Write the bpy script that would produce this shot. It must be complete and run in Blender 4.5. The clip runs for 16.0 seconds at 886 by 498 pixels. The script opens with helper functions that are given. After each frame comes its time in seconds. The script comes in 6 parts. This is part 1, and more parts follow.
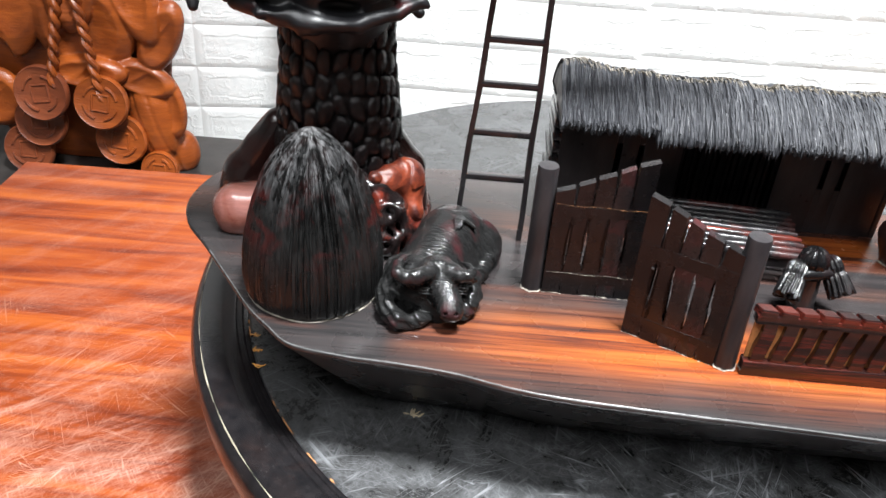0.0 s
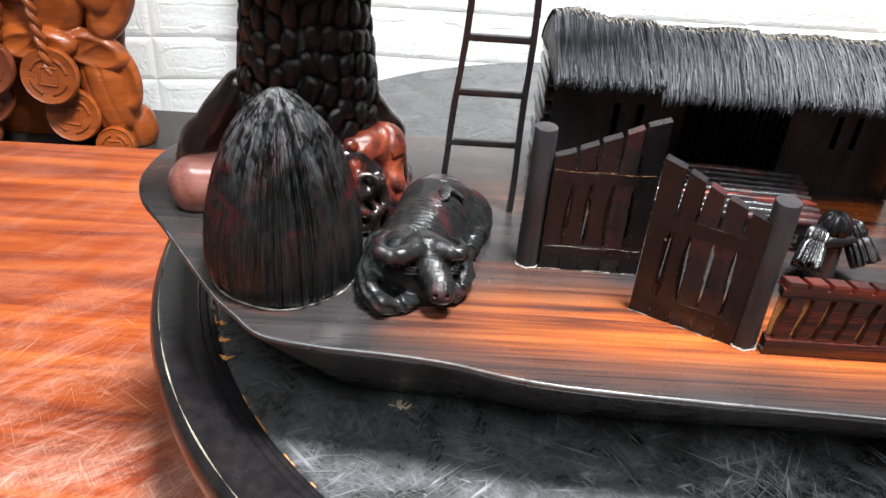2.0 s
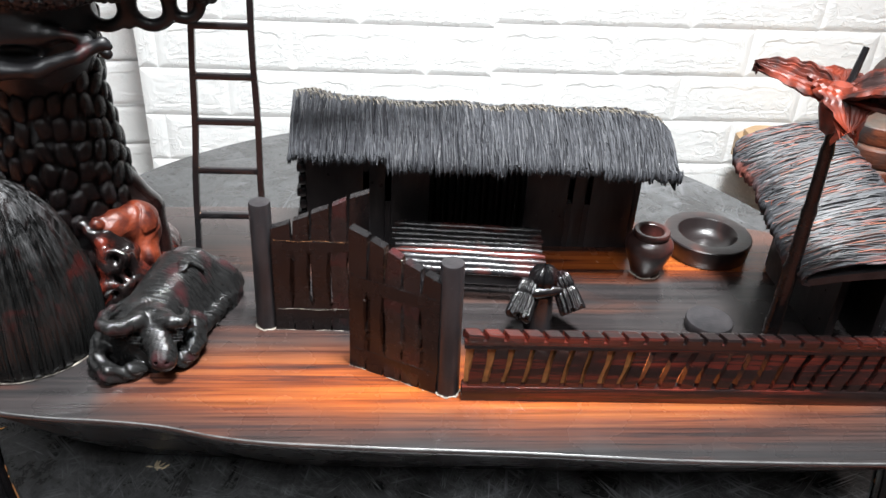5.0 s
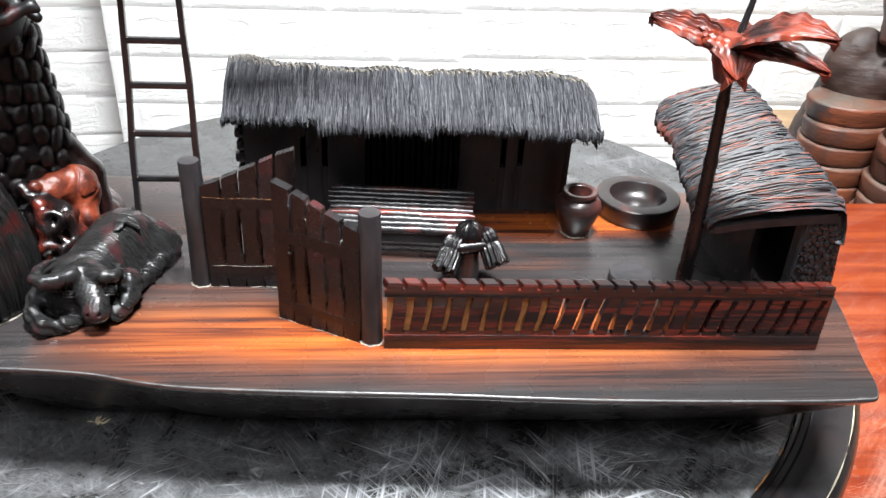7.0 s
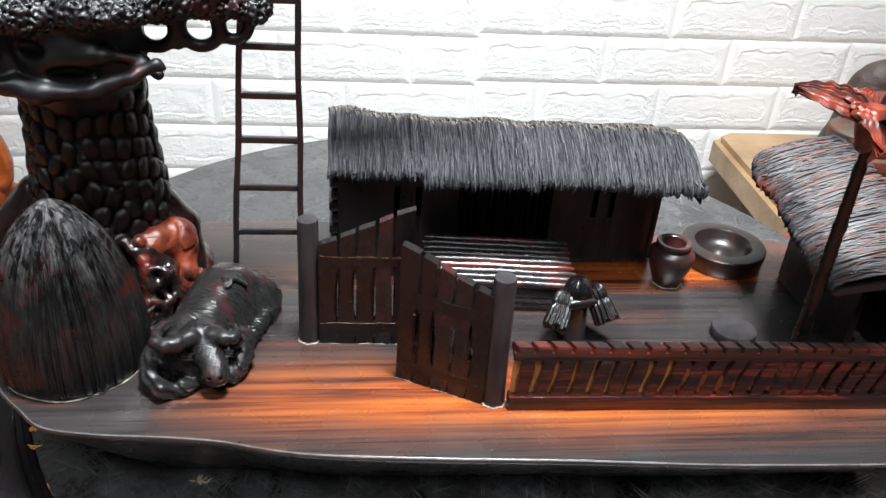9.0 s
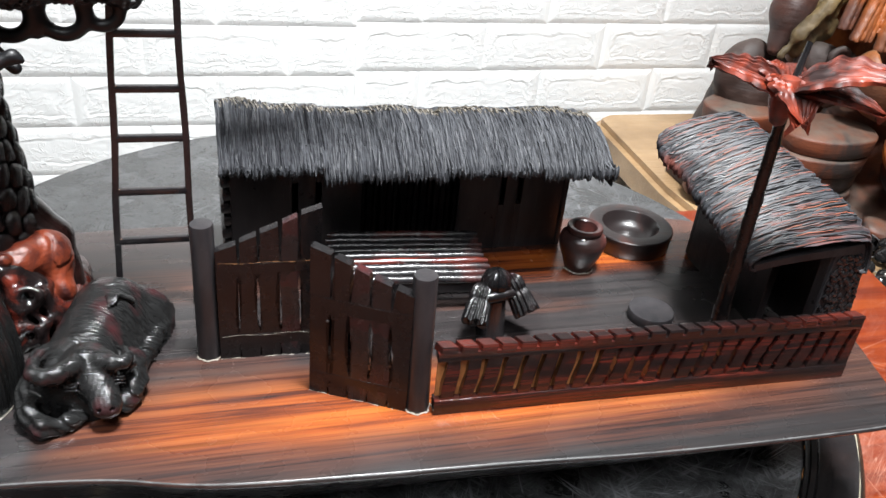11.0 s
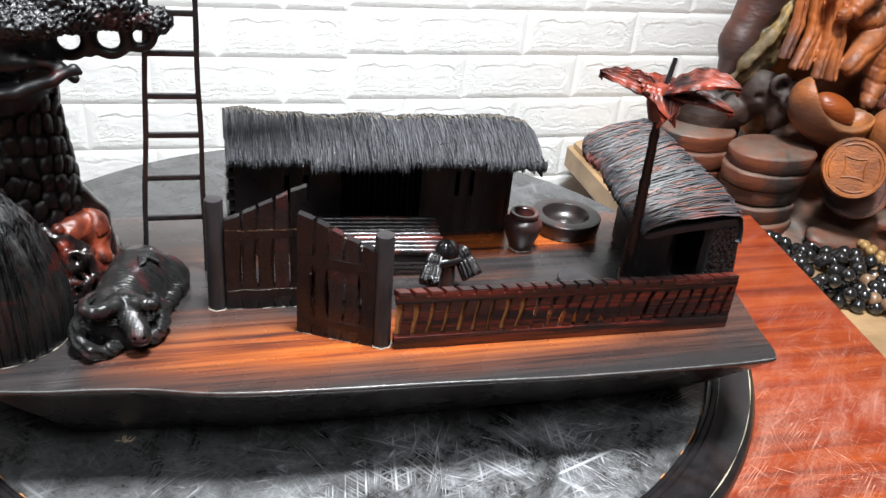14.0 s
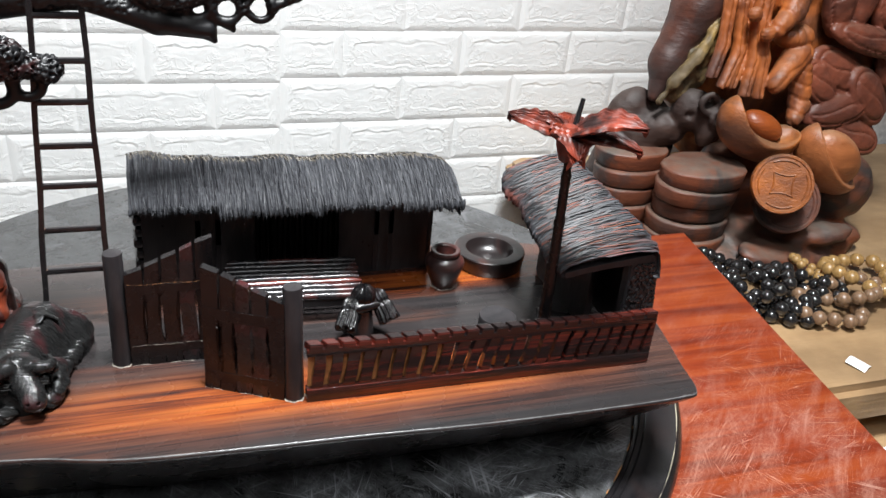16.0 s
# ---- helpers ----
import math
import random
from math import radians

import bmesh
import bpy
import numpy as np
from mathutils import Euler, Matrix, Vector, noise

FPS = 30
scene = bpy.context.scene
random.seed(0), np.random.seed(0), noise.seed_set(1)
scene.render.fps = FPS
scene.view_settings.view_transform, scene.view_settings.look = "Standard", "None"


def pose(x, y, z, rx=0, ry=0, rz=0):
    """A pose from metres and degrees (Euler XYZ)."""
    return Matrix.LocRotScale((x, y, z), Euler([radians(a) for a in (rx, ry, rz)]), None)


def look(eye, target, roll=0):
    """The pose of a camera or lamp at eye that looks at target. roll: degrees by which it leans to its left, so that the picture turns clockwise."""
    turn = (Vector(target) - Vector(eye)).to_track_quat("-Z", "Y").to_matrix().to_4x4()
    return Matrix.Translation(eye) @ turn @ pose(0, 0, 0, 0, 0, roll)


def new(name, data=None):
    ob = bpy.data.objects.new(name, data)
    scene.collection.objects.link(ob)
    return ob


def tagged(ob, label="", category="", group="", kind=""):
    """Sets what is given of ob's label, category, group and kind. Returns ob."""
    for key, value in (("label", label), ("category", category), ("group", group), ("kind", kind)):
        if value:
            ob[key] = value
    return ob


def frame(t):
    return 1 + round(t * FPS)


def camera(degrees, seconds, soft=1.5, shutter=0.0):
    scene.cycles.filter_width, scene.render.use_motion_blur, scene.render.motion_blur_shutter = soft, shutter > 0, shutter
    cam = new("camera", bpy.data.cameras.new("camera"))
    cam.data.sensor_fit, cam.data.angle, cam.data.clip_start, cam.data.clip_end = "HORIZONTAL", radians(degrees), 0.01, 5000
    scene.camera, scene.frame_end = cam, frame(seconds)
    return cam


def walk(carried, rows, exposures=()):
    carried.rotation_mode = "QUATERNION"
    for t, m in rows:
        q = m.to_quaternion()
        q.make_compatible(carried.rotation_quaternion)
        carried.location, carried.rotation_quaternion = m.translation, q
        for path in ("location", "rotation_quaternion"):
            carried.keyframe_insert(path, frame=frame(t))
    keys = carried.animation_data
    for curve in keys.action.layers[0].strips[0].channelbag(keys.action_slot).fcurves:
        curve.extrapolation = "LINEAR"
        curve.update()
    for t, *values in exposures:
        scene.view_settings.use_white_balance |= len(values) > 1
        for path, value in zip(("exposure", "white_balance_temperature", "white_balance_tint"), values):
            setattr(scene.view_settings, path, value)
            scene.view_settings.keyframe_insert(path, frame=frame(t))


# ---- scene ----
cam = camera(56.5, 16.0)
PATH = [
    (0, (-0.1268, -0.2846, 0.2357), (-0.1496, 1.3939, -0.8516), 4.33),
    (0.5, (-0.1408, -0.2660, 0.2361), (-0.1503, 1.4125, -0.8513), 4.52),
    (1, (-0.1480, -0.2461, 0.2285), (-0.1405, 1.4290, -0.8643), 4.71),
    (1.5, (-0.1451, -0.2368, 0.2228), (-0.1103, 1.4223, -0.8935), 4.66),
    (2, (-0.1354, -0.2505, 0.2138), (-0.0755, 1.3933, -0.9238), 4.50),
    (2.5, (-0.1067, -0.2670, 0.2164), (-0.0274, 1.3788, -0.9172), 4.43),
    (3, (-0.0898, -0.2646, 0.2173), (0.0116, 1.3942, -0.8955), 4.84),
    (3.5, (-0.0745, -0.2636, 0.2252), (0.0442, 1.4104, -0.8628), 4.74),
    (4, (-0.0663, -0.2648, 0.2320), (0.0599, 1.4213, -0.8363), 4.22),
    (4.5, (-0.0520, -0.2669, 0.2353), (0.0826, 1.4222, -0.8273), 3.72),
    (5, (-0.0320, -0.2740, 0.2437), (0.1179, 1.4271, -0.7973), 3.34),
    (7.5, (-0.0017, -0.2998, 0.2349), (0.1746, 1.3953, -0.8117), 3.21),
    (8, (-0.0246, -0.2991, 0.2460), (0.1652, 1.3953, -0.7993), 3.76),
    (8.5, (-0.0492, -0.2935, 0.2503), (0.1546, 1.4040, -0.7875), 4.18),
    (9, (-0.0702, -0.2774, 0.2511), (0.1706, 1.4218, -0.7759), 4.41),
    (9.5, (-0.0762, -0.2603, 0.2452), (0.2612, 1.4259, -0.7759), 4.55),
    (10, (-0.0780, -0.2516, 0.2386), (0.3773, 1.4030, -0.7884), 5.00),
    (12.5, (-0.0796, -0.2751, 0.2416), (0.4587, 1.3609, -0.7751), 6.03),
    (13, (-0.0814, -0.3084, 0.2490), (0.4591, 1.3407, -0.7452), 5.80),
    (13.5, (-0.0814, -0.3387, 0.2585), (0.4539, 1.3282, -0.7084), 5.68),
    (14, (-0.0863, -0.3565, 0.2611), (0.4455, 1.3219, -0.6876), 5.66),
    (14.5, (-0.0868, -0.3593, 0.2700), (0.4506, 1.3260, -0.6631), 5.82),
    (15, (-0.0796, -0.3595, 0.2747), (0.4823, 1.3267, -0.6424), 5.84),
    (15.5, (-0.0738, -0.3536, 0.2729), (0.5273, 1.3217, -0.6393), 5.78),
    (16, (-0.0616, -0.3452, 0.2740), (0.5801, 1.3141, -0.6399), 5.65),
]
SHOTS = [(0, 0.67), (4, 0.66), (5, 0.47), (7.5, 0.76), (8.5, 0.42), (9.2, 0.30), (10, 0.36), (12.5, 0.35), (14.2, 0.31), (15.2, 0.12), (16, 0.08)]
walk(cam, [(t, look(eye, target, roll)) for t, eye, target, roll in PATH], SHOTS)

# ---- light ----
world = bpy.data.worlds.new("room_air")
scene.world = world
world.use_nodes = True
world.node_tree.nodes["Background"].inputs[0].default_value = (0.9, 0.95, 1.0, 1)
world.node_tree.nodes["Background"].inputs[1].default_value = 0.05


def area(name, at, to, size, watts, colour, spread=180):
    d = bpy.data.lights.new(name, "AREA")
    d.shape, d.size, d.size_y, d.energy, d.color, d.spread = "RECTANGLE", size[0], size[1], watts, colour, radians(spread)
    ob = new(name, d)
    ob.matrix_world = look(at, to)
    return ob


area("track_lamp", (0.14, -0.14, 1.70), (0.10, 0.32, -0.10), (0.34, 0.34), 22.5, (0.95, 0.98, 1.0), 82)
area("ceiling_lamp", (-0.3, -0.9, 1.73), (-0.2, -0.7, 0.0), (1.4, 0.8), 31, (0.94, 0.97, 1.0))

# ---- materials ----


class Nodes:
    def __init__(self, name):
        self.m = bpy.data.materials.new(name)
        self.m.use_nodes = True
        self.t = self.m.node_tree
        self.p = self.t.nodes["Principled BSDF"]

    def add(self, kind, ins=None, operation="", use_clamp=False, blend=""):
        n = self.t.nodes.new(kind)
        if operation:
            n.operation = operation
        if use_clamp:
            n.use_clamp = True
        if blend:
            n.data_type, n.blend_type = "RGBA", blend
        for k, v in (ins or {}).items():
            self.put(n.inputs[k], v)
        return n

    def put(self, socket, v):
        if isinstance(v, bpy.types.NodeSocket):
            self.t.links.new(v, socket)
        elif isinstance(v, tuple) and len(v) == 3 and socket.type == "RGBA":
            socket.default_value = (*v, 1)
        else:
            socket.default_value = v

    def coords(self, scale=(1, 1, 1), rot=(0, 0, 0), kind="Object"):
        c = self.add("ShaderNodeTexCoord")
        return self.add("ShaderNodeMapping", {"Vector": c.outputs[kind], "Scale": scale, "Rotation": rot}).outputs[0]

    def noise(self, vec, scale, detail=4.0, rough=0.55, dist=0.0):
        return self.add("ShaderNodeTexNoise", {"Vector": vec, "Scale": scale, "Detail": detail, "Roughness": rough, "Distortion": dist}).outputs["Fac"]

    def ramp(self, fac, *stops):
        r = self.add("ShaderNodeValToRGB", {"Fac": fac})
        e = r.color_ramp.elements
        while len(e) < len(stops):
            e.new(0.5)
        for el, (pos, col) in zip(e, stops):
            el.position = pos
            el.color = (*col, 1) if isinstance(col, tuple) else (col, col, col, 1)
        return r.outputs["Color"]

    def mix(self, fac, a, b, mode="MIX"):
        n = self.add("ShaderNodeMix", blend=mode)
        self.put(n.inputs[0], fac)
        self.put(n.inputs[6], a)
        self.put(n.inputs[7], b)
        return n.outputs[2]

    def math(self, op, a, b=0.0, clamp=False):
        n = self.add("ShaderNodeMath", operation=op, use_clamp=clamp)
        self.put(n.inputs[0], a)
        self.put(n.inputs[1], b)
        return n.outputs[0]

    def bump(self, height, strength=0.3, dist=0.001):
        n = self.add("ShaderNodeBump", {"Height": height, "Strength": strength, "Distance": dist})
        self.put(self.p.inputs["Normal"], n.outputs[0])

    def out(self, colour, rough=0.4, coat=0.0, spec=0.5, coat_rough=0.1):
        self.put(self.p.inputs["Base Color"], colour)
        self.put(self.p.inputs["Roughness"], rough)
        self.p.inputs["Coat Weight"].default_value = coat
        self.p.inputs["Coat Roughness"].default_value = coat_rough
        self.p.inputs["Specular IOR Level"].default_value = spec
        return self.m


def plank_wood():
    """Polished ebony with a broad streak of orange heartwood along the front."""
    n = Nodes("plank_wood")
    v = n.coords((1, 1, 1))
    sep = n.add("ShaderNodeSeparateXYZ", {"Vector": v})
    x, y = sep.outputs[0], sep.outputs[1]
    wob = n.math("MULTIPLY", n.math("SUBTRACT", n.noise(n.coords((6, 14, 4)), 1.0, 3), 0.5), 0.032)
    yy = n.math("ADD", y, wob)
    # the front streak: full between the gate and the front edge, fading inside the yard
    band = n.math("MULTIPLY", n.ramp(n.math("ADD", n.math("MULTIPLY", yy, 8), 0.5), (0.27, 0.0), (0.38, 0.32), (0.47, 0.95), (0.56, 1.0), (0.66, 0.85), (0.82, 0.0)),
                  n.ramp(n.math("ADD", n.math("MULTIPLY", x, 2), 0.5), (0.19, 0.0), (0.30, 1.0), (0.70, 1.0), (0.90, 0.1)))
    back = n.math("MULTIPLY", n.ramp(n.math("ADD", n.math("MULTIPLY", yy, 8), 0.0), (0.74, 0.0), (0.84, 0.9), (0.96, 0.9), (1.0, 0.2)),
                  n.ramp(n.math("ADD", n.math("MULTIPLY", x, 2), 0.5), (0.2, 0.15), (0.56, 0.15), (0.66, 1.0), (0.84, 1.0)))
    patch = n.ramp(n.noise(n.coords((7, 30, 30)), 1.0, 3), (0.55, 0.0), (0.68, 0.55))
    mask = n.math("MAXIMUM", n.math("MAXIMUM", band, back), n.math("MULTIPLY", patch, 0.35), clamp=True)
    # the lower part of the plank is black sapwood, but for a brown tip at the right end
    deep = n.math("MAXIMUM", n.ramp(n.math("ADD", n.math("MULTIPLY", sep.outputs[2], 10), n.math("MULTIPLY", n.noise(n.coords((9, 9, 9)), 1.0, 2), 0.06)), (0.645, 0.0), (0.675, 1.0)),
                  n.math("MULTIPLY", n.ramp(n.math("MULTIPLY", x, 4), (0.72, 0.0), (0.84, 0.7)), n.ramp(n.noise(n.coords((10, 120, 90)), 1.0, 4), (0.5, 0.0), (0.62, 1.0))))
    mask = n.math("MULTIPLY", mask, deep)
    grain = n.noise(n.coords((5, 210, 120)), 1.0, 8, 0.68, 0.3)
    fine = n.noise(n.coords((9, 620, 400)), 1.0, 4, 0.6)
    streak = n.ramp(grain, (0.30, (0.030, 0.012, 0.009)), (0.39, (0.12, 0.024, 0.007)), (0.47, (0.28, 0.058, 0.009)), (0.60, (0.38, 0.100, 0.015)), (0.72, (0.09, 0.024, 0.010)))
    dark = n.ramp(grain, (0.35, (0.015, 0.0145, 0.015)), (0.6, (0.030, 0.025, 0.025)), (0.75, (0.040, 0.027, 0.022)))
    col = n.mix(mask, dark, streak)
    col = n.mix(0.6, col, n.ramp(fine, (0.34, 0.30), (0.52, 1.0), (0.7, 1.0)), "MULTIPLY")
    n.bump(fine, 0.08, 0.0004)
    return n.out(col, n.ramp(n.noise(n.coords((1, 1, 1)), 30, 4), (0.3, 0.22), (0.7, 0.32)), 0.0, 0.5)


def ebony(name, rough=0.24, red=0.5, tint=(0.075, 0.014, 0.008), grain=(60, 60, 14), coat=0.3, spec=0.42, dark=1.0, crack=0.0):
    """Near-black polished rosewood with dull red patches."""
    n = Nodes(name)
    patch = n.ramp(n.noise(n.coords(), 34, 4, 0.6, 0.4), (0.5, 0.0), (0.7, red))
    g = n.noise(n.coords(grain), 3.0, 5, 0.6)
    base = n.ramp(g, (0.3, (0.007 * dark, 0.007 * dark, 0.008 * dark)), (0.7, (0.018 * dark, 0.016 * dark, 0.017 * dark)))
    n.bump(n.math("ADD", n.math("ADD", g, n.noise(n.coords(), 900, 2)), n.math("MULTIPLY", n.noise(n.coords(), 480, 3, 0.6), crack)), 0.2 + 0.1 * crack, 0.0006)
    # pale specks painted into the colour for the lacquer's tiny glints
    speck = n.math("MULTIPLY", n.ramp(n.noise(n.coords(), 700, 2), (0.70, 0.0), (0.75, 1.0)), n.ramp(n.noise(n.coords(), 40, 3), (0.50, 0.0), (0.68, 0.5)))
    col = n.mix(speck, n.mix(patch, base, tint), (0.16, 0.155, 0.15))
    return n.out(col, n.ramp(n.noise(n.coords(), 120, 4), (0.3, rough * 0.8), (0.7, rough * 1.35)), coat, spec, 0.12)


def furry(name):
    """Black lacquer over finely chiselled hair."""
    n = Nodes(name)
    f = n.noise(n.coords((90, 620, 200)), 1.0, 5, 0.7, 1.2)
    g = n.noise(n.coords(), 520, 4, 0.7)
    patch = n.ramp(n.noise(n.coords(), 60, 3), (0.58, 0.0), (0.72, 0.5))
    n.bump(n.math("ADD", f, n.math("MULTIPLY", g, 0.3)), 0.40, 0.0007)
    return n.out(n.mix(patch, n.ramp(f, (0.3, 0.004), (0.7, 0.017)), (0.05, 0.010, 0.012)), n.ramp(g, (0.3, 0.13), (0.7, 0.25)), 0.0, 0.27, 0.1)


def hay_lacquer():
    """Black lacquered straw with dull red heartwood patches; the crown's silvery highlight is painted as grey wisps."""
    n = Nodes("haystack_lacquer")
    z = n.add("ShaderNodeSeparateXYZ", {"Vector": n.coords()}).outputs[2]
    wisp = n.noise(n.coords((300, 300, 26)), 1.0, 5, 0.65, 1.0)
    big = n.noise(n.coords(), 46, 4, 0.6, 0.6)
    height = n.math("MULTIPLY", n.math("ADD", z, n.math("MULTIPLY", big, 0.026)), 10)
    crown_sheen = n.math("MULTIPLY", n.ramp(height, (0.62, 0.0), (0.90, 1.0)), n.ramp(wisp, (0.44, 0.0), (0.62, 1.0)))
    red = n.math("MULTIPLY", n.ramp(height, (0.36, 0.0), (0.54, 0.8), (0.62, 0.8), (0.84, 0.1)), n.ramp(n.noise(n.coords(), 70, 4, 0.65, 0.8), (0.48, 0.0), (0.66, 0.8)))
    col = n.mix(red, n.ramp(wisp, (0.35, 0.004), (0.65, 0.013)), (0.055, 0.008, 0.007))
    col = n.mix(n.math("MULTIPLY", crown_sheen, 0.55), col, (0.17, 0.17, 0.175))
    n.bump(wisp, 0.35, 0.0010)
    return n.out(col, n.ramp(big, (0.3, 0.20), (0.7, 0.34)), 0.0, 0.27)


def red_carved(name, light=(0.50, 0.10, 0.03), dark=(0.03, 0.008, 0.006), lo=0.42, hi=0.6, rough=0.28, grain=(40, 40, 40), lumps=0.0):
    n = Nodes(name)
    f = n.ramp(n.noise(n.coords(grain), 1.0, 5, 0.6, 0.8), (lo, dark), (hi, light), (0.8, tuple(min(1, c * 1.3) for c in light)))
    fine = n.noise(n.coords((30, 200, 200)), 3.0, 4)
    n.bump(n.math("ADD", fine, n.math("MULTIPLY", n.noise(n.coords(), 170, 4, 0.6), lumps)), 0.2 + 0.03 * lumps, 0.0005)
    return n.out(n.mix(0.4, f, n.ramp(fine, (0.3, 0.35), (0.7, 1.0)), "MULTIPLY"), rough, 0.4 if rough < 0.4 else 0.0, 0.45, 0.1)


def thatch(name, base=(0.033, 0.035, 0.041), rough=0.36, axis=0, stain=None):
    """Dark carved thatch; colour darkened in the grooves for shade, greyer on ridges for highlights."""
    n = Nodes(name)
    s = (640, 36, 36) if axis == 0 else (36, 640, 36)
    g = n.noise(n.coords(s), 1.0, 4, 0.6, 0.6)
    col = n.ramp(g, (0.36, tuple(c * 0.30 for c in base)), (0.47, tuple(c * 0.95 for c in base)), (0.62, tuple(c * 1.5 for c in base)))
    if stain:
        col = n.mix(n.ramp(n.noise(n.coords((26, 40, 26)), 1.0, 3), (0.54, 0.0), (0.68, 0.75)), col, stain)
    n.bump(n.math("ADD", g, n.math("MULTIPLY", n.noise(n.coords(tuple(c * 2.2 for c in s)), 1.0, 3), 0.5)), 0.6, 0.0009)
    return n.out(col, n.ramp(n.noise(n.coords(), 90, 3), (0.3, rough * 0.8), (0.7, rough * 1.3)), 0.0, 0.28, 0.3)


def straw(name, shades):
    """Grey weathered straw, each stalk of its own shade."""
    n = Nodes(name)
    each = n.add("ShaderNodeNewGeometry").outputs["Random Per Island"]
    col = n.ramp(each, *shades)
    f = n.noise(n.coords(), 420, 3)
    n.bump(f, 0.25, 0.0005)
    return n.out(n.mix(0.5, col, n.ramp(f, (0.35, 0.3), (0.65, 1.0)), "MULTIPLY"), n.ramp(each, (0.0, 0.38), (1.0, 0.6)), 0.0, 0.24)


def scratches(n, dirs, scale, width, seed=0.0):
    """Thin broken lines in several directions; returns a 0..1 mask."""
    total = None
    for i, a in enumerate(dirs):
        v = n.add("ShaderNodeMapping", {"Vector": n.coords((1, 1, 1), (0, 0, a)), "Scale": (scale, scale * 0.016, 1)}).outputs[0]
        v = n.add("ShaderNodeVectorMath", {0: v, 1: (seed + 3.7 * i, 1.3 * i, 0)}, operation="ADD").outputs[0]
        f = n.noise(v, 1.0, 2, 0.5, 0.15)
        line = n.ramp(n.math("ABSOLUTE", n.math("SUBTRACT", f, 0.5)), (0.0, 1.0), (width, 0.0))
        gate = n.ramp(n.noise(n.coords(), 14 + 5 * i, 3), (0.5, 0.0), (0.62, 1.0))
        s = n.math("MULTIPLY", line, gate)
        total = s if total is None else n.math("MAXIMUM", total, s)
    return total


def streaks(n, dirs, size, low, high):
    """Fine brushed hairlines in several directions, as a factor from low to high."""
    total = None
    for i, a in enumerate(dirs):
        v = n.add("ShaderNodeMapping", {"Vector": n.coords((1, 1, 1), (0, 0, a)), "Scale": (size[0] * (1 + 0.23 * i), size[1] * (1 + 0.4 * i), 1), "Location": (2.3 * i, 1.1 * i, 0)}).outputs[0]
        f = n.ramp(n.noise(v, 1.0, 4, 0.65, 0.25), (0.50, low), (0.66, high))
        total = f if total is None else n.math("MAXIMUM", total, f)
    return total


def red_table_wood():
    n = Nodes("red_table_wood")
    g = n.noise(n.coords((4, 60, 20)), 1.0, 5, 0.6, 0.5)
    col = n.ramp(g, (0.30, (0.085, 0.012, 0.005)), (0.48, (0.16, 0.025, 0.007)), (0.62, (0.22, 0.042, 0.010)), (0.8, (0.11, 0.017, 0.007)))
    col = n.mix(n.ramp(n.noise(n.coords(), 5, 3), (0.4, 0.0), (0.65, 0.5)), col, (0.18, 0.024, 0.011))
    # left grain: more orange, with a darker reflection put into its colour
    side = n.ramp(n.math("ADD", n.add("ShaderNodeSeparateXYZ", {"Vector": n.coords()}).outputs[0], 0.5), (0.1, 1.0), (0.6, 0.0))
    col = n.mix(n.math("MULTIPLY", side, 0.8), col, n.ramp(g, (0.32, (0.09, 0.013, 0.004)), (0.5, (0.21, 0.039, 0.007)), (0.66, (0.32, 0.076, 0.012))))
    scr = n.math("MAXIMUM", scratches(n, (0.4, 0.9, -0.5, 1.3, 2.2), 130, 0.006), scratches(n, (0.7, 0.95, 0.1, 1.8), 260, 0.008, 4.0))
    scuff = n.ramp(n.noise(n.add("ShaderNodeMapping", {"Vector": n.coords((1, 1, 1), (0, 0, -0.75)), "Scale": (11, 34, 9)}).outputs[0], 1.0, 7, 0.75, 0.5), (0.45, 0.0), (0.66, 0.9))
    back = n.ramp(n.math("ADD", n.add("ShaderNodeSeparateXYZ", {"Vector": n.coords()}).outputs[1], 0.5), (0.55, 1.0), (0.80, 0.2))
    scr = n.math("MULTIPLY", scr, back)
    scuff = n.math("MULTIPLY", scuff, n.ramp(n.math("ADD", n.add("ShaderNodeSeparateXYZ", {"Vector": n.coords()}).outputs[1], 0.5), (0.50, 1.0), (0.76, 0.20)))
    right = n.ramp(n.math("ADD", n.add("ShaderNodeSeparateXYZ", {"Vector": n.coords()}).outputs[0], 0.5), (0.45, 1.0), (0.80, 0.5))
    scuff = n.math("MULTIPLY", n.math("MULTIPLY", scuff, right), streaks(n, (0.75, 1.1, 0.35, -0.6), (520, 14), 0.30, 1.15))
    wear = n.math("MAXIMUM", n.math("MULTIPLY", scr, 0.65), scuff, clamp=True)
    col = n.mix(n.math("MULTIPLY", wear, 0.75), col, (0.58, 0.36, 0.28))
    n.bump(n.math("SUBTRACT", n.noise(n.coords((30, 300, 30)), 1.0, 3), scr), 0.12, 0.0006)
    return n.out(col, n.ramp(wear, (0.0, 0.36), (0.6, 0.6)), 0.0, 0.25, 0.2)


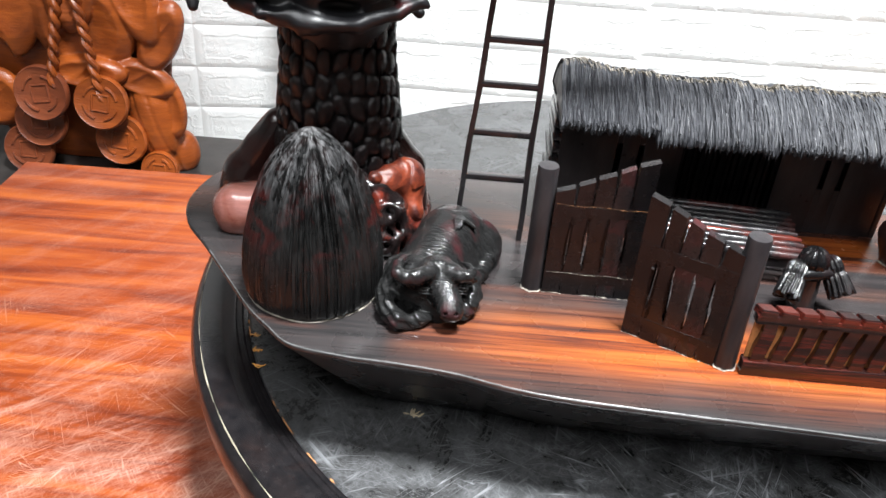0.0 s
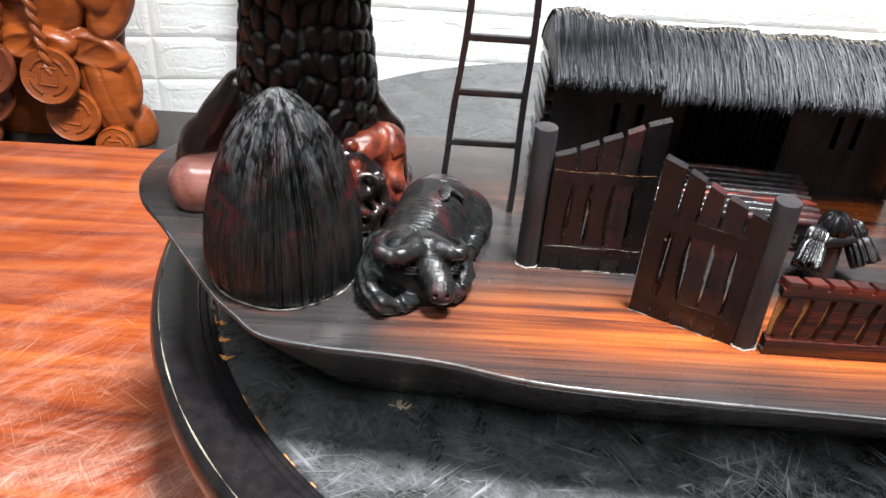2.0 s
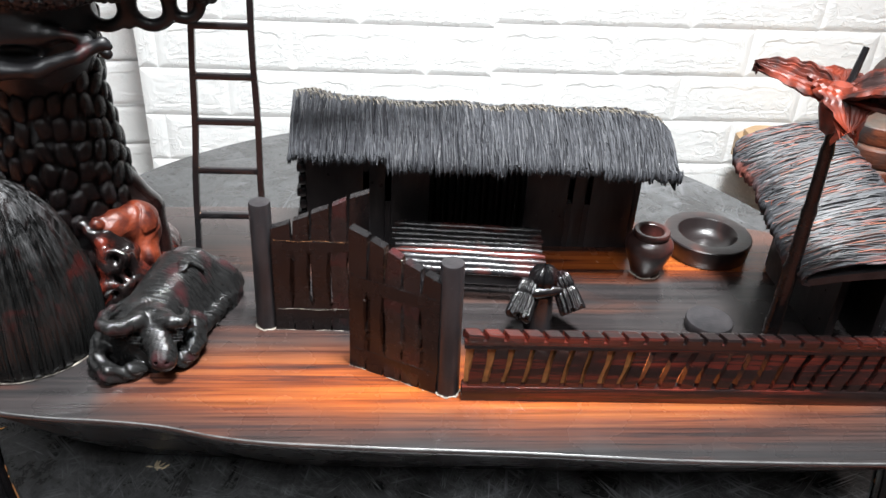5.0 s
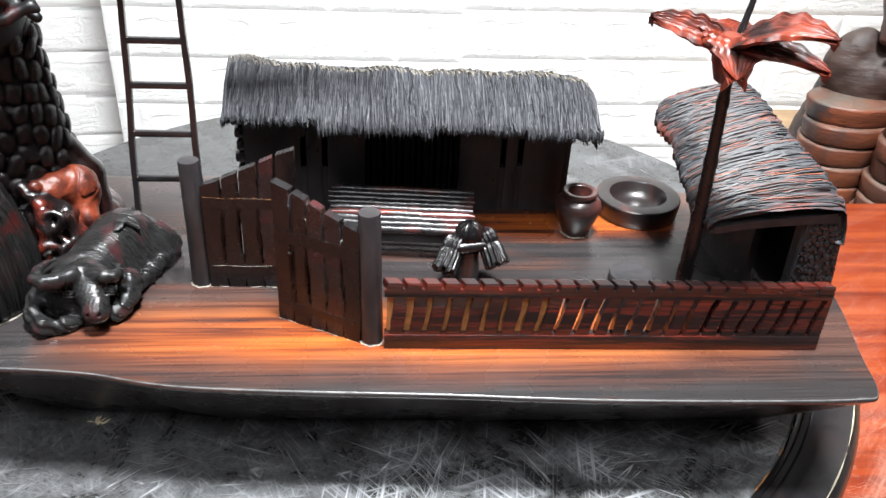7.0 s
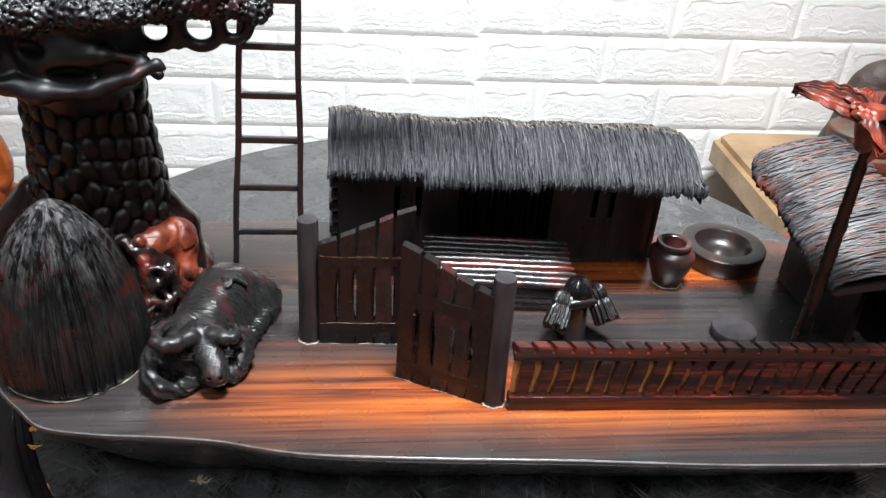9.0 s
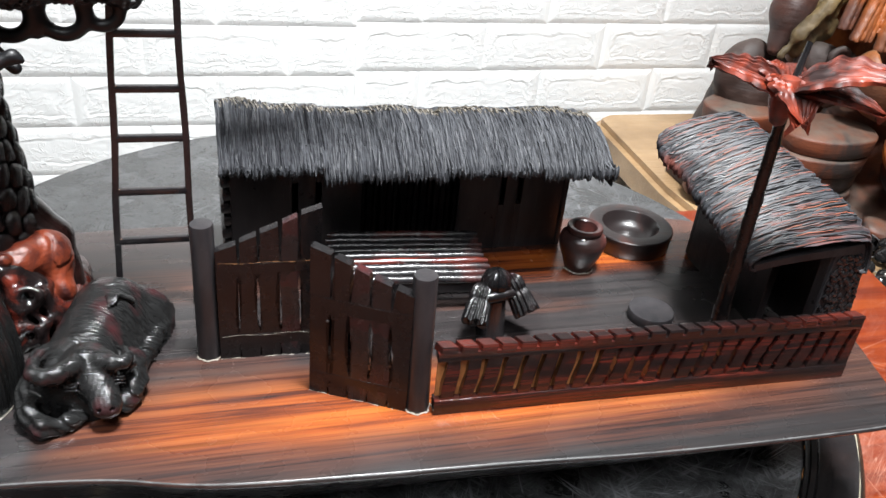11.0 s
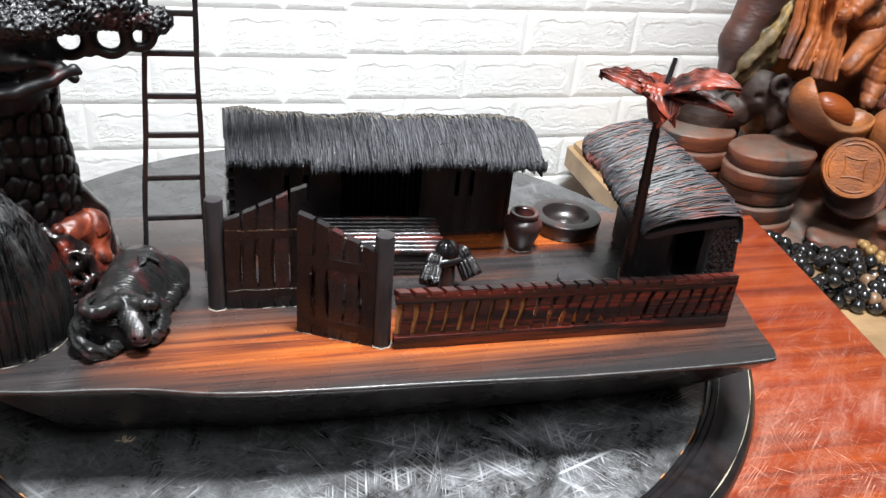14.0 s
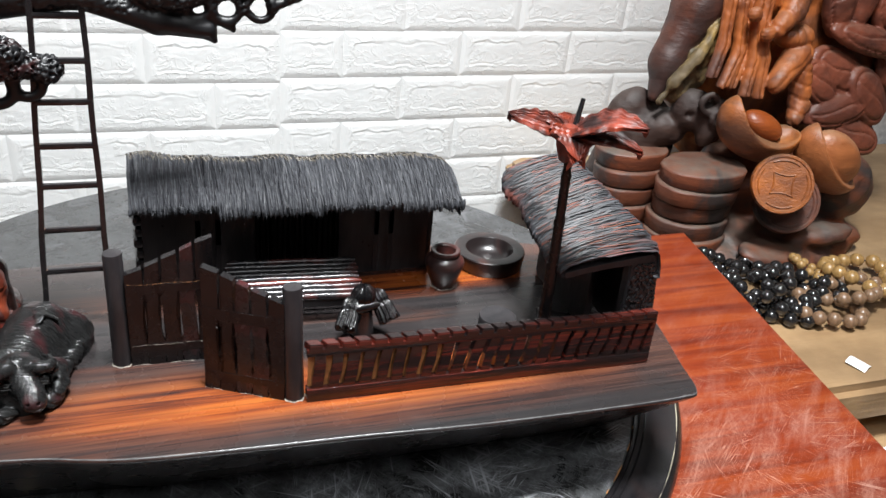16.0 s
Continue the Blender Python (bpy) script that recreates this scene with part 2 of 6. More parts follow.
def black_table_top():
    n = Nodes("black_scratched_lacquer")
    blot = n.noise(n.coords((1, 1, 1)), 24, 8, 0.72, 0.8)
    big = n.noise(n.coords((1, 1, 1)), 7, 3, 0.6, 0.4)
    fine = n.noise(n.coords((1, 1, 1)), 300, 6, 0.75)
    speck = n.ramp(n.noise(n.coords((1, 1, 1)), 420, 3), (0.66, 0.0), (0.72, 1.0))
    scr = n.math("MAXIMUM", scratches(n, (0.2, 0.8, 1.5, -0.6, 2.4, -1.1), 190, 0.006, 5.0), scratches(n, (0.5, 1.2, 1.9, 2.7), 300, 0.006, 9.0))
    # cloud of real scuffs, also paled in front for the ceiling lamp's reflection
    cloud = n.math("MULTIPLY", n.ramp(blot, (0.42, 0.0), (0.54, 0.46), (0.67, 0.95)), n.ramp(big, (0.40, 0.35), (0.60, 1.0)))
    hair = streaks(n, (0.9, -0.35, 1.7, 2.3, 0.3), (820, 20), 0.0, 1.0)
    gouge = n.math("MULTIPLY", streaks(n, (1.25, -0.75, 0.15), (420, 6), 0.0, 1.0), n.ramp(n.noise(n.coords(), 33, 2), (0.52, 0.0), (0.60, 0.9)))
    hole = n.ramp(n.noise(n.coords(), 46, 5, 0.7, 0.5), (0.40, 0.15), (0.50, 1.0))
    scuff = n.math("MULTIPLY", n.math("MULTIPLY", cloud, hole), n.math("MAXIMUM", n.ramp(fine, (0.40, 0.10), (0.64, 0.50)), n.math("MULTIPLY", hair, 0.85)))
    scr = n.math("MAXIMUM", scr, gouge)
    sep = n.add("ShaderNodeSeparateXYZ", {"Vector": n.coords()})
    front = n.ramp(n.math("ADD", n.math("MULTIPLY", sep.outputs[1], 1.6), 0.5), (0.22, 1.0), (0.58, 0.26))
    front = n.math("MULTIPLY", front, n.ramp(n.math("ADD", sep.outputs[0], 0.5), (0.32, 0.35), (0.50, 1.0)))
    wear = n.math("MULTIPLY", n.math("MAXIMUM", n.math("MAXIMUM", n.math("MULTIPLY", scr, 0.9), scuff), n.math("MULTIPLY", speck, 0.35), clamp=True), front)
    col = n.mix(wear, n.ramp(fine, (0.3, 0.014), (0.7, 0.042)), (0.44, 0.455, 0.48))
    n.bump(n.math("SUBTRACT", fine, scr), 0.14, 0.0005)
    return n.out(col, n.ramp(wear, (0.0, 0.27), (0.5, 0.55)), 0.1, 0.5, 0.2)


def plain(name, colour, rough=0.5, var=0.25, scale=60, coat=0.0, bump=0.15, dist=0.001, detail=4):
    n = Nodes(name)
    f = n.noise(n.coords(), scale, detail, 0.6)
    col = n.ramp(f, (0.3, tuple(c * (1 - var) for c in colour)), (0.7, tuple(min(1, c * (1 + var)) for c in colour)))
    n.bump(n.noise(n.coords(), scale * 6, 3), bump, dist)
    return n.out(col, n.ramp(n.noise(n.coords(), scale * 0.7, 3), (0.3, rough * 0.85), (0.7, min(1, rough * 1.2))), coat)


def wood(name, a, b, grain=(8, 8, 50), rough=0.4, coat=0.2, dust=None, smoke=0.0):
    n = Nodes(name)
    g = n.noise(n.coords(grain), 1.0, 6, 0.62, 0.8)
    blot = n.noise(n.coords(), 9, 4)
    col = n.mix(n.ramp(blot, (0.4, 0.0), (0.65, 0.6)), n.ramp(g, (0.3, a), (0.68, b)), tuple(c * 0.5 for c in a))
    if smoke:
        col = n.mix(n.ramp(n.noise(n.coords(), 11, 4, 0.6, 0.6), (0.46, 0.0), (0.62, smoke)), col, (0.022, 0.020, 0.020))
    if dust:
        up = n.add("ShaderNodeSeparateXYZ", {"Vector": n.add("ShaderNodeNewGeometry").outputs["Normal"]}).outputs[2]
        d = n.math("MULTIPLY", n.ramp(up, (0.45, 0.0), (0.95, 0.7)), n.ramp(n.noise(n.coords(), 40, 4), (0.35, 0.3), (0.65, 1.0)))
        col = n.mix(d, col, dust)
    n.bump(n.math("ADD", n.noise(n.coords(tuple(c * 8 for c in grain)), 1.0, 4), n.noise(n.coords(), 45, 4)), 0.45, 0.002)
    return n.out(col, n.ramp(blot, (0.3, rough * 0.8), (0.7, rough * 1.25)), coat, 0.5, 0.2)


def wall_foam():
    n = Nodes("white_foam_panel")
    v = n.coords((1, 1, 1), kind="Object")
    f = n.noise(v, 220, 4, 0.6)
    col = n.mix(n.ramp(n.noise(v, 9, 4), (0.35, 0.0), (0.7, 0.35)), (0.83, 0.84, 0.83), (0.77, 0.77, 0.755))
    vein = n.ramp(n.math("ABSOLUTE", n.math("SUBTRACT", n.noise(n.coords((1, 1, 1.5)), 34, 3, 0.5, 1.6), 0.5)), (0.0, 1.0), (0.045, 0.0))
    vein = n.math("MULTIPLY", vein, n.ramp(n.noise(v, 16, 2), (0.42, 0.0), (0.56, 1.0)))
    n.bump(n.math("ADD", n.math("MULTIPLY", f, 0.35), vein), 0.4, 0.0016)
    return n.out(col, 0.42, 0.1)


M_PLANK, M_EBONY, M_GATE = plank_wood(), ebony("ebony", 0.2, 0.12, (0.05, 0.010, 0.007)), ebony("ebony_red", 0.24, 0.15, (0.020, 0.008, 0.008), coat=0.0, spec=0.40, dark=0.5)
M_DULL, M_BARK = ebony("ebony_dull", 0.34, 0.05, coat=0.0, dark=1.7), ebony("bark_lacquer", 0.22, 0.45, (0.036, 0.007, 0.005), coat=0.0, spec=0.40, dark=0.4, crack=0.8)
M_REED = ebony("reed_dull", 0.6, 0.1, coat=0.0, spec=0.15, dark=0.6)
M_GATERED = ebony("ebony_dark_red", 0.24, 0.95, (0.062, 0.009, 0.009), coat=0.0, spec=0.42)
M_CUT = ebony("rough_sawn_lacquer", 0.13, 0.6, (0.22, 0.075, 0.022), coat=0.0, spec=0.5, dark=0.6, crack=8.0)
M_GAP = ebony("bark_gap_lacquer", 0.10, 0.1, (0.02, 0.004, 0.004), coat=0.0, spec=0.6, dark=0.4, crack=6.0)
M_FENCE = red_carved("fence_rosewood", (0.16, 0.023, 0.013), (0.011, 0.007, 0.007), 0.46, 0.70, 0.20, (14, 120, 260))
M_KNOB = red_carved("root_rosewood", (0.12, 0.018, 0.010), (0.009, 0.006, 0.006), 0.48, 0.66, 0.22, (60, 60, 60), 4.0)
M_RAW = plain("raw_slot_wood", (0.54, 0.235, 0.08), 0.6, 0.4, 200)
M_ORANGEBURL = red_carved("orange_burl", (0.24, 0.042, 0.014), (0.040, 0.008, 0.006), 0.38, 0.66, 0.40, (70, 60, 50), 5.0)
M_LOBE = red_carved("dark_root", (0.036, 0.011, 0.009), (0.012, 0.007, 0.007), 0.4, 0.7, 0.26, (30, 30, 30))
M_RIDGE = plain("ridge_straw", (0.085, 0.072, 0.055), 0.6, 0.5, 300)
M_PALELINE = plain("worn_line", (0.30, 0.27, 0.20), 0.5, 0.5, 80)
M_PALEGREY = plain("pale_grey", (0.07, 0.07, 0.07), 0.62, 0.6, 120)
# pale pink of the polished burl: its reflection put into the base colour
M_BURL = red_carved("burl_rosewood", (0.30, 0.130, 0.110), (0.20, 0.055, 0.035), 0.3, 0.6, 0.2, (40, 40, 40))
M_PALM = red_carved("palm_rosewood", (0.23, 0.030, 0.010), (0.022, 0.008, 0.007), 0.38, 0.62, 0.50, (50, 50, 50))
M_CANOPY = red_carved("canopy_rosewood", (0.075, 0.011, 0.010), (0.005, 0.005, 0.006), 0.60, 0.74, 0.44, (36, 36, 36), 1.5)
M_COW, M_HAY = furry("buffalo_lacquer"), hay_lacquer()
M_THATCH = thatch("thatch_grey", (0.030, 0.031, 0.035), 0.46, axis=0)
M_THATCH2 = thatch("thatch_stained", (0.034, 0.035, 0.039), 0.46, axis=1, stain=(0.16, 0.04, 0.025))
M_STRAW = straw("grey_straw", ((0.0, (0.010, 0.010, 0.012)), (0.4, (0.038, 0.039, 0.044)), (0.8, (0.064, 0.066, 0.073)), (1.0, (0.105, 0.106, 0.112))))
M_STRAW2 = straw("stained_straw", ((0.0, (0.012, 0.012, 0.014)), (0.4, (0.032, 0.033, 0.037)), (0.70, (0.056, 0.058, 0.064)), (0.80, (0.075, 0.060, 0.055)), (0.90, (0.16, 0.042, 0.026)), (1.0, (0.22, 0.070, 0.035))))
M_SLAT = ebony("bench_lacquer", 0.24, 0.6, (0.1, 0.02, 0.015), (20, 200, 60), 0.0, 0.36)
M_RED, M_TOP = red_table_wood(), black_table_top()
M_RIM = ebony("table_rim_lacquer", 0.18, 0.25, (0.030, 0.014, 0.010), (40, 40, 40), 0.0, 0.32, 0.8)
M_WALL = wall_foam()
M_GROUT = plain("white_panel_joint", (0.74, 0.74, 0.73), 0.6)
M_CARVE = wood("orange_carved_wood", (0.20, 0.040, 0.008), (0.42, 0.098, 0.016), (10, 10, 60), 0.36, 0.1)
M_INGOT = wood("amber_carved_wood", (0.17, 0.044, 0.010), (0.50, 0.150, 0.026), (26, 26, 50), 0.46, 0.0, (0.20, 0.115, 0.062), 0.6)
M_CARVE_RED = wood("red_carved_wood", (0.14, 0.032, 0.013), (0.27, 0.070, 0.026), (14, 14, 50), 0.4, 0.1)
M_DARKCARVE = wood("dark_carved_wood", (0.022, 0.012, 0.010), (0.050, 0.023, 0.015), (10, 10, 30), 0.62, 0.0, (0.07, 0.06, 0.053))
M_COINS = wood("brown_carved_wood", (0.085, 0.022, 0.010), (0.23, 0.064, 0.024), (12, 12, 60), 0.55, 0.0, (0.12, 0.098, 0.078), 0.95)
M_TAN = wood("tan_slab_wood", (0.31, 0.19, 0.095), (0.42, 0.275, 0.145), (3, 20, 30), 0.45, 0.2)
M_BEAD = plain("black_bead", (0.014, 0.013, 0.013), 0.14, 0.4, 80, 0.5, 0.03)
M_BEADB = plain("brown_bead", (0.20, 0.12, 0.07), 0.3, 0.4, 120, 0.3)
M_BEADG = plain("gold_bead", (0.32, 0.19, 0.07), 0.28, 0.35, 120, 0.3)
M_PAPER = plain("white_paper", (0.82, 0.83, 0.84), 0.7, 0.04, 30, 0, 0.05)
M_DARKBENCH = plain("dark_bench_paint", (0.035, 0.03, 0.028), 0.4, 0.4, 20)
M_GLUE = plain("clear_glue", (0.30, 0.27, 0.23), 0.4, 0.4, 300)
M_CHIP = plain("pale_glue", (0.58, 0.48, 0.32), 0.6, 0.3, 300)
M_FLAKE = plain("orange_chip", (0.62, 0.28, 0.06), 0.6, 0.3, 300)
M_ROOM = plain("room_paint", (0.42, 0.415, 0.405), 0.7, 0.06, 6)
M_FLOOR = plain("floor_tile", (0.34, 0.31, 0.28), 0.35, 0.15, 5)
M_BRASSGLUE = plain("amber_glue", (0.17, 0.075, 0.030), 0.35, 0.4, 300)

# ---- building helpers ----


def part(name, bm, material, parent=None, label="", smooth=True):
    """Link a bmesh as one mesh object, under parent if given."""
    me = bpy.data.meshes.new(name)
    bmesh.ops.recalc_face_normals(bm, faces=bm.faces[:])
    bm.to_mesh(me)
    bm.free()
    return link(name, me, material, parent, label, smooth)


def link(name, me, material, parent=None, label="", smooth=True, angle=40):
    if material:
        me.materials.append(material)
    if smooth:
        me.shade_smooth()
        if angle:
            me.set_sharp_from_angle(angle=radians(angle))
    ob = new(name, me)
    if parent:
        ob.parent = parent
    if label:
        tagged(ob, label)
    return ob


def thing(name, at, label, category, group="", kind=""):
    ob = new(name)
    ob.empty_display_size = 0.02
    ob.location = at
    return tagged(ob, label, category, group, kind)


def box(bm, lo, hi, m=None, bevel=0.0, seg=2):
    c = [(a + b) / 2 for a, b in zip(lo, hi)]
    s = [b - a for a, b in zip(lo, hi)]
    g = bmesh.ops.create_cube(bm, size=1.0, matrix=(m or Matrix()) @ Matrix.Translation(c) @ Matrix.Diagonal((*s, 1)))
    if bevel:
        e = list({e for v in g["verts"] for e in v.link_edges})
        bmesh.ops.bevel(bm, geom=e, offset=bevel, segments=seg, affect="EDGES", profile=0.6)


def boxed(lo, hi, m=None, bevel=0.0, seg=2):
    bm = bmesh.new()
    box(bm, lo, hi, m, bevel, seg)
    return bm


def tube(bm, pts, radii, n=12, caps=True, flat=1.0):
    """A round rod swept along points."""
    pts = [Vector(p) for p in pts]
    rings = []
    side = None
    for i, p in enumerate(pts):
        d = (pts[min(i + 1, len(pts) - 1)] - pts[max(i - 1, 0)]).normalized()
        side = (side - d * side.dot(d)).normalized() if side else d.orthogonal().normalized()
        up = d.cross(side)
        r = radii[i] if isinstance(radii, (list, tuple)) else radii
        rings.append([bm.verts.new(p + side * (r * math.cos(a)) + up * (r * flat * math.sin(a))) for a in (2 * math.pi * k / n for k in range(n))])
    for a, b in zip(rings, rings[1:]):
        for k in range(n):
            bm.faces.new((a[k], a[(k + 1) % n], b[(k + 1) % n], b[k]))
    if caps:
        bm.faces.new(rings[0][::-1])
        bm.faces.new(rings[-1])


def lathe(bm, profile, n=32, at=(0, 0, 0), m=None, wob=None):
    """Turn (radius, height) pairs round a standing axis."""
    rings = []
    for r, z in profile:
        if r <= 1e-6:
            rings.append([bm.verts.new(Vector(at) + Vector((0, 0, z)))])
        else:
            rings.append([bm.verts.new(Vector(at) + Vector((r * math.cos(a) * (wob(a, z) if wob else 1), r * math.sin(a) * (wob(a, z) if wob else 1), z))) for a in (2 * math.pi * k / n for k in range(n))])
    for a, b in zip(rings, rings[1:]):
        for k in range(n):
            q = [a[k % len(a)], a[(k + 1) % len(a)], b[(k + 1) % len(b)], b[k % len(b)]]
            q = list(dict.fromkeys(q))
            if len(q) > 2:
                bm.faces.new(q)
    if m:
        bmesh.ops.transform(bm, matrix=m, verts=bm.verts[:])


def lathed(profile, n=32, at=(0, 0, 0), m=None, wob=None):
    bm = bmesh.new()
    lathe(bm, profile, n, at, m, wob)
    return bm


def grid_mesh(name, P, closed_u=False):
    """A mesh from an array of points [i, j, xyz]."""
    a, b, _ = P.shape
    idx = np.arange(a * b).reshape(a, b)
    i2 = np.roll(idx, -1, 0) if closed_u else idx[1:]
    i1 = idx if closed_u else idx[:-1]
    f = np.stack([i1[:, :-1], i2[:, :-1], i2[:, 1:], i1[:, 1:]], -1).reshape(-1, 4)
    me = bpy.data.meshes.new(name)
    me.from_pydata(P.reshape(-1, 3).tolist(), [], f.tolist())
    return me


def spline(pts, n, closed=True):
    """Points along a smooth curve through pts."""
    P = np.array(pts, float)
    k = len(P)
    out = []
    for t in np.linspace(0, k if closed else k - 1, n, endpoint=not closed):
        i = int(min(t, k - 1 if closed else k - 2))
        u = t - i
        g = (lambda j: P[j % k]) if closed else (lambda j: P[min(max(j, 0), k - 1)])
        a, b, c, d = g(i - 1), g(i), g(i + 1), g(i + 2)
        out.append(0.5 * (2 * b + (c - a) * u + (2 * a - 5 * b + 4 * c - d) * u * u + (3 * b - a - 3 * c + d) * u ** 3))
    return np.array(out)


# Solid shapes as distance fields, turned into a mesh.


def smin(a, b, k):
    h = np.clip(0.5 + 0.5 * (b - a) / k, 0, 1)
    return b + (a - b) * h - k * h * (1 - h)


def f_ball(P, c, r):
    r = np.array(r if isinstance(r, (list, tuple)) else (r, r, r), float)
    q = (P - np.array(c)) / r
    n = np.sqrt((q * q).sum(-1))
    g = np.sqrt(((q / r) ** 2).sum(-1)) + 1e-9
    return n * (n - 1) / g


def f_rod(P, a, b, ra, rb):
    a, b = np.array(a, float), np.array(b, float)
    d = b - a
    h = np.clip(((P - a) @ d) / (d @ d), 0, 1)
    return np.sqrt(((P - a - h[..., None] * d) ** 2).sum(-1)) - (ra + (rb - ra) * h)


def f_ring(P, c, R, r, axis=1):
    q = P - np.array(c)
    o = [i for i in range(3) if i != axis]
    return np.sqrt((np.sqrt(q[..., o[0]] ** 2 + q[..., o[1]] ** 2) - R) ** 2 + q[..., axis] ** 2) - r


def f_turn(P, c, rot):
    """Points moved into the frame of a turned shape at c."""
    m = np.array(Euler([radians(a) for a in rot]).to_matrix())
    return (P - np.array(c)) @ m


def f_noise(P, s):
    x, y, z = P[..., 0] * s, P[..., 1] * s, P[..., 2] * s
    return (np.sin(x + 1.7 * np.sin(y * 0.7)) * np.cos(y + 1.3 * np.sin(z * 0.8)) + np.sin(z * 1.1 + np.sin(x * 1.3)) * 0.6) / 1.6


def solid(name, field, lo, hi, step):
    """Mesh of the surface field = 0 inside a box (surface nets)."""
    ax = [np.arange(l, h + step, step) for l, h in zip(lo, hi)]
    # a coarse pass finds the blocks near the surface, and only those are worked out finely
    k = 5
    near = [np.minimum(np.arange(k // 2, len(a) + k, k)[:-(-len(a) // k)], len(a) - 1) for a in ax]
    C = field(np.stack(np.meshgrid(*[a[i] for a, i in zip(ax, near)], indexing="ij"), -1)).astype(np.float64)
    for d in range(3):
        C = np.repeat(C, k, d)
    v = C[tuple(slice(0, len(a)) for a in ax)].copy()
    at = np.argwhere(np.abs(v) < 2.6 * k * step)
    for s in range(0, len(at), 400000):
        i = at[s:s + 400000]
        v[tuple(i.T)] = field(np.stack([ax[d][i[:, d]] for d in range(3)], -1))
    v[[0, -1]] = np.abs(v[[0, -1]]) + 1e-6
    v[:, [0, -1]] = np.abs(v[:, [0, -1]]) + 1e-6
    v[:, :, [0, -1]] = np.abs(v[:, :, [0, -1]]) + 1e-6
    s = v < 0
    nx, ny, nz = (k - 1 for k in v.shape)
    acc, cnt = np.zeros((nx, ny, nz, 3)), np.zeros((nx, ny, nz))
    cor = [(i, j, k) for i in (0, 1) for j in (0, 1) for k in (0, 1)]
    for a in cor:
        for d in range(3):
            if a[d]:
                continue
            b = tuple(c + (i == d) for i, c in enumerate(a))
            A = v[a[0]:a[0] + nx, a[1]:a[1] + ny, a[2]:a[2] + nz]
            B = v[b[0]:b[0] + nx, b[1]:b[1] + ny, b[2]:b[2] + nz]
            m = (A < 0) != (B < 0)
            t = np.where(m, A / np.where(m, A - B, 1), 0)
            pos = np.array(a, float) + t[..., None] * np.eye(3)[d]
            acc += np.where(m[..., None], pos, 0)
            cnt += m
    on = cnt > 0
    ids = -np.ones(on.shape, int)
    ids[on] = np.arange(on.sum())
    cell = np.argwhere(on)
    verts = np.array(lo) + step * (cell + acc[on] / cnt[on][:, None])
    faces = []
    for d in range(3):
        e1, e2 = [i for i in range(3) if i != d]
        A = v.take(range(0, v.shape[d] - 1), d)
        B = v.take(range(1, v.shape[d]), d)
        c = np.argwhere((A < 0) != (B < 0))
        c = c[(c[:, e1] > 0) & (c[:, e2] > 0) & (c[:, e1] < v.shape[e1] - 1) & (c[:, e2] < v.shape[e2] - 1)]
        o1, o2 = np.eye(3, dtype=int)[e1], np.eye(3, dtype=int)[e2]
        q = np.stack([ids[tuple(k.T)] for k in (c - o1 - o2, c - o2, c, c - o1)], -1)
        flip = (A[tuple(c.T)] < 0) ^ (d == 1)
        q[~flip] = q[~flip][:, ::-1]
        faces.append(q[(q >= 0).all(1)])
    me = bpy.data.meshes.new(name)
    me.from_pydata(verts.tolist(), [], np.concatenate(faces).tolist())
    return me


def union(P, shapes, k):
    d = None
    for s in shapes:
        e = s(P)
        d = e if d is None else smin(d, e, k)
    return d


B = lambda c, r: (lambda P: f_ball(P, c, r))
R = lambda a, b, ra, rb=None: (lambda P: f_rod(P, a, b, ra, ra if rb is None else rb))
T = lambda c, rr, r, axis=1: (lambda P: f_ring(P, c, rr, r, axis))
BT = lambda c, r, rot: (lambda P: f_ball(f_turn(P, c, rot), (0, 0, 0), r))
rng = np.random.default_rng(7)

# ---- the room ----
FLOOR = -0.98


def structure(name, bm, mat, label):
    return tagged(part(name, bm, mat, None, "", False), label, name.split("_")[0], kind="structure")


# floor, ceiling and plain walls are unseen, added to close the room for reflections
structure("floor", boxed((-2.4, -2.6, FLOOR - 0.1), (2.4, 1.4, FLOOR)), M_FLOOR, "grey floor under the tables, unseen, added to close the room")
structure("ceiling", boxed((-2.4, -2.6, 1.75), (2.4, 1.4, 1.85)), M_ROOM, "plain pale ceiling, unseen, added to close the room")
structure("wall_left", boxed((-2.5, -2.6, FLOOR), (-2.4, 1.4, 1.75)), M_ROOM, "plain pale side wall, unseen, added to close the room")
structure("wall_right", boxed((2.4, -2.6, FLOOR), (2.5, 1.4, 1.75)), M_ROOM, "plain pale side wall, unseen, added to close the room")
structure("wall_front", boxed((-2.5, -2.7, FLOOR), (2.5, -2.6, 1.75)), M_ROOM, "plain pale wall behind the viewer, unseen, added to close the room")
wall_back = structure("wall_back", boxed((-0.405, 0.972, FLOOR), (2.5, 1.4, 1.75)), M_GROUT, "white wall clad with embossed foam brick panels")
wall_recess = structure("wall_recess", boxed((-1.6, 0, -0.98), (0.34, 0.1, 1.75), pose(-0.60, 1.108, 0, 0, 0, 8.5)), M_GROUT, "white recessed wall clad with embossed foam brick panels")
structure("wall_infill", boxed((-2.5, 1.05, FLOOR), (-1.9, 1.4, 1.75)), M_ROOM, "plain pale wall beside the recess, unseen, added to close the room")

# ---- the red table ----
red = thing("red_table", (0, 0, FLOOR), "scratched glossy orange-red wooden slab table", "table")
bm = bmesh.new()
c = [(-0.625, -1.1), (0.345, -1.1), (0.600, 0.478), (-0.578, 0.4625)]
lo = [bm.verts.new((x, y, -0.235 - FLOOR)) for x, y in c]
hi = [bm.verts.new((x, y, -0.18 - FLOOR)) for x, y in c]
bm.faces.new(hi)
bm.faces.new(lo[::-1])
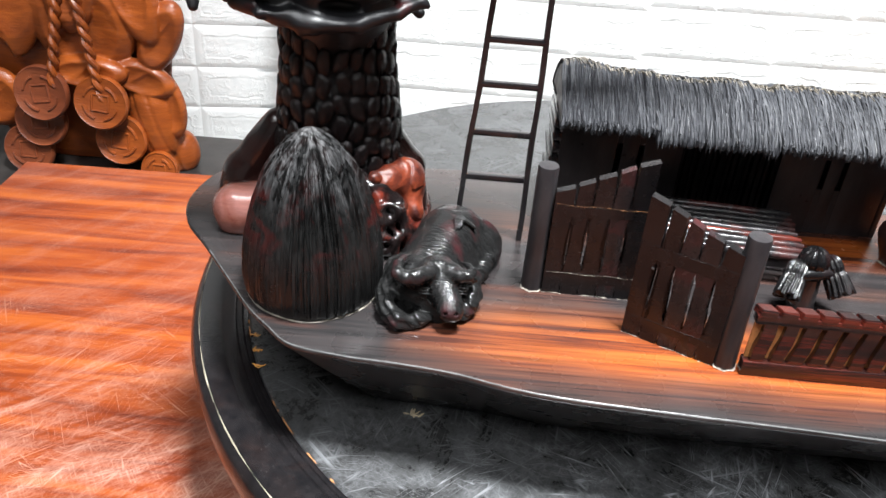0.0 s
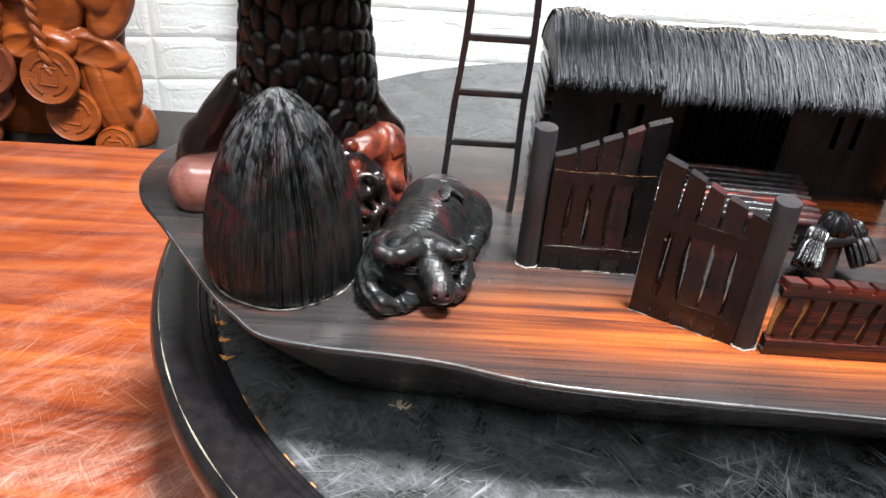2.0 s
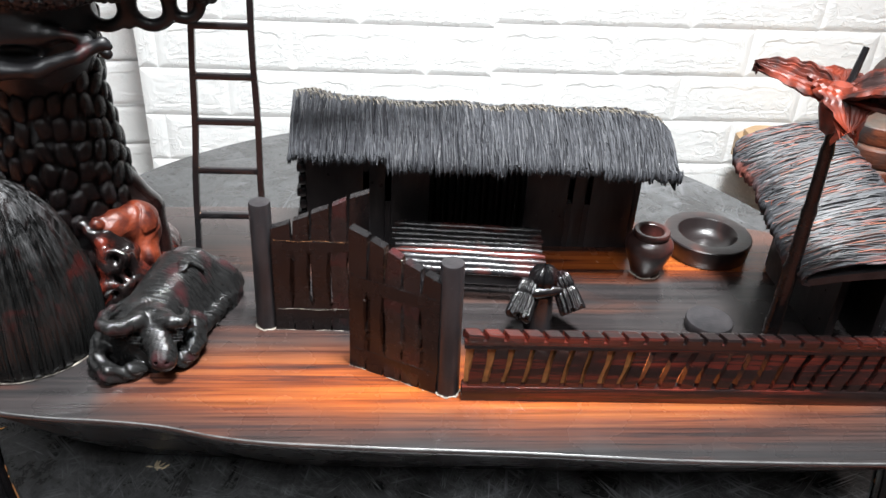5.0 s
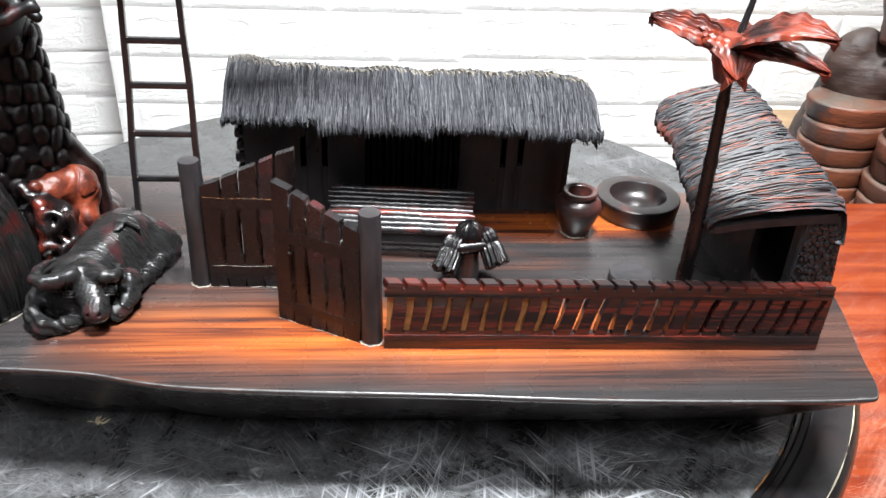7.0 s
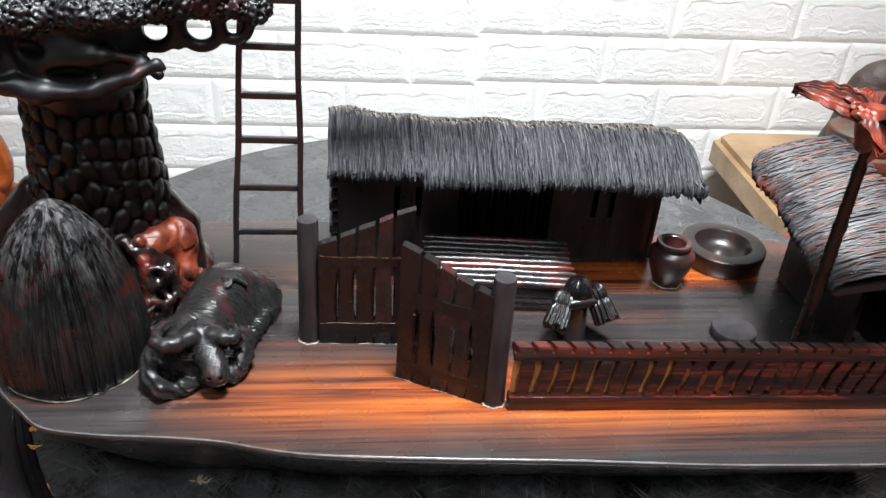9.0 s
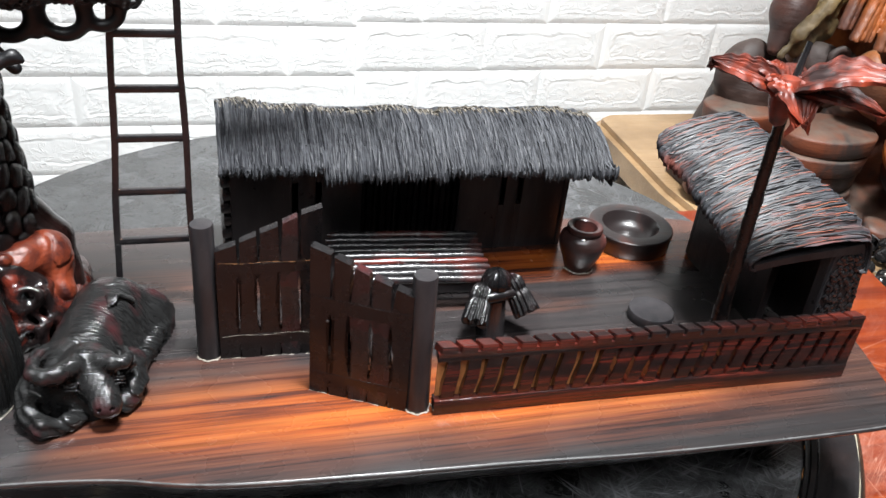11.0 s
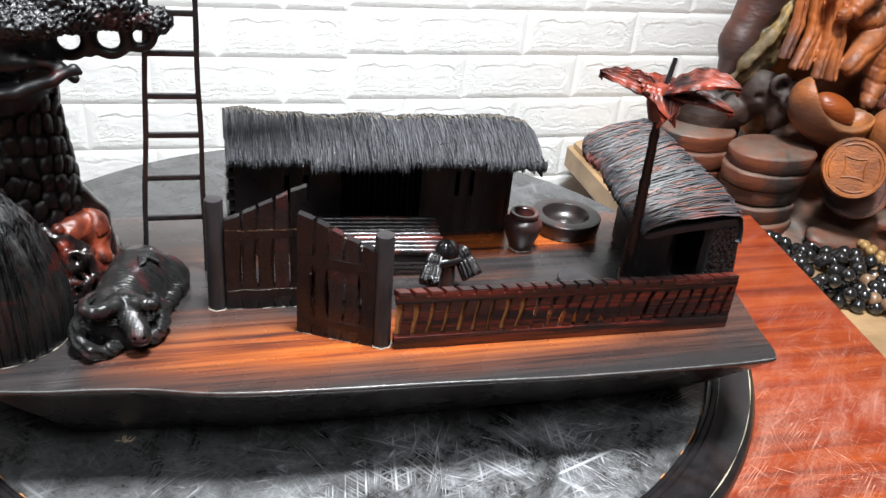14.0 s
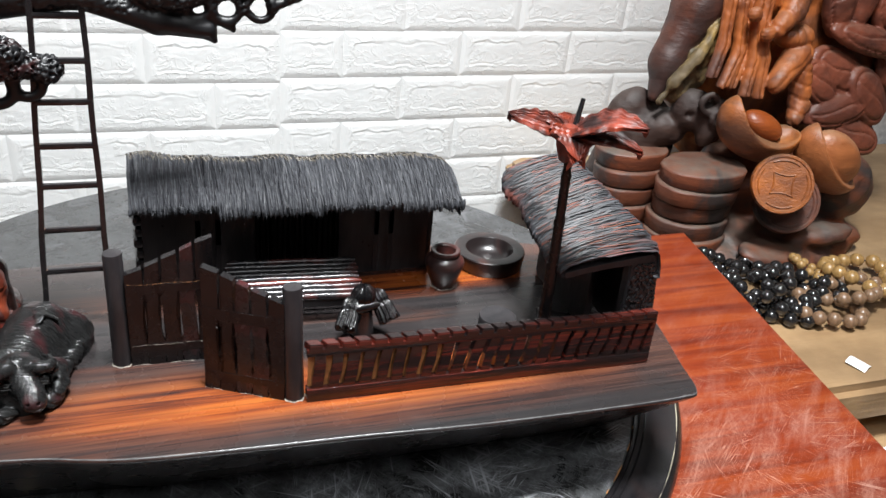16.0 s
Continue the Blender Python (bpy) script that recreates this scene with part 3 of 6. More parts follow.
for k in range(4):
    bm.faces.new((lo[k], lo[(k + 1) % 4], hi[(k + 1) % 4], hi[k]))
bmesh.ops.bevel(bm, geom=bm.edges[:], offset=0.005, segments=3, affect="EDGES")
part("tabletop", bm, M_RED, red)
for x, y in ((-0.50, 0.36), (0.45, 0.36), (-0.52, -1.0), (0.27, -1.0)):
    part("leg", boxed((x - 0.04, y - 0.04, 0), (x + 0.04, y + 0.04, -0.235 - FLOOR), None, 0.006), M_RED, red)

# ---- the round black table on it ----
RC = (0.0085, 0.1590)
TOP = -0.064
rt = thing("round_table", (RC[0], RC[1], -0.18), "low round black lacquered table with a moulded rim, scratched", "table")
h = TOP + 0.18
part("top_panel", lathed([(0, h), (0.1, h), (0.2, h), (0.2578, h), (0.2592, h - 0.0012), (0.2592, h - 0.006)], 160), M_TOP, rt, "scratched dull black inset panel")
part("rim", lathed([(0.2598, h - 0.008), (0.2598, h - 0.0002), (0.2604, h + 0.0003), (0.2622, h + 0.0003), (0.2627, h - 0.0003), (0.2632, h + 0.0004), (0.2658, h + 0.0004), (0.2664, h - 0.0002), (0.2672, h + 0.0006), (0.2725, h + 0.0008),
                    (0.2736, h + 0.0002), (0.2750, h + 0.0004), (0.2855, h + 0.0008), (0.2862, h + 0.0014), (0.2872, h + 0.0014), (0.2900, h - 0.0010), (0.2920, h - 0.006), (0.2910, h - 0.018), (0.280, h - 0.024), (0.25, h - 0.028)], 192), M_RIM, rt, "moulded black lacquer rim")
# added half disc over the back rim, for the reflection that hides its mouldings
bm = bmesh.new()
arc = [(0.2925 * math.cos(a), 0.2925 * math.sin(a)) for a in np.linspace(0, math.pi, 90)]
lo = [bm.verts.new((x, y, h + 0.0002)) for x, y in arc]
hi = [bm.verts.new((x * 0.9985, y * 0.9985, h + 0.0022)) for x, y in arc]
bm.faces.new(hi)
bm.faces.new(lo[::-1])
for k in range(90):
    bm.faces.new((lo[k], lo[(k + 1) % 90], hi[(k + 1) % 90], hi[k]))
part("back_leaf", bm, M_TOP, rt, "added plain dull black cover over the back of the rim", False)
bm = bmesh.new()
tube(bm, [(0.2868 * math.cos(a), 0.2868 * math.sin(a), h + 0.0013) for a in np.linspace(radians(182), radians(358), 120)], [0.0003 + 0.0002 * math.sin(k * 0.9) for k in range(120)], 6)
part("worn_line", bm, M_PALELINE, rt, "thin pale line on the rim")
part("pedestal", lathed([(0.0, 0.0), (0.235, 0.0), (0.24, 0.008), (0.225, 0.02), (0.205, 0.05), (0.215, h - 0.03), (0.25, h - 0.02), (0.0, h - 0.012)], 96), M_RIM, rt)
bm = bmesh.new()
g = np.random.default_rng(5)
for k in range(44):
    a = radians(g.uniform(180, 262)) if k < 24 else radians(g.uniform(290, 352))
    w = g.uniform(0.002, 0.012)
    pts = [(0.2593 * math.cos(a + u * w), 0.2593 * math.sin(a + u * w), h + 0.0001) for u in (-1.5, -0.5, 0.5, 1.5)]
    tube(bm, pts, [0.0001, 0.0004, 0.0003, 0.0001], 5)
tagged(part("panel_seam", bm, M_RAW, rt, "worn pale seam round the panel"), kind="stuff")

# ---- the plank that carries the carving ----
OUT = spline([(-0.2081, 0.0045), (-0.1948, -0.0075), (-0.1714, -0.0125), (-0.1464, -0.0147), (-0.1218, -0.018), (-0.0975, -0.0243), (-0.074, -0.0280), (-0.0281, -0.0315),
              (0.0306, -0.0348), (0.0928, -0.0392), (0.1601, -0.0414), (0.2090, -0.0414), (0.2215, -0.0370), (0.2274, -0.011), (0.2366, 0.0293), (0.2400, 0.065), (0.2310, 0.115),
              (0.2047, 0.149), (0.12, 0.159), (0.0, 0.167), (-0.109, 0.171), (-0.16, 0.169), (-0.215, 0.172), (-0.252, 0.163), (-0.2695, 0.1415), (-0.276, 0.1115), (-0.2695, 0.0867),
              (-0.2540, 0.0655), (-0.2350, 0.0385), (-0.219, 0.016)], 300)


def plank():
    rings = []
    low = np.stack([np.where(OUT[:, 0] > 0, OUT[:, 0] * 0.92, -0.03 + (OUT[:, 0] + 0.03) * 0.80), 0.075 + (OUT[:, 1] - 0.075) * 0.52], 1)
    d = np.roll(OUT, -1, 0) - np.roll(OUT, 1, 0)
    nrm = np.stack([d[:, 1], -d[:, 0]], 1) / np.linalg.norm(d, axis=1)[:, None]
    for inset, z, mixed in ((0.0012, 0.0, 0), (0.0008, -0.0001, 0), (0.0004, -0.0005, 0), (0.0, -0.0012, 0), (0.0, -0.0020, 0.002), (0.0, -0.004, 0.03), (0.0, -0.010, 0.125), (0, -0.024, 0.35), (0, -0.042, 0.64), (0, -0.060, 0.93), (0, -0.064, 1.0)):
        p = (OUT - nrm * inset) * (1 - mixed) + low * mixed
        rings.append(np.c_[p, np.full(len(p), z)])
    P = np.stack(rings, 1)
    me = grid_mesh("plank", P, True)
    bm = bmesh.new()
    bm.from_mesh(me)
    bm.verts.ensure_lookup_table()
    w = P.shape[1]
    bm.faces.new([bm.verts[i * w] for i in range(len(OUT))])
    bm.faces.new([bm.verts[i * w + w - 1] for i in range(len(OUT))])
    for v in bm.verts:
        v.co.z += 0.064
    bmesh.ops.triangulate(bm, faces=[f for f in bm.faces if len(f.verts) > 4])
    ob = part("carved_plank", bm, M_PLANK)
    # front bevel in a paler grey: the highlight along the edge put into its colour
    ob.data.materials.append(M_PALEGREY)
    for f in ob.data.polygons:
        if len(f.vertices) == 4 and 0.0634 < f.center.z < 0.0639 and f.center.y < 0.06:
            f.material_index = 1
    ob.location = (0, 0, -0.064 + 0.0002)
    return tagged(ob, "polished ebony plank with orange heartwood streaks on the round table", "wood plank")


plank()

# ---- long thatched house ----


def strand_noise(n, spread, smooth):
    """Random heights along a row, smoothed a little."""
    a = rng.normal(size=n + 4 * smooth)
    k = np.hanning(2 * smooth + 1)
    a = np.convolve(a, k / k.sum(), "same")[2 * smooth:-2 * smooth]
    return a / a.std() * spread


def straws(P, cols, tiers, seed, along=0):
    """Loose straws laid down the slope of a thatch grid P: each tier runs over the columns from a to b, with ragged ends."""
    g = np.random.default_rng(seed)
    bm = bmesh.new()
    n, m = P.shape[:2]
    mid = P.mean(axis=(0, 1))
    for a, b, count, ragged in tiers:
        for k in range(count):
            i = cols[0] + (k + g.uniform(0, 1)) / count * (cols[1] - cols[0])
            j0, j1 = a + g.uniform(-ragged, ragged), b + g.uniform(-ragged, ragged) * 0.6
            drift = g.normal(0, 0.0016) / abs(P[-1, 0, along] - P[0, 0, along]) * n
            pts, rad = [], []
            for u in np.linspace(0, 1, 6):
                ii = int(np.clip(i + drift * u, 0, n - 1))
                jf = float(np.clip(j0 + (j1 - j0) * u, 0, m - 1.001))
                j = int(jf)
                p = P[ii, j] * (1 - jf + j) + P[ii, j + 1] * (jf - j)
                side = P[ii, min(m - 1, j + 2)] - P[ii, max(0, j - 2)]
                up = np.cross(side, (1, 0, 0) if along == 0 else (0, 1, 0))
                up = up / np.linalg.norm(up)
                up = up if up[2] > 0 else -up
                pts.append(Vector(p + up * (0.00018 + 0.00022 * math.sin(math.pi * u))))
                rad.append(0.00030 + 0.00016 * math.sin(math.pi * min(1, u + 0.25)) * g.uniform(0.5, 1.4))
            tube(bm, pts, rad, 5)
    return bm


def house():
    t = thing("long_house", (0.02, 0.13, 0), "long dark carved house with a grey thatched roof", "model house")

    def loc(ob):
        ob.location = Vector((0, 0, 0)) - Vector(t.location)
        return ob

    # front wall with a recessed middle bay and cut slits
    for a, b in ((-0.073, -0.042), (-0.039, -0.030), (-0.027, -0.006), (0.0475, 0.0715), (0.0745, 0.0815), (0.0845, 0.109)):
        loc(part("wall_panel", boxed((a, 0.128, 0), (b, 0.134, 0.070), None, 0.0006), M_DULL, t))
    for a, b in ((-0.042, -0.039), (-0.030, -0.027), (0.0715, 0.0745), (0.0815, 0.0845)):
        for z0, z1 in ((0.0, 0.028), (0.046, 0.07)):
            loc(part("slit_edge", boxed((a, 0.1282, z0), (b, 0.134, z1)), M_DULL, t))
    loc(part("back_wall", boxed((-0.073, 0.158, 0), (0.109, 0.164, 0.066), None, 0.001), M_DULL, t))
    k = 0
    for x in np.arange(-0.006, 0.047, 0.0037):
        bm = bmesh.new()
        w = 0.0028 + 0.0007 * math.sin(k * 2.3)
        box(bm, (x, 0.1325 + 0.0006 * math.sin(k * 1.7), 0.0), (x + w, 0.137, 0.069), None, 0.0006, 1)
        loc(part("reed", bm, M_REED, t))
        k += 1
    loc(part("end_wall", boxed((0.1085, 0.1275, 0), (0.1120, 0.163, 0.067), None, 0.0008), M_DULL, t))
    for x in (-0.0755,):
        for i in range(9):
            a = 0.0006 * math.sin(i * 2.7)
            loc(part("log", boxed((x - (0.002 if x < 0 else 0) + a, 0.1275 - abs(a), 0.001 + i * 0.0073), (x + 0.003, 0.163, 0.0068 + i * 0.0073), None, 0.0016), M_EBONY, t))
    # roof
    nu = 900
    xs = np.linspace(-0.078, 0.1165, nu)
    prof = np.array([(0.132, 0.0650), (0.112, 0.0648), (0.1010, 0.0646), (0.0976, 0.0646), (0.0962, 0.0656), (0.0972, 0.0692), (0.1030, 0.0738), (0.1080, 0.0771), (0.1140, 0.0806), (0.1200, 0.0834),
                     (0.1255, 0.0855), (0.1300, 0.0866), (0.1350, 0.0866), (0.142, 0.0840), (0.152, 0.0780), (0.163, 0.069), (0.166, 0.064), (0.160, 0.0645), (0.14, 0.0665)])
    prof = spline(prof, 46, False)
    fine = strand_noise(nu, 0.00024, 4) + strand_noise(nu, 0.00016, 2)
    walkx = np.zeros(nu)
    mid = strand_noise(nu, 0.0002, 6)
    edge = strand_noise(nu, 0.0009, 3) + strand_noise(nu, 0.0007, 1)
    lump = 0.0011 * np.sin(xs * 78 + 1.0) + 0.0008 * np.sin(xs * 163)
    steps = np.zeros(nu)
    for s, e, dz in ((-0.078, -0.030, 0.0025), (-0.030, 0.030, -0.0022), (0.030, 0.078, 0.0012), (0.078, 0.12, -0.0005)):
        steps[(xs >= s) & (xs < e)] = dz
    P = np.zeros((nu, len(prof), 3))
    for j, (y, z) in enumerate(prof):
        s = j * 18 / 45
        wv = 1.0 if 3 <= s <= 15.5 else 0.35
        walkx = 0.86 * walkx + strand_noise(nu, 0.00015, 3)
        low = math.exp(-((s - 4) / 1.8) ** 2)
        top = math.exp(-((s - 11.5) / 1.6) ** 2)
        P[:, j, 0] = xs + 0.00016 * np.sin(s * 1.3 + xs * 400)
        P[:, j, 1] = y - 0.062 * (xs + 0.078) - (fine + mid + walkx * 0.8) * wv * 0.9 + low * (-steps * 0.3)
        P[:, j, 2] = z - 0.006 * (xs + 0.078) * top + (fine + walkx * 0.8) * wv * 0.7 + lump * top + low * (edge + steps) + 0.5 * steps * top + strand_noise(nu, 0.0005, 2) * top
    end = np.minimum(1, (0.1165 - xs) / 0.012)
    P[:, :, 2] -= ((1 - end) ** 2 * 0.0055)[:, None] * np.array([1 if 5.5 < j * 18 / 45 < 16 else 0.0 for j in range(len(prof))])
    me = grid_mesh("roof", P)
    ob = link("roof", me, M_THATCH, t, "grey thatched roof with ragged eaves", True, 0)
    loc(ob)
    ob = loc(part("thatch_layer", straws(P, (4, nu - 16), ((27, 18, 300, 1.6), (22, 12, 300, 1.6), (17, 9.6, 330, 0.7)), 5), M_STRAW, t, "loose grey straws of the thatch"))
    tagged(ob, kind="stuff")
    bm = bmesh.new()
    g = np.random.default_rng(12)
    for x in np.arange(-0.077, 0.114, 0.00055):
        i = int((x + 0.078) / 0.1945 * (nu - 1))
        j = int(28 + g.integers(-1, 2))
        p = Vector(P[i, j])
        s, e = g.uniform(0.0016, 0.0032), g.uniform(0.0008, 0.0022)
        tube(bm, [p + Vector((-e, s, -0.0007)), p + Vector((0, 0, 0.0004 + g.uniform(0, 0.0004))), p + Vector((e, -s, -0.0012))], [0.0003, 0.0005, 0.0002], 5)
    ob = loc(part("ridge", bm, M_RIDGE, t, "brown fibrous ridge of short slanting straws"))
    tagged(ob, kind="stuff")
    for x, f in ((-0.0772, 1), (0.1140, 0.94)):
        bm = bmesh.new()
        v = [bm.verts.new((x, y - 0.062 * (x + 0.078), z - (0.0008 if f == 1 else 0.0052))) for y, z in prof[1:-1]]
        bm.faces.new(v)
        loc(part("gable", bm, M_THATCH, t))
    return t


house()

# ---- second hut, open in front ----


def small_hut():
    t = thing("small_hut", (0.19, 0.07, 0), "small open hut with a worn thatched roof and pebbled wall", "model hut")

    def loc(ob):
        ob.location = Vector((0, 0, 0)) - Vector(t.location)
        return ob

    nv = 420
    ys = np.linspace(0.0080, 0.1185, nv)
    left = np.interp(ys, [0.008, 0.0128, 0.024, 0.036, 0.054, 0.073, 0.084, 0.0903, 0.0976, 0.1120, 0.1185], [0.1473, 0.1458, 0.1440, 0.1462, 0.1493, 0.1519, 0.1545, 0.1516, 0.1506, 0.1522, 0.1565]) + strand_noise(nv, 0.0006, 3) + strand_noise(nv, 0.0004, 1)
    right = np.interp(ys, [0.008, 0.017, 0.033, 0.052, 0.118], [0.2095, 0.2045, 0.2005, 0.1990, 0.2030]) + strand_noise(nv, 0.0005, 3)
    zl = np.interp(ys, [0.008, 0.118], [0.0600, 0.0715])
    zr = np.interp(ys, [0.008, 0.013, 0.020, 0.033, 0.052, 0.118], [0.0665, 0.0725, 0.0775, 0.0825, 0.0850, 0.0850])
    us = [(0.06, -0.006), (0.0, -0.0045), (-0.012, -0.0022), (0.0, 0.0), (0.08, 0.0012), (0.2, 0.0022), (0.34, 0.0026), (0.48, 0.0026), (0.62, 0.0024), (0.76, 0.0018), (0.88, 0.0010), (0.96, -0.0002), (1.0, -0.002), (1.03, -0.009), (1.06, -0.018), (1.0, -0.018)]
    fine = strand_noise(nv, 0.0005, 3) + strand_noise(nv, 0.00025, 1)
    P = np.zeros((nv, len(us), 3))
    for j, (u, dz) in enumerate(us):
        P[:, j, 0] = left + (right - left) * u
        P[:, j, 1] = ys + strand_noise(nv, 0.0003, 2)
        P[:, j, 2] = zl + (zr - zl) * min(max(u, 0), 1) ** 0.85 + dz + fine * 0.9 + strand_noise(nv, 0.0003, 2) + 0.0012 * np.sin(ys * 60 + u * 2)
    loc(link("roof", grid_mesh("roof", P), M_THATCH2, t, "worn grey thatch with reddish bare patches", True, 0))
    ob = loc(part("thatch_layer", straws(P, (4, nv - 5), ((11, 6.5, 190, 0.7), (8.5, 4.5, 190, 0.7), (6, 3.2, 190, 0.3)), 6, 1), M_STRAW2, t, "loose grey and reddish straws of the thatch"))
    tagged(ob, kind="stuff")
    bm = bmesh.new()
    q = [(0.1500, 0.0565, 0.0030), (0.1640, 0.0590, 0.0030), (0.1780, 0.0608, 0.0032), (0.1920, 0.0622, 0.0036), (0.2060, 0.0640, 0.0045)]
    rings = [[bm.verts.new((x, y, z + dz)) for y, dz in ((0.0095, -h), (0.0095, 0.0005), (0.0150, 0.0005), (0.0150, -h))] for x, z, h in q]
    for u, v in zip(rings, rings[1:]):
        for k in range(4):
            bm.faces.new((u[k], u[(k + 1) % 4], v[(k + 1) % 4], v[k]))
    bm.faces.new(rings[0])
    bm.faces.new(rings[-1][::-1])
    loc(part("front_beam", bm, M_DULL, t, "", False))
    loc(part("side_wall", boxed((0.2045, 0.0135, 0), (0.2105, 0.110, 0.064), None, 0.0015), M_DULL, t, "side wall set with small pebbles"))
    bm = bmesh.new()
    face = [(0.1935, 0.0), (0.2140, 0.0), (0.2145, 0.028), (0.2130, 0.050), (0.2085, 0.0640), (0.1925, 0.0600)]
    fr = [bm.verts.new((x, 0.0105, z)) for x, z in face]
    bk = [bm.verts.new((x, 0.0180, z)) for x, z in face]
    bm.faces.new(fr)
    bm.faces.new(bk[::-1])
    for k in range(6):
        bm.faces.new((fr[k], bk[k], bk[(k + 1) % 6], fr[(k + 1) % 6]))
    bmesh.ops.bevel(bm, geom=bm.edges[:], offset=0.0010, segments=2, affect="EDGES")
    loc(part("pillar", bm, M_DULL, t, "front pillar set with small pebbles"))
    loc(part("back_wall", boxed((0.186, 0.105, 0), (0.205, 0.111, 0.066), None, 0.0015), M_DULL, t))
    loc(part("inner_wall", boxed((0.1840, 0.036, 0), (0.1885, 0.105, 0.0690), None, 0.001), M_DULL, t))
    bm = bmesh.new()
    for i in range(330):
        f = i % 3
        if f < 2:
            z = rng.uniform(0.004, 0.058)
            p = (rng.uniform(0.1945, np.interp(z, [0, 0.028, 0.050, 0.060], [0.2130, 0.2135, 0.2120, 0.2085])), 0.0103, z)
        else:
            p = (0.2105, rng.uniform(0.015, 0.06), rng.uniform(0.004, 0.06))
        r = rng.uniform(0.0009, 0.0019)
        bmesh.ops.create_icosphere(bm, subdivisions=1, radius=r, matrix=Matrix.Translation(p) @ Matrix.Diagonal((1, 0.7, 1.25, 1)))
    ob = loc(part("pebble_facing", bm, M_EBONY, t, "small dark pebbles on the wall"))
    tagged(ob, kind="stuff")
    return t


small_hut()

# ---- gate posts and gates ----


def post(x, y, lean=0.0):
    bm = lathed([(0, 0), (0.0053, 0), (0.0053, 0.002), (0.0050, 0.03), (0.0049, 0.0665), (0.0046, 0.0673), (0, 0.0675)], 28)
    ob = part("gate_post", bm, M_DULL)
    ob.matrix_world = pose(x, y, 0, 0, lean, 20)
    return tagged(ob, "round dark ebony gate post on the plank", "post", "gate posts")


post(-0.0862, 0.0525, 0)
post(-0.0020, 0.0045, -1.0)


def gate(name, p0, p1, h0, h1, n, label, slot, band, reds, nail=None):
    """A leaf sawn from one board: pickets with slanted tops, cut apart by rough slots between two flush bands, from p0 to p1."""
    a, b = Vector((*p0, 0)), Vector((*p1, 0))
    t = thing(name, a, label, "gate", "gate leaves")
    t.rotation_euler = (0, 0, math.atan2(b.y - a.y, b.x - a.x))
    L = (b - a).length
    w = L / n
    step = (h1 - h0) / n
    cuts = rng.uniform(-1, 1, (n + 1, 48))

    def side(k, z, top):
        """Half the width that the saw took at height z on the joint k, and how far the cut wanders."""
        if k in (0, n):
            return 0.0, 0.0
        c = cuts[k]
        j = c[int(z * 700) % 47]
        wander = 0.0008 * c[0] + 0.0009 * math.sin(z * 90 + 3 * c[1])
        if z < 0.0068:
            return 0.00055 * (1 - z / 0.0070), 0.0003 * c[2]
        if slot[0] < z < slot[1]:
            u = (z - slot[0]) / (slot[1] - slot[0])
            return 0.0012 * math.sin(math.pi * u) ** 0.45 * (1 + 0.25 * c[3]) + 0.00030 * j, wander
        if z > band:
            return 0.00045 + 0.0005 * (z - band) / max(0.004, top - band) + 0.00022 * j, wander * 0.4
        return 0.00003, wander * 0.2

    for k in range(n):
        low, high = h0 + step * (k + 0.5) - 0.5 * step * 0.72, h0 + step * (k + 0.5) + 0.5 * step * 0.72
        pts = []
        for z in [0.0, 0.0034, 0.0067, *np.linspace(slot[0], slot[1], 15), band, *np.linspace(band + 0.0006, high, 6)]:
            g, d = side(k + 1, z, high)
            pts.append(((k + 1) * w - g + d, z))
        for z in [*np.linspace(low, band + 0.0006, 6), band, *np.linspace(slot[1], slot[0], 15), 0.0067, 0.0034, 0.0]:
            g, d = side(k, z, low)
            pts.append((k * w + g + d, z))
        bm = bmesh.new()
        f = [bm.verts.new((x, -0.0022, z)) for x, z in pts]
        r = [bm.verts.new((x, 0.0022, z)) for x, z in pts]
        bm.faces.new(f)
        bm.faces.new(r[::-1])
        for i in range(len(pts)):
            q = (i + 1) % len(pts)
            bm.faces.new((f[i], r[i], r[q], f[q]))
        bmesh.ops.triangulate(bm, faces=[x for x in bm.faces if len(x.verts) > 4])
        ob = part("picket", bm, M_GATERED if k in reds else M_GATE, t, "", False)
        ob.data.materials.append(M_CUT)
        for p in ob.data.polygons:
            if abs(p.normal.x) > 0.5 and p.center.z > 0.008:
                p.material_index = 1
    for z, hh in ((0.0075, slot[0] - 0.0082), (slot[1] + 0.0003, band - slot[1] - 0.0004)):
        part("rail", boxed((0.0003, -0.00228, z), (L - 0.0003, 0.0020, z + hh), None, 0.00012, 1), M_GATE, t)

    def line(z, r, mat, label="", lo=0.001, y=-0.0023):
        bm = bmesh.new()
        tube(bm, [(x, y, z + 0.0003 * math.sin(x * 300 + z * 900) - 0.010 * (x - L / 2) * (z > 0.03) * (h1 < h0)) for x in np.linspace(lo, L - 0.001, 26)], [0.00003 + r * max(0.0, math.sin(i * 0.9 + z * 900) * math.sin(i * 2.3 + 1)) * 1.3 for i in range(26)], 5)
        part("glue_line", bm, mat, t, label)

    line(0.0003, 0.00024, M_GLUE, "", 0.0, -0.0024)
    line(slot[0] - 0.0012, 0.00007, M_GLUE if h1 > h0 else M_GATE)
    line(band + 0.0002, 0.00011, M_BRASSGLUE if h1 > h0 else M_GATE, "thin dried line of glue")
    if nail:
        part("nail", lathed([(0, 0), (0.0007, 0.0001), (0.0004, 0.0003), (0, 0.0003)], 10, m=pose(nail, -0.0021, 0.0385, 90, 0, 0)), M_PALEGREY, t, "small pale nail head")
    return t


gate("gate_leaf", (-0.0815, 0.0500), (-0.0375, 0.0490), 0.0555, 0.0760, 5, "dark wooden picket gate leaf with rising slanted tops", (0.0138, 0.0445), 0.0500, (3,))
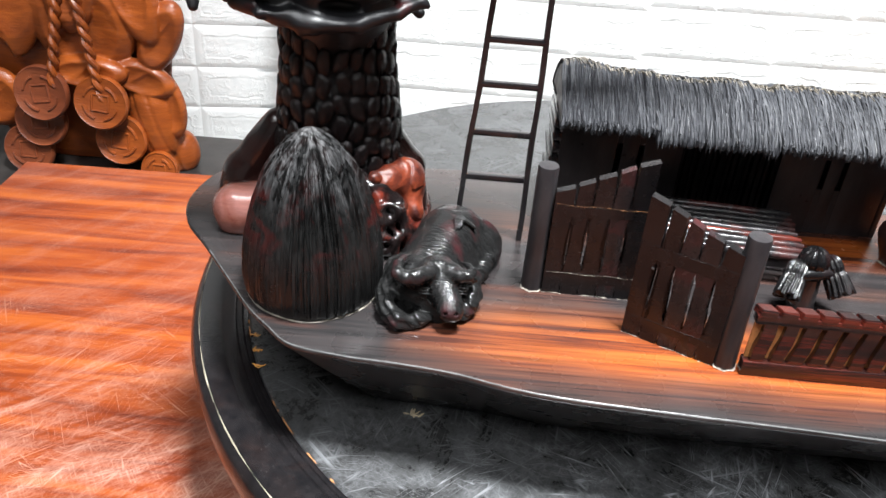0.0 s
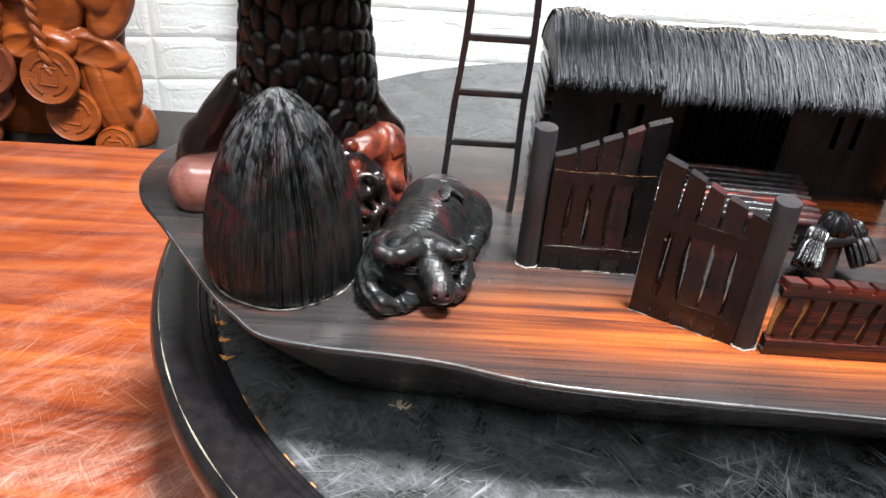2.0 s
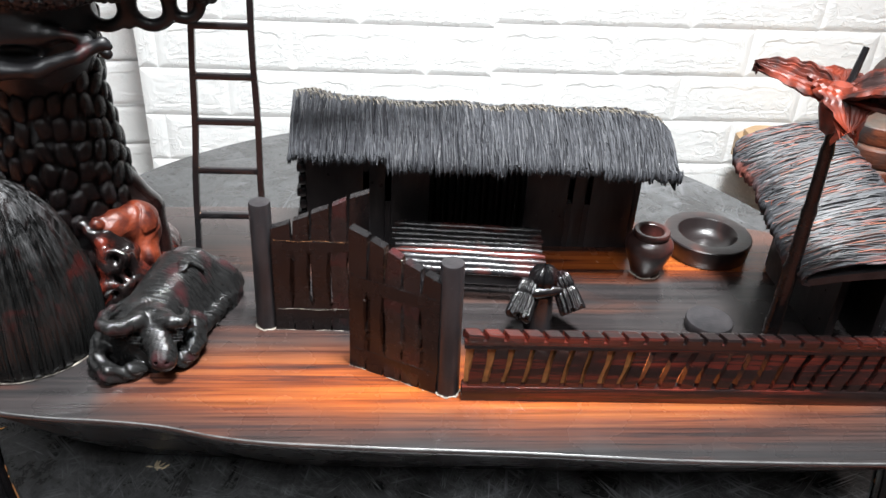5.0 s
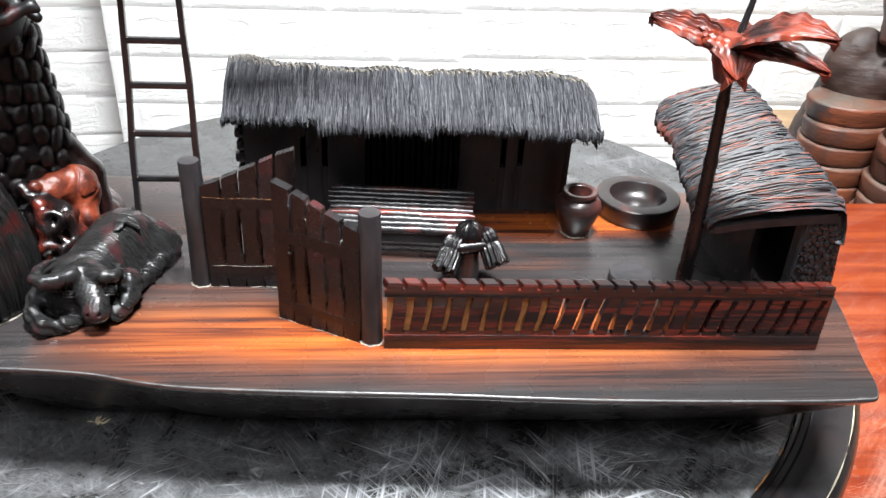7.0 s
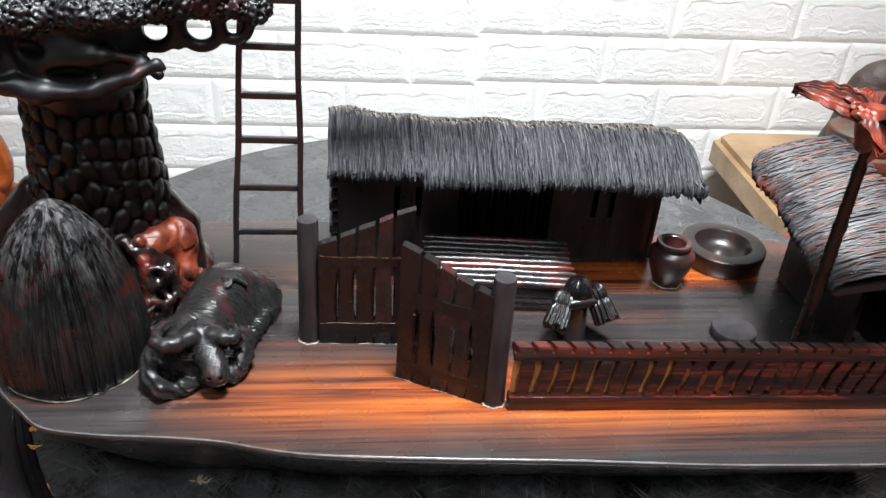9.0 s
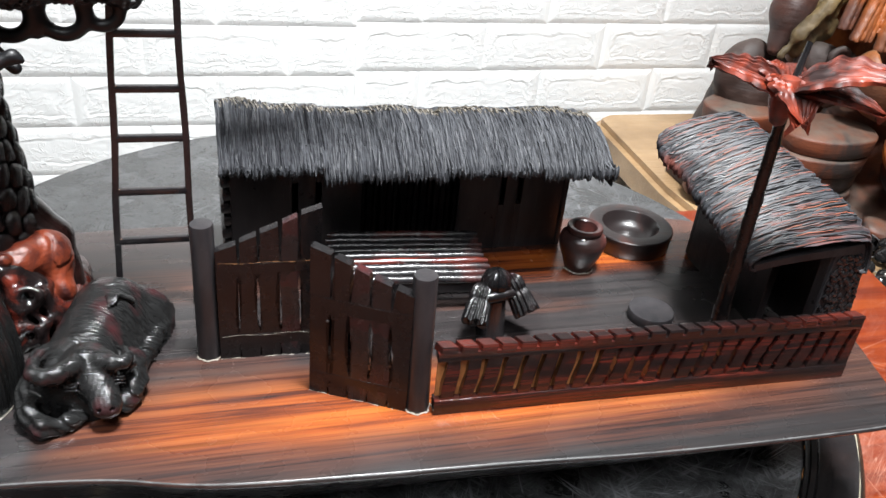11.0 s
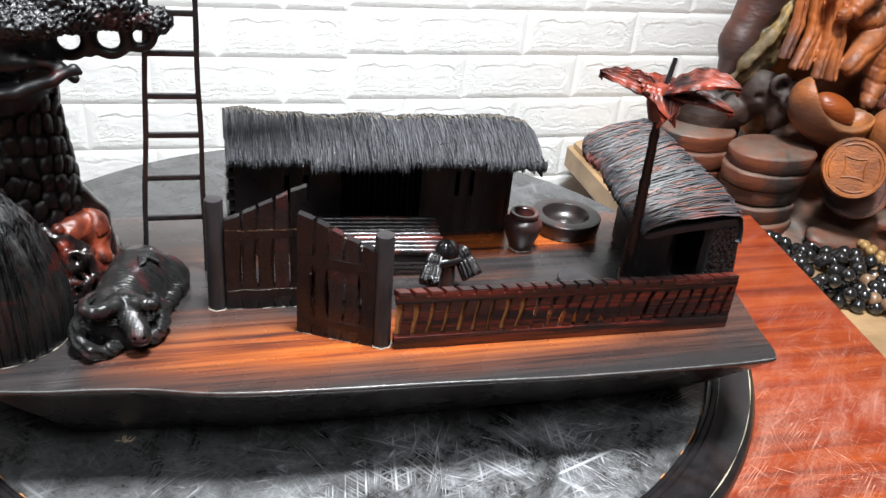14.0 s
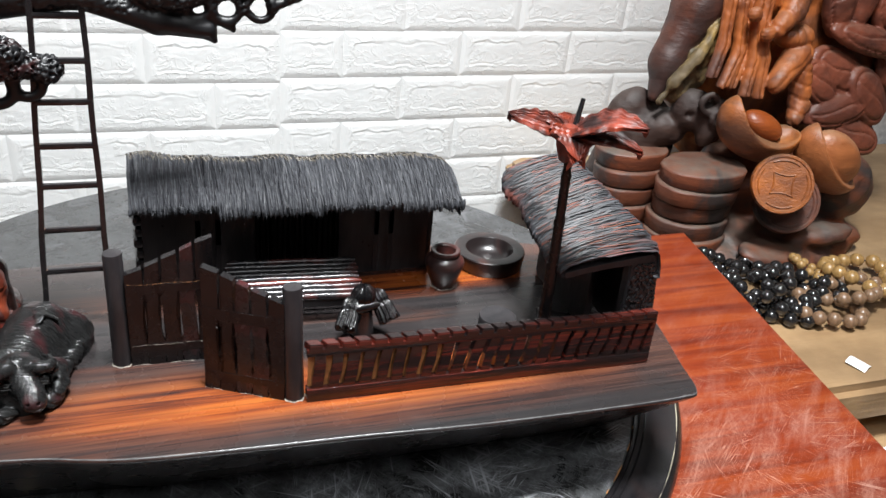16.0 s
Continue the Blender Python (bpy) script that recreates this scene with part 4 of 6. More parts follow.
gate("gate_leaf", (-0.0445, 0.0235), (-0.0065, 0.0035), 0.0728, 0.0580, 5, "dark wooden picket gate leaf with falling slanted tops, ajar", (0.0125, 0.0430), 0.0498, (2, 3), 0.0075)

# ---- low fence along the front ----


def fence():
    p0, p1 = Vector((0.0035, 0.0005, 0)), Vector((0.2060, -0.0040, 0))
    t = thing("low_fence", p0, "low dark red carved fence with slanting slats and notched top rail", "fence")
    L = (p1 - p0).length
    t.rotation_euler = (0, 0, math.atan2(p1.y - p0.y, p1.x - p0.x))
    n = 24
    w = L / n
    H = 0.0358
    part("bottom_rail", boxed((0, -0.0033, 0), (L, 0.0022, 0.0080), None, 0.0006), M_FENCE, t)
    part("upper_rail", boxed((0, -0.0029, 0.0284), (L, 0.0020, 0.0326), None, 0.0003), M_FENCE, t)
    part("core", boxed((0.001, 0.0004, 0.0076), (0.38 * L, 0.0014, 0.0290)), M_RAW, t, "raw orange wood inside the cut slots")
    for k in range(n):
        x = k * w
        g = 0.0027 + 0.0004 * math.sin(k * 1.9)
        ln = 0.0016 + 0.0007 * math.sin(k * 0.8) + 0.0026 * min(1, k / 12)
        bm = bmesh.new()
        pts = []
        for z in np.linspace(0.0077, 0.0289, 7):
            pts.append((x + g + ln * (z - 0.009) / 0.02 + 0.0004 * math.sin(z * 330 + k), z))
        for z in np.linspace(0.0289, 0.0077, 7):
            pts.append((x + w + ln * (z - 0.009) / 0.02 + 0.0004 * math.sin(z * 330 + k + 1), z))
        pts = [(min(max(q, 0), L), z) for q, z in pts]
        f = [bm.verts.new((q, -0.0027, z)) for q, z in pts]
        r = [bm.verts.new((q, 0.0016, z)) for q, z in pts]
        bm.faces.new(f)
        bm.faces.new(r[::-1])
        for i in range(len(pts)):
            j = (i + 1) % len(pts)
            bm.faces.new((f[i], r[i], r[j], f[j]))
        bmesh.ops.triangulate(bm, faces=[q for q in bm.faces if len(q.verts) > 4])
        bmesh.ops.remove_doubles(bm, verts=bm.verts[:], dist=0.00002)
        part("slat", bm, M_FENCE, t, "", False)
        # rounded block of the notched top rail
        bm = boxed((x + 0.0002, -0.0033, 0.0322), (x + w - 0.0017, 0.0020, H), None, 0.0005, 2)
        for v in bm.verts:
            v.co.x += (v.co.y + 0.004) * -0.45 + (v.co.z - 0.0327) * 0.15 + 0.0014
            if v.co.y < -0.003:
                v.co.z -= 0.0006
        part("top_block", bm, M_FENCE, t, "", False)
    return t


fence()

# ---- ladder ----


def ladder():
    t = thing("ladder", (-0.109, 0.0945, 0), "thin dark wooden ladder leaning under the tree", "ladder")
    left = lambda z: -0.1268 + 0.0755 * z - (-0.109)
    right = lambda z: -0.0918 + 0.008 * z - (-0.109)
    for fn in (left, right):
        bm = bmesh.new()
        tube(bm, [(fn(z) + 0.0003 * math.sin(z * 90), 0.0, z) for z in np.linspace(0, 0.187, 14)], [0.0020 + 0.0001 * math.sin(i * 2.1) for i in range(14)], 4)
        part("rail", bm, M_EBONY, t)
    for i, z in enumerate((0.0122, 0.0366, 0.0617, 0.0872, 0.1095, 0.1329, 0.1540, 0.176)):
        if i == 0:
            continue
        bm = boxed((left(z) + 0.0008, -0.0015, z - 0.0015), (right(z) - 0.0008, 0.0015, z + 0.0015), None, 0.0004)
        rung = part("rung", bm, M_EBONY, t)
        if i in (1, 2, 4):
            bm = bmesh.new()
            bmesh.ops.create_icosphere(bm, subdivisions=2, radius=0.0009, matrix=Matrix.Translation((left(z) + 0.0014, -0.0008, z + 0.0010)) @ Matrix.Diagonal((1, 0.8, 0.8, 1)))
            part("glue_drop", bm, M_BRASSGLUE, rung, "dried amber glue")
    return t


ladder()

# ---- yard things ----


def jar():
    bm = lathed([(0, 0.0), (0.0078, 0.0), (0.0085, 0.0008), (0.0104, 0.0060), (0.0128, 0.0115), (0.0142, 0.0158), (0.0145, 0.0182), (0.0138, 0.0210), (0.0116, 0.0230), (0.0105, 0.0237), (0.0103, 0.0246), (0.0109, 0.0254), (0.0110, 0.0268), (0.0104, 0.0277),
                 (0.0086, 0.0278), (0.0074, 0.0270), (0.0068, 0.0240), (0.005, 0.0205), (0, 0.0190)], 40, m=Matrix.Diagonal((0.90, 0.90, 0.97, 1)))
    ob = part("water_jar", bm, red_carved("jar_rosewood", (0.085, 0.022, 0.018), (0.026, 0.014, 0.013), 0.4, 0.65, 0.3, (30, 30, 60)))
    ob.location = (0.1138, 0.1030, 0)
    return tagged(ob, "small dark red turned wooden water jar", "jar")


jar()


def basin():
    bm = lathed([(0, 0), (0.0232, 0), (0.0240, 0.0008), (0.0250, 0.0090), (0.0250, 0.0112), (0.0244, 0.0118), (0.0200, 0.0121), (0.0170, 0.0119), (0.0162, 0.0110), (0.0152, 0.0070), (0.0115, 0.0038), (0.006, 0.0030), (0, 0.0028)], 64)
    ob = part("round_basin", bm, red_carved("basin_rosewood", (0.07, 0.020, 0.013), (0.013, 0.009, 0.009), 0.5, 0.7, 0.34, (30, 30, 30)))
    ob.location = (0.1562, 0.1275, 0)
    return tagged(ob, "round dark wooden basin with a thick flat rim", "basin")


basin()

ob = part("round_stump", lathed([(0, 0), (0.0115, 0), (0.0117, 0.0006), (0.0117, 0.0050), (0.0113, 0.0056), (0, 0.0057)], 40), M_DULL)
ob.location = (0.1325, 0.0512, 0)
tagged(ob, "low round dark wooden stump stool", "stool")


def bench():
    t = thing("slatted_bench", (0.015, 0.096, 0), "low dark slatted bench bed with shiny rounded slats", "bench")
    m = Matrix(((1, 0, 0, 0), (-0.085, 1, 0, 0), (0, 0, 1, 0), (0, 0, 0, 1)))
    for k in range(9):
        y = -0.0215 + k * 0.0055
        e = rng.uniform(-0.001, 0.001, 2)
        inset = 0.004 * (1 - k / 8)
        bm = bmesh.new()
        pts = [(x, y + 0.0002 * math.sin(x * 160 + k), 0.0178) for x in np.linspace(-0.0405 + e[0], 0.0405 - inset + e[1], 14)]
        tube(bm, pts, [0.0012] + [0.0021 + 0.0001 * math.sin(i + k) for i in range(12)] + [0.0012], 10, True, 0.75)
        bmesh.ops.transform(bm, matrix=m, verts=bm.verts[:])
        part("slat", bm, M_SLAT if k != 3 else M_FENCE, t)
    for x in (-0.034, 0.032):
        for y in (-0.018, 0.019):
            part("leg", boxed((x - 0.0022, y - 0.002, 0), (x + 0.0022, y + 0.002, 0.0160), m, 0.0005), M_DULL, t)
    for y in (-0.0195, 0.0205):
        part("apron", boxed((-0.038, y - 0.0012, 0.0095), (0.036, y + 0.0012, 0.0160), m, 0.0005), M_DULL, t)
    return t


bench()


def bundles():
    t = thing("straw_bundles", (0.0462, 0.0520, 0), "two carved straw bundles on a short post", "carving")
    part("post", lathed([(0, 0), (0.0075, 0), (0.0066, 0.003), (0.0060, 0.012), (0.0054, 0.020), (0, 0.021)], 20), M_EBONY, t)
    bm = bmesh.new()
    bmesh.ops.create_uvsphere(bm, u_segments=40, v_segments=20, radius=0.0072, matrix=Matrix.Translation((0.0005, 0.002, 0.0275)) @ Matrix.Diagonal((1, 1, 0.95, 1)))
    for v in bm.verts:
        q = v.co - Vector((0.0005, 0.002, 0.0275))
        v.co += q * 0.05 * math.sin(14 * math.atan2(q.y, q.x))
    part("knob", bm, M_BARK, t)
    for a, b in (((-0.0075, -0.001, 0.0235), (-0.0130, -0.0110, 0.0135)), ((0.0090, 0.002, 0.0255), (0.0145, -0.0075, 0.0145))):
        def bundle(P, a=np.array(a), b=np.array(b)):
            d = (b - a) / np.linalg.norm(b - a)
            u = np.cross(d, (0, 0, 1))
            u /= np.linalg.norm(u)
            w = np.cross(d, u)
            q = P - a
            ang = np.arctan2(q @ u, q @ w)
            along = q @ d
            body = f_rod(P, a, b, 0.0050, 0.0062) + 0.0005 * np.sin(ang * 15 + along * 220 + 2 * f_noise(P, 200)) + 0.0007 * np.exp(-((along - 0.0040) / 0.0012) ** 2)
            return np.maximum(body, along - 0.0150 - 0.0010 * np.sin(ang * 7))

        lo, hi = np.minimum(a, b) - 0.009, np.maximum(a, b) + 0.009
        link("sheaf", solid("sheaf", bundle, lo, hi, 0.0004), M_BARK, t, "", True, 0)
    bm = bmesh.new()
    tube(bm, [(-0.012, -0.004, 0.0225), (-0.004, -0.004, 0.0228), (0.004, -0.003, 0.0232), (0.012, -0.002, 0.0235)], [0.0022, 0.0030, 0.0030, 0.0022], 10)
    part("yoke", bm, M_BARK, t)
    return t


bundles()

# ---- haystack ----


def haystack():
    n, prof = 460, spline([(0.0300, 0), (0.0322, 0.004), (0.0328, 0.016), (0.0312, 0.030), (0.0268, 0.046), (0.0200, 0.062), (0.0115, 0.0745), (0.0040, 0.081), (0.0006, 0.0822)], 34, False)
    ang = np.linspace(0, 2 * np.pi, n, endpoint=False)
    g = strand_noise(n, 0.00026, 1) + strand_noise(n, 0.00034, 3)
    tuft = strand_noise(n, 0.0006, 6)
    drift = np.zeros(n)
    P = np.zeros((n, len(prof), 3))
    for j, (r, z) in enumerate(prof):
        f = min(1, r / 0.02)
        drift = 0.85 * drift + strand_noise(n, 0.00014, 1)
        crest = min(1, max(0, (z - 0.035) / 0.025))
        rr = r + (g + drift) * f * (0.7 + 1.2 * crest) + tuft * crest * f
        P[:, j] = np.stack([rr * np.cos(ang), rr * np.sin(ang), np.full(n, z)], 1)
    me = grid_mesh("haystack", P, True)
    bm = bmesh.new()
    bm.from_mesh(me)
    bm.verts.ensure_lookup_table()
    w = len(prof)
    bm.faces.new([bm.verts[i * w] for i in range(n)])
    bm.faces.new([bm.verts[i * w + w - 1] for i in range(n)])
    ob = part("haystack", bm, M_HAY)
    ob.location = (-0.1925, 0.0395, 0)
    return tagged(ob, "dark carved cone-shaped haystack with fine grooves", "haystack")


haystack()


def glue_ring(parent, at, r, seed):
    """A thin dried line of glue round a foot."""
    g = np.random.default_rng(seed)
    ph = g.uniform(0, 6, 3)
    bm = bmesh.new()
    n = 60
    pts = [(at[0] + (r + 0.0004 * math.sin(5 * a + ph[0])) * math.cos(a), at[1] + (r + 0.0004 * math.sin(7 * a + ph[1])) * math.sin(a), 0.0004) for a in np.linspace(math.pi, 2 * math.pi, n)]
    tube(bm, pts, [0.0002 + 0.0003 * abs(math.sin(3.3 * i / 7 + ph[2])) for i in range(n)], 6)
    ob = part("glue_line", bm, M_GLUE, None, "pale dried glue along the foot")
    ob.parent = parent
    ob.matrix_parent_inverse = parent.matrix_world.inverted()
    return ob


for o, c, r, s in (("haystack", (-0.1925, 0.0395), 0.0312, 1), ("gate_post", (-0.0862, 0.0525), 0.0055, 2), ("gate_post.001", (-0.0020, 0.0045), 0.0056, 3), ("water_jar", (0.1138, 0.1030), 0.0082, 4)):
    bpy.context.view_layer.update()
    glue_ring(bpy.data.objects[o], c, r, s)

# ---- lying buffalo carving, one plain mesh ----


def buffalo():
    def chain(P, pts, radii, k=0.0012):
        d = None
        for a, b, ra, rb in zip(pts, pts[1:], radii, radii[1:]):
            e = f_rod(P, a, b, ra, rb)
            d = e if d is None else smin(d, e, k)
        return d

    def field(P):
        # trunk: broad at the ground, narrow along the spine, highest over the rump
        q = f_turn(P, (-0.1310, 0.0535, 0.0), (0, 0, -15))
        u, v, z = q[..., 0], q[..., 1], q[..., 2]
        wide = np.interp(v, [-0.040, -0.024, 0.0, 0.020, 0.032, 0.040], [0.016, 0.0225, 0.0245, 0.0255, 0.0225, 0.010])
        top = np.interp(v, [-0.040, -0.028, -0.014, 0.004, 0.018, 0.026, 0.034, 0.040], [0.012, 0.0185, 0.0245, 0.0275, 0.0292, 0.0275, 0.0190, 0.004])
        wide = wide - 0.0030 * (u > 0) * np.interp(v, [-0.03, -0.01, 0.012, 0.024], [1, 1, 0.6, 0])
        flank = (np.abs(u + 0.0015) - wide + 0.50 * np.clip(z, 0, 1)) * 0.85
        trunk = -smin(-flank, -(z - top + 14.0 * u * u) * 0.9, 0.0065)
        trunk = -smin(-trunk, -(np.abs(v) - 0.0375), 0.006)
        d = union(P, [lambda P: trunk, B((-0.1120, 0.0770, 0.0070), (0.0100, 0.0110, 0.0115)), B((-0.1420, 0.0330, 0.0110), (0.0155, 0.0135, 0.0140))], 0.005)
        d = -smin(-d, f_ball(P, (-0.1320, 0.0330, 0.0300), (0.0100, 0.0080, 0.0085)), 0.003)
        # chiselled hair: short wavy strokes across the back and flanks
        stroke = np.sin(P[..., 1] * 3000 + 1100 * P[..., 0] + 4 * np.sin(P[..., 0] * 260 + P[..., 1] * 150) + 2.5 * f_noise(P, 210))
        d = d + 0.00036 * stroke * np.clip(0.45 + 0.9 * f_noise(P, 330), 0, 1.1) * np.clip((P[..., 1] - 0.026) / 0.01, 0, 1)
        head = union(P, [R((-0.1325, 0.0280, 0.0180), (-0.1262, 0.0150, 0.0125), 0.0102, 0.0062), B((-0.1252, 0.0112, 0.0105), (0.0056, 0.0046, 0.0046)), R((-0.1385, 0.0225, 0.0235), (-0.1250, 0.0250, 0.0232), 0.0042, 0.0040)], 0.0030)
        face = (P - np.array((-0.129, 0.0175, 0.0222))) @ np.array((0.0, -0.64, 0.77))
        head = -smin(-head, -face, 0.0012)
        head = head + 0.00006 * np.sin(P[..., 0] * 3400 + 3 * np.sin(P[..., 2] * 500)) * (face > -0.003)
        d = smin(d, head, 0.0018)
        left = chain(P, [(-0.1365, 0.0215, 0.0242), (-0.1415, 0.0168, 0.0245), (-0.1465, 0.0145, 0.0252), (-0.1502, 0.0160, 0.0262), (-0.1505, 0.0215, 0.0272), (-0.1485, 0.0262, 0.0278), (-0.1455, 0.0292, 0.0280)], [0.0042, 0.0038, 0.0033, 0.0028, 0.0022, 0.0014, 0.0005])
        right = chain(P, [(-0.1270, 0.0240, 0.0236), (-0.1225, 0.0218, 0.0235), (-0.1185, 0.0220, 0.0237), (-0.1168, 0.0250, 0.0240), (-0.1185, 0.0298, 0.0240), (-0.1222, 0.0328, 0.0236)], [0.0040, 0.0034, 0.0027, 0.0020, 0.0013, 0.0005])
        horn = np.minimum(left, right) + 0.00005 * f_noise(P, 500)
        d = smin(d, horn, 0.0014)
        # ears under the horns
        ear = np.minimum(BT((-0.1440, 0.0200, 0.0190), (0.0058, 0.0036, 0.0028), (0, 20, 30))(P), BT((-0.1185, 0.0270, 0.0185), (0.0046, 0.0030, 0.0028), (0, -20, -20))(P))
        d = smin(d, ear + 0.0003 * np.sin(P[..., 0] * 1900 + 2 * P[..., 1] * 900), 0.0008)
        # folded forelegs and hind leg
        wave = 0.0007 * f_noise(P, 380) + 0.0004 * np.sin(P[..., 2] * 1500 + P[..., 0] * 900 + 2 * f_noise(P, 260))
        fore = chain(P, [(-0.1500, 0.0440, 0.0090), (-0.1530, 0.0270, 0.0075), (-0.1535, 0.0165, 0.0060), (-0.1490, 0.0105, 0.0042), (-0.1410, 0.0125, 0.0036), (-0.1360, 0.0150, 0.0034)], [0.0080, 0.0068, 0.0054, 0.0042, 0.0038, 0.0026], 0.003)
        fore = np.maximum(fore, -f_ball(P, (-0.1455, 0.0165, 0.0100), (0.0060, 0.0048, 0.0060))) + wave
        near = chain(P, [(-0.1175, 0.0400, 0.0100), (-0.1165, 0.0300, 0.0072), (-0.1180, 0.0225, 0.0052), (-0.1205, 0.0190, 0.0040)], [0.0056, 0.0048, 0.0042, 0.0034], 0.002) + wave
        hind = chain(P, [(-0.1155, 0.0420, 0.0042), (-0.1110, 0.0570, 0.0045), (-0.1060, 0.0740, 0.0055), (-0.1060, 0.0800, 0.0060)], [0.0034, 0.0036, 0.0042, 0.0050], 0.002) + 0.5 * wave
        for c in ((-0.1130, 0.0500, 0.0050), (-0.1112, 0.0565, 0.0052), (-0.1090, 0.0635, 0.0052)):
            hind = smin(hind, f_ball(P, c, (0.0050, 0.0011, 0.0046)), 0.0006)
        d = smin(d, np.minimum(np.minimum(fore, near), hind), 0.0010)
        # eyes, brows and nostrils
        for c in ((-0.1372, 0.0172, 0.0172), (-0.1205, 0.0200, 0.0168)):
            d = np.maximum(d, -f_ball(P, c, (0.0030, 0.0028, 0.0022)))
            d = np.minimum(d, f_ball(P, (c[0] + 0.0006, c[1] + 0.0010, c[2] - 0.0003), 0.0015))
            for k in range(3):
                d = smin(d, f_rod(P, (c[0] - 0.0030, c[1] - 0.0003 * k, c[2] + 0.0015 - 0.0014 * k), (c[0] + 0.0024, c[1] - 0.0010, c[2] + 0.0019 - 0.0016 * k), 0.0006, 0.0003), 0.0005)
        for i in (-1, 1):
            d = np.maximum(d, -f_ball(P, (-0.1252 + 0.0022 * i, 0.0082, 0.0122), (0.0010, 0.0013, 0.0009)))
        d = np.maximum(d, -f_rod(P, (-0.1290, 0.0086, 0.0078), (-0.1212, 0.0086, 0.0078), 0.0006, 0.0006))
        for k in range(5):
            tail = chain(P, [(-0.1180 + 0.0004 * k, 0.0660 - 0.0008 * k, 0.0245), (-0.1235 + 0.0004 * k, 0.0668 - 0.0010 * k, 0.0280), (-0.1268 + 0.0009 * k, 0.0625 - 0.0004 * k, 0.0288), (-0.1262 + 0.0008 * k, 0.0550 + 0.0006 * k, 0.0277)], [0.0007, 0.0009, 0.0009, 0.0003], 0.0004)
            d = smin(d, tail, 0.0003)
        return np.maximum(d, -P[..., 2])

    ob = link("buffalo_carving", solid("buffalo_carving", field, (-0.166, 0.003, -0.001), (-0.096, 0.099, 0.034), 0.00052), M_COW, None, "", True, 0)
    return tagged(ob, "shiny black carved buffalo lying on the plank", "carving")


buffalo()

# ---- tree ----
TREE = Vector((-0.1935, 0.1120, 0))


def tree():
    t = thing("carved_tree", TREE, "thick carved tree with black scaly bark and gnarled red roots", "carved tree")
    axis = lambda z: (0.0025 * math.sin(z * 20), -0.055 * z)
    rad = lambda z: np.interp(z, [0, 0.015, 0.03, 0.045, 0.06, 0.09, 0.112, 0.135], [0.046, 0.0410, 0.0365, 0.0334, 0.0312, 0.0280, 0.0274, 0.0305])
    bm = bmesh.new()
    tube(bm, [(*axis(z), z) for z in np.linspace(0, 0.138, 20)], [rad(z) - 0.0016 for z in np.linspace(0, 0.138, 20)], 40)
    part("trunk", bm, M_GAP, t)
    # scales: four shapes shared by all
    shapes = []
    for s in range(4):
        bm = bmesh.new()
        bmesh.ops.create_uvsphere(bm, u_segments=12, v_segments=8, radius=1.0)
        for v in bm.verts:
            x, y, z = v.co
            p = 0.72
            y = math.copysign(abs(y) ** 0.85, y)
            v.co = (math.copysign(abs(x) ** p, x), y, math.copysign(abs(z) ** p, z))
            v.co.x += 0.11 * math.sin(3 * v.co.z + s * 2) + 0.04 * math.sin(9 * v.co.z + s)
            v.co.z += 0.10 * math.sin(2.5 * v.co.x + s) + 0.04 * math.sin(8 * v.co.x + 2 * s)
            v.co.y += 0.05 * math.sin(6 * v.co.x + 5 * v.co.z + s)
            if v.co.y > 0.3:
                v.co.y = 0.3
        me = bpy.data.meshes.new("bark_scale")
        bm.to_mesh(me)
        bm.free()
        me.materials.append(M_BARK)
        me.shade_smooth()
        shapes.append(me)
    columns = 23
    for k in range(columns):
        z = 0.0245 + 0.0056 * (k % 2) + rng.uniform(-0.002, 0.002)
        row = 0
        while z < 0.124:
            hgt = rng.uniform(0.0050, 0.0066)
            z += hgt
            a = 2 * math.pi * (k + rng.uniform(-0.10, 0.10) + 0.12 * math.sin(row * 1.7 + k)) / columns
            if math.sin(a) > 0.35:
                break
            cx, cy = axis(z)
            slope = math.degrees(math.atan((float(rad(z + 0.005)) - float(rad(z - 0.005))) / 0.01))
            ob = new("bark_scale", shapes[(k * 7 + row * 3) % 4])
            ob.parent = t
            rr = float(rad(z)) - 0.0013
            w = math.pi * rr / columns * rng.uniform(0.92, 1.10)
            ob.matrix_local = Matrix.Translation((cx + rr * math.cos(a), cy + rr * math.sin(a), z)) @ pose(0, 0, 0, 0, 0, math.degrees(a) + 90) @ pose(0, 0, 0, slope + 6 + rng.uniform(-7, 7), rng.uniform(-14, 14), rng.uniform(-10, 10)) @ Matrix.Diagonal((w, 0.0026, hgt * rng.uniform(0.98, 1.08), 1))
            z += hgt
            row += 1

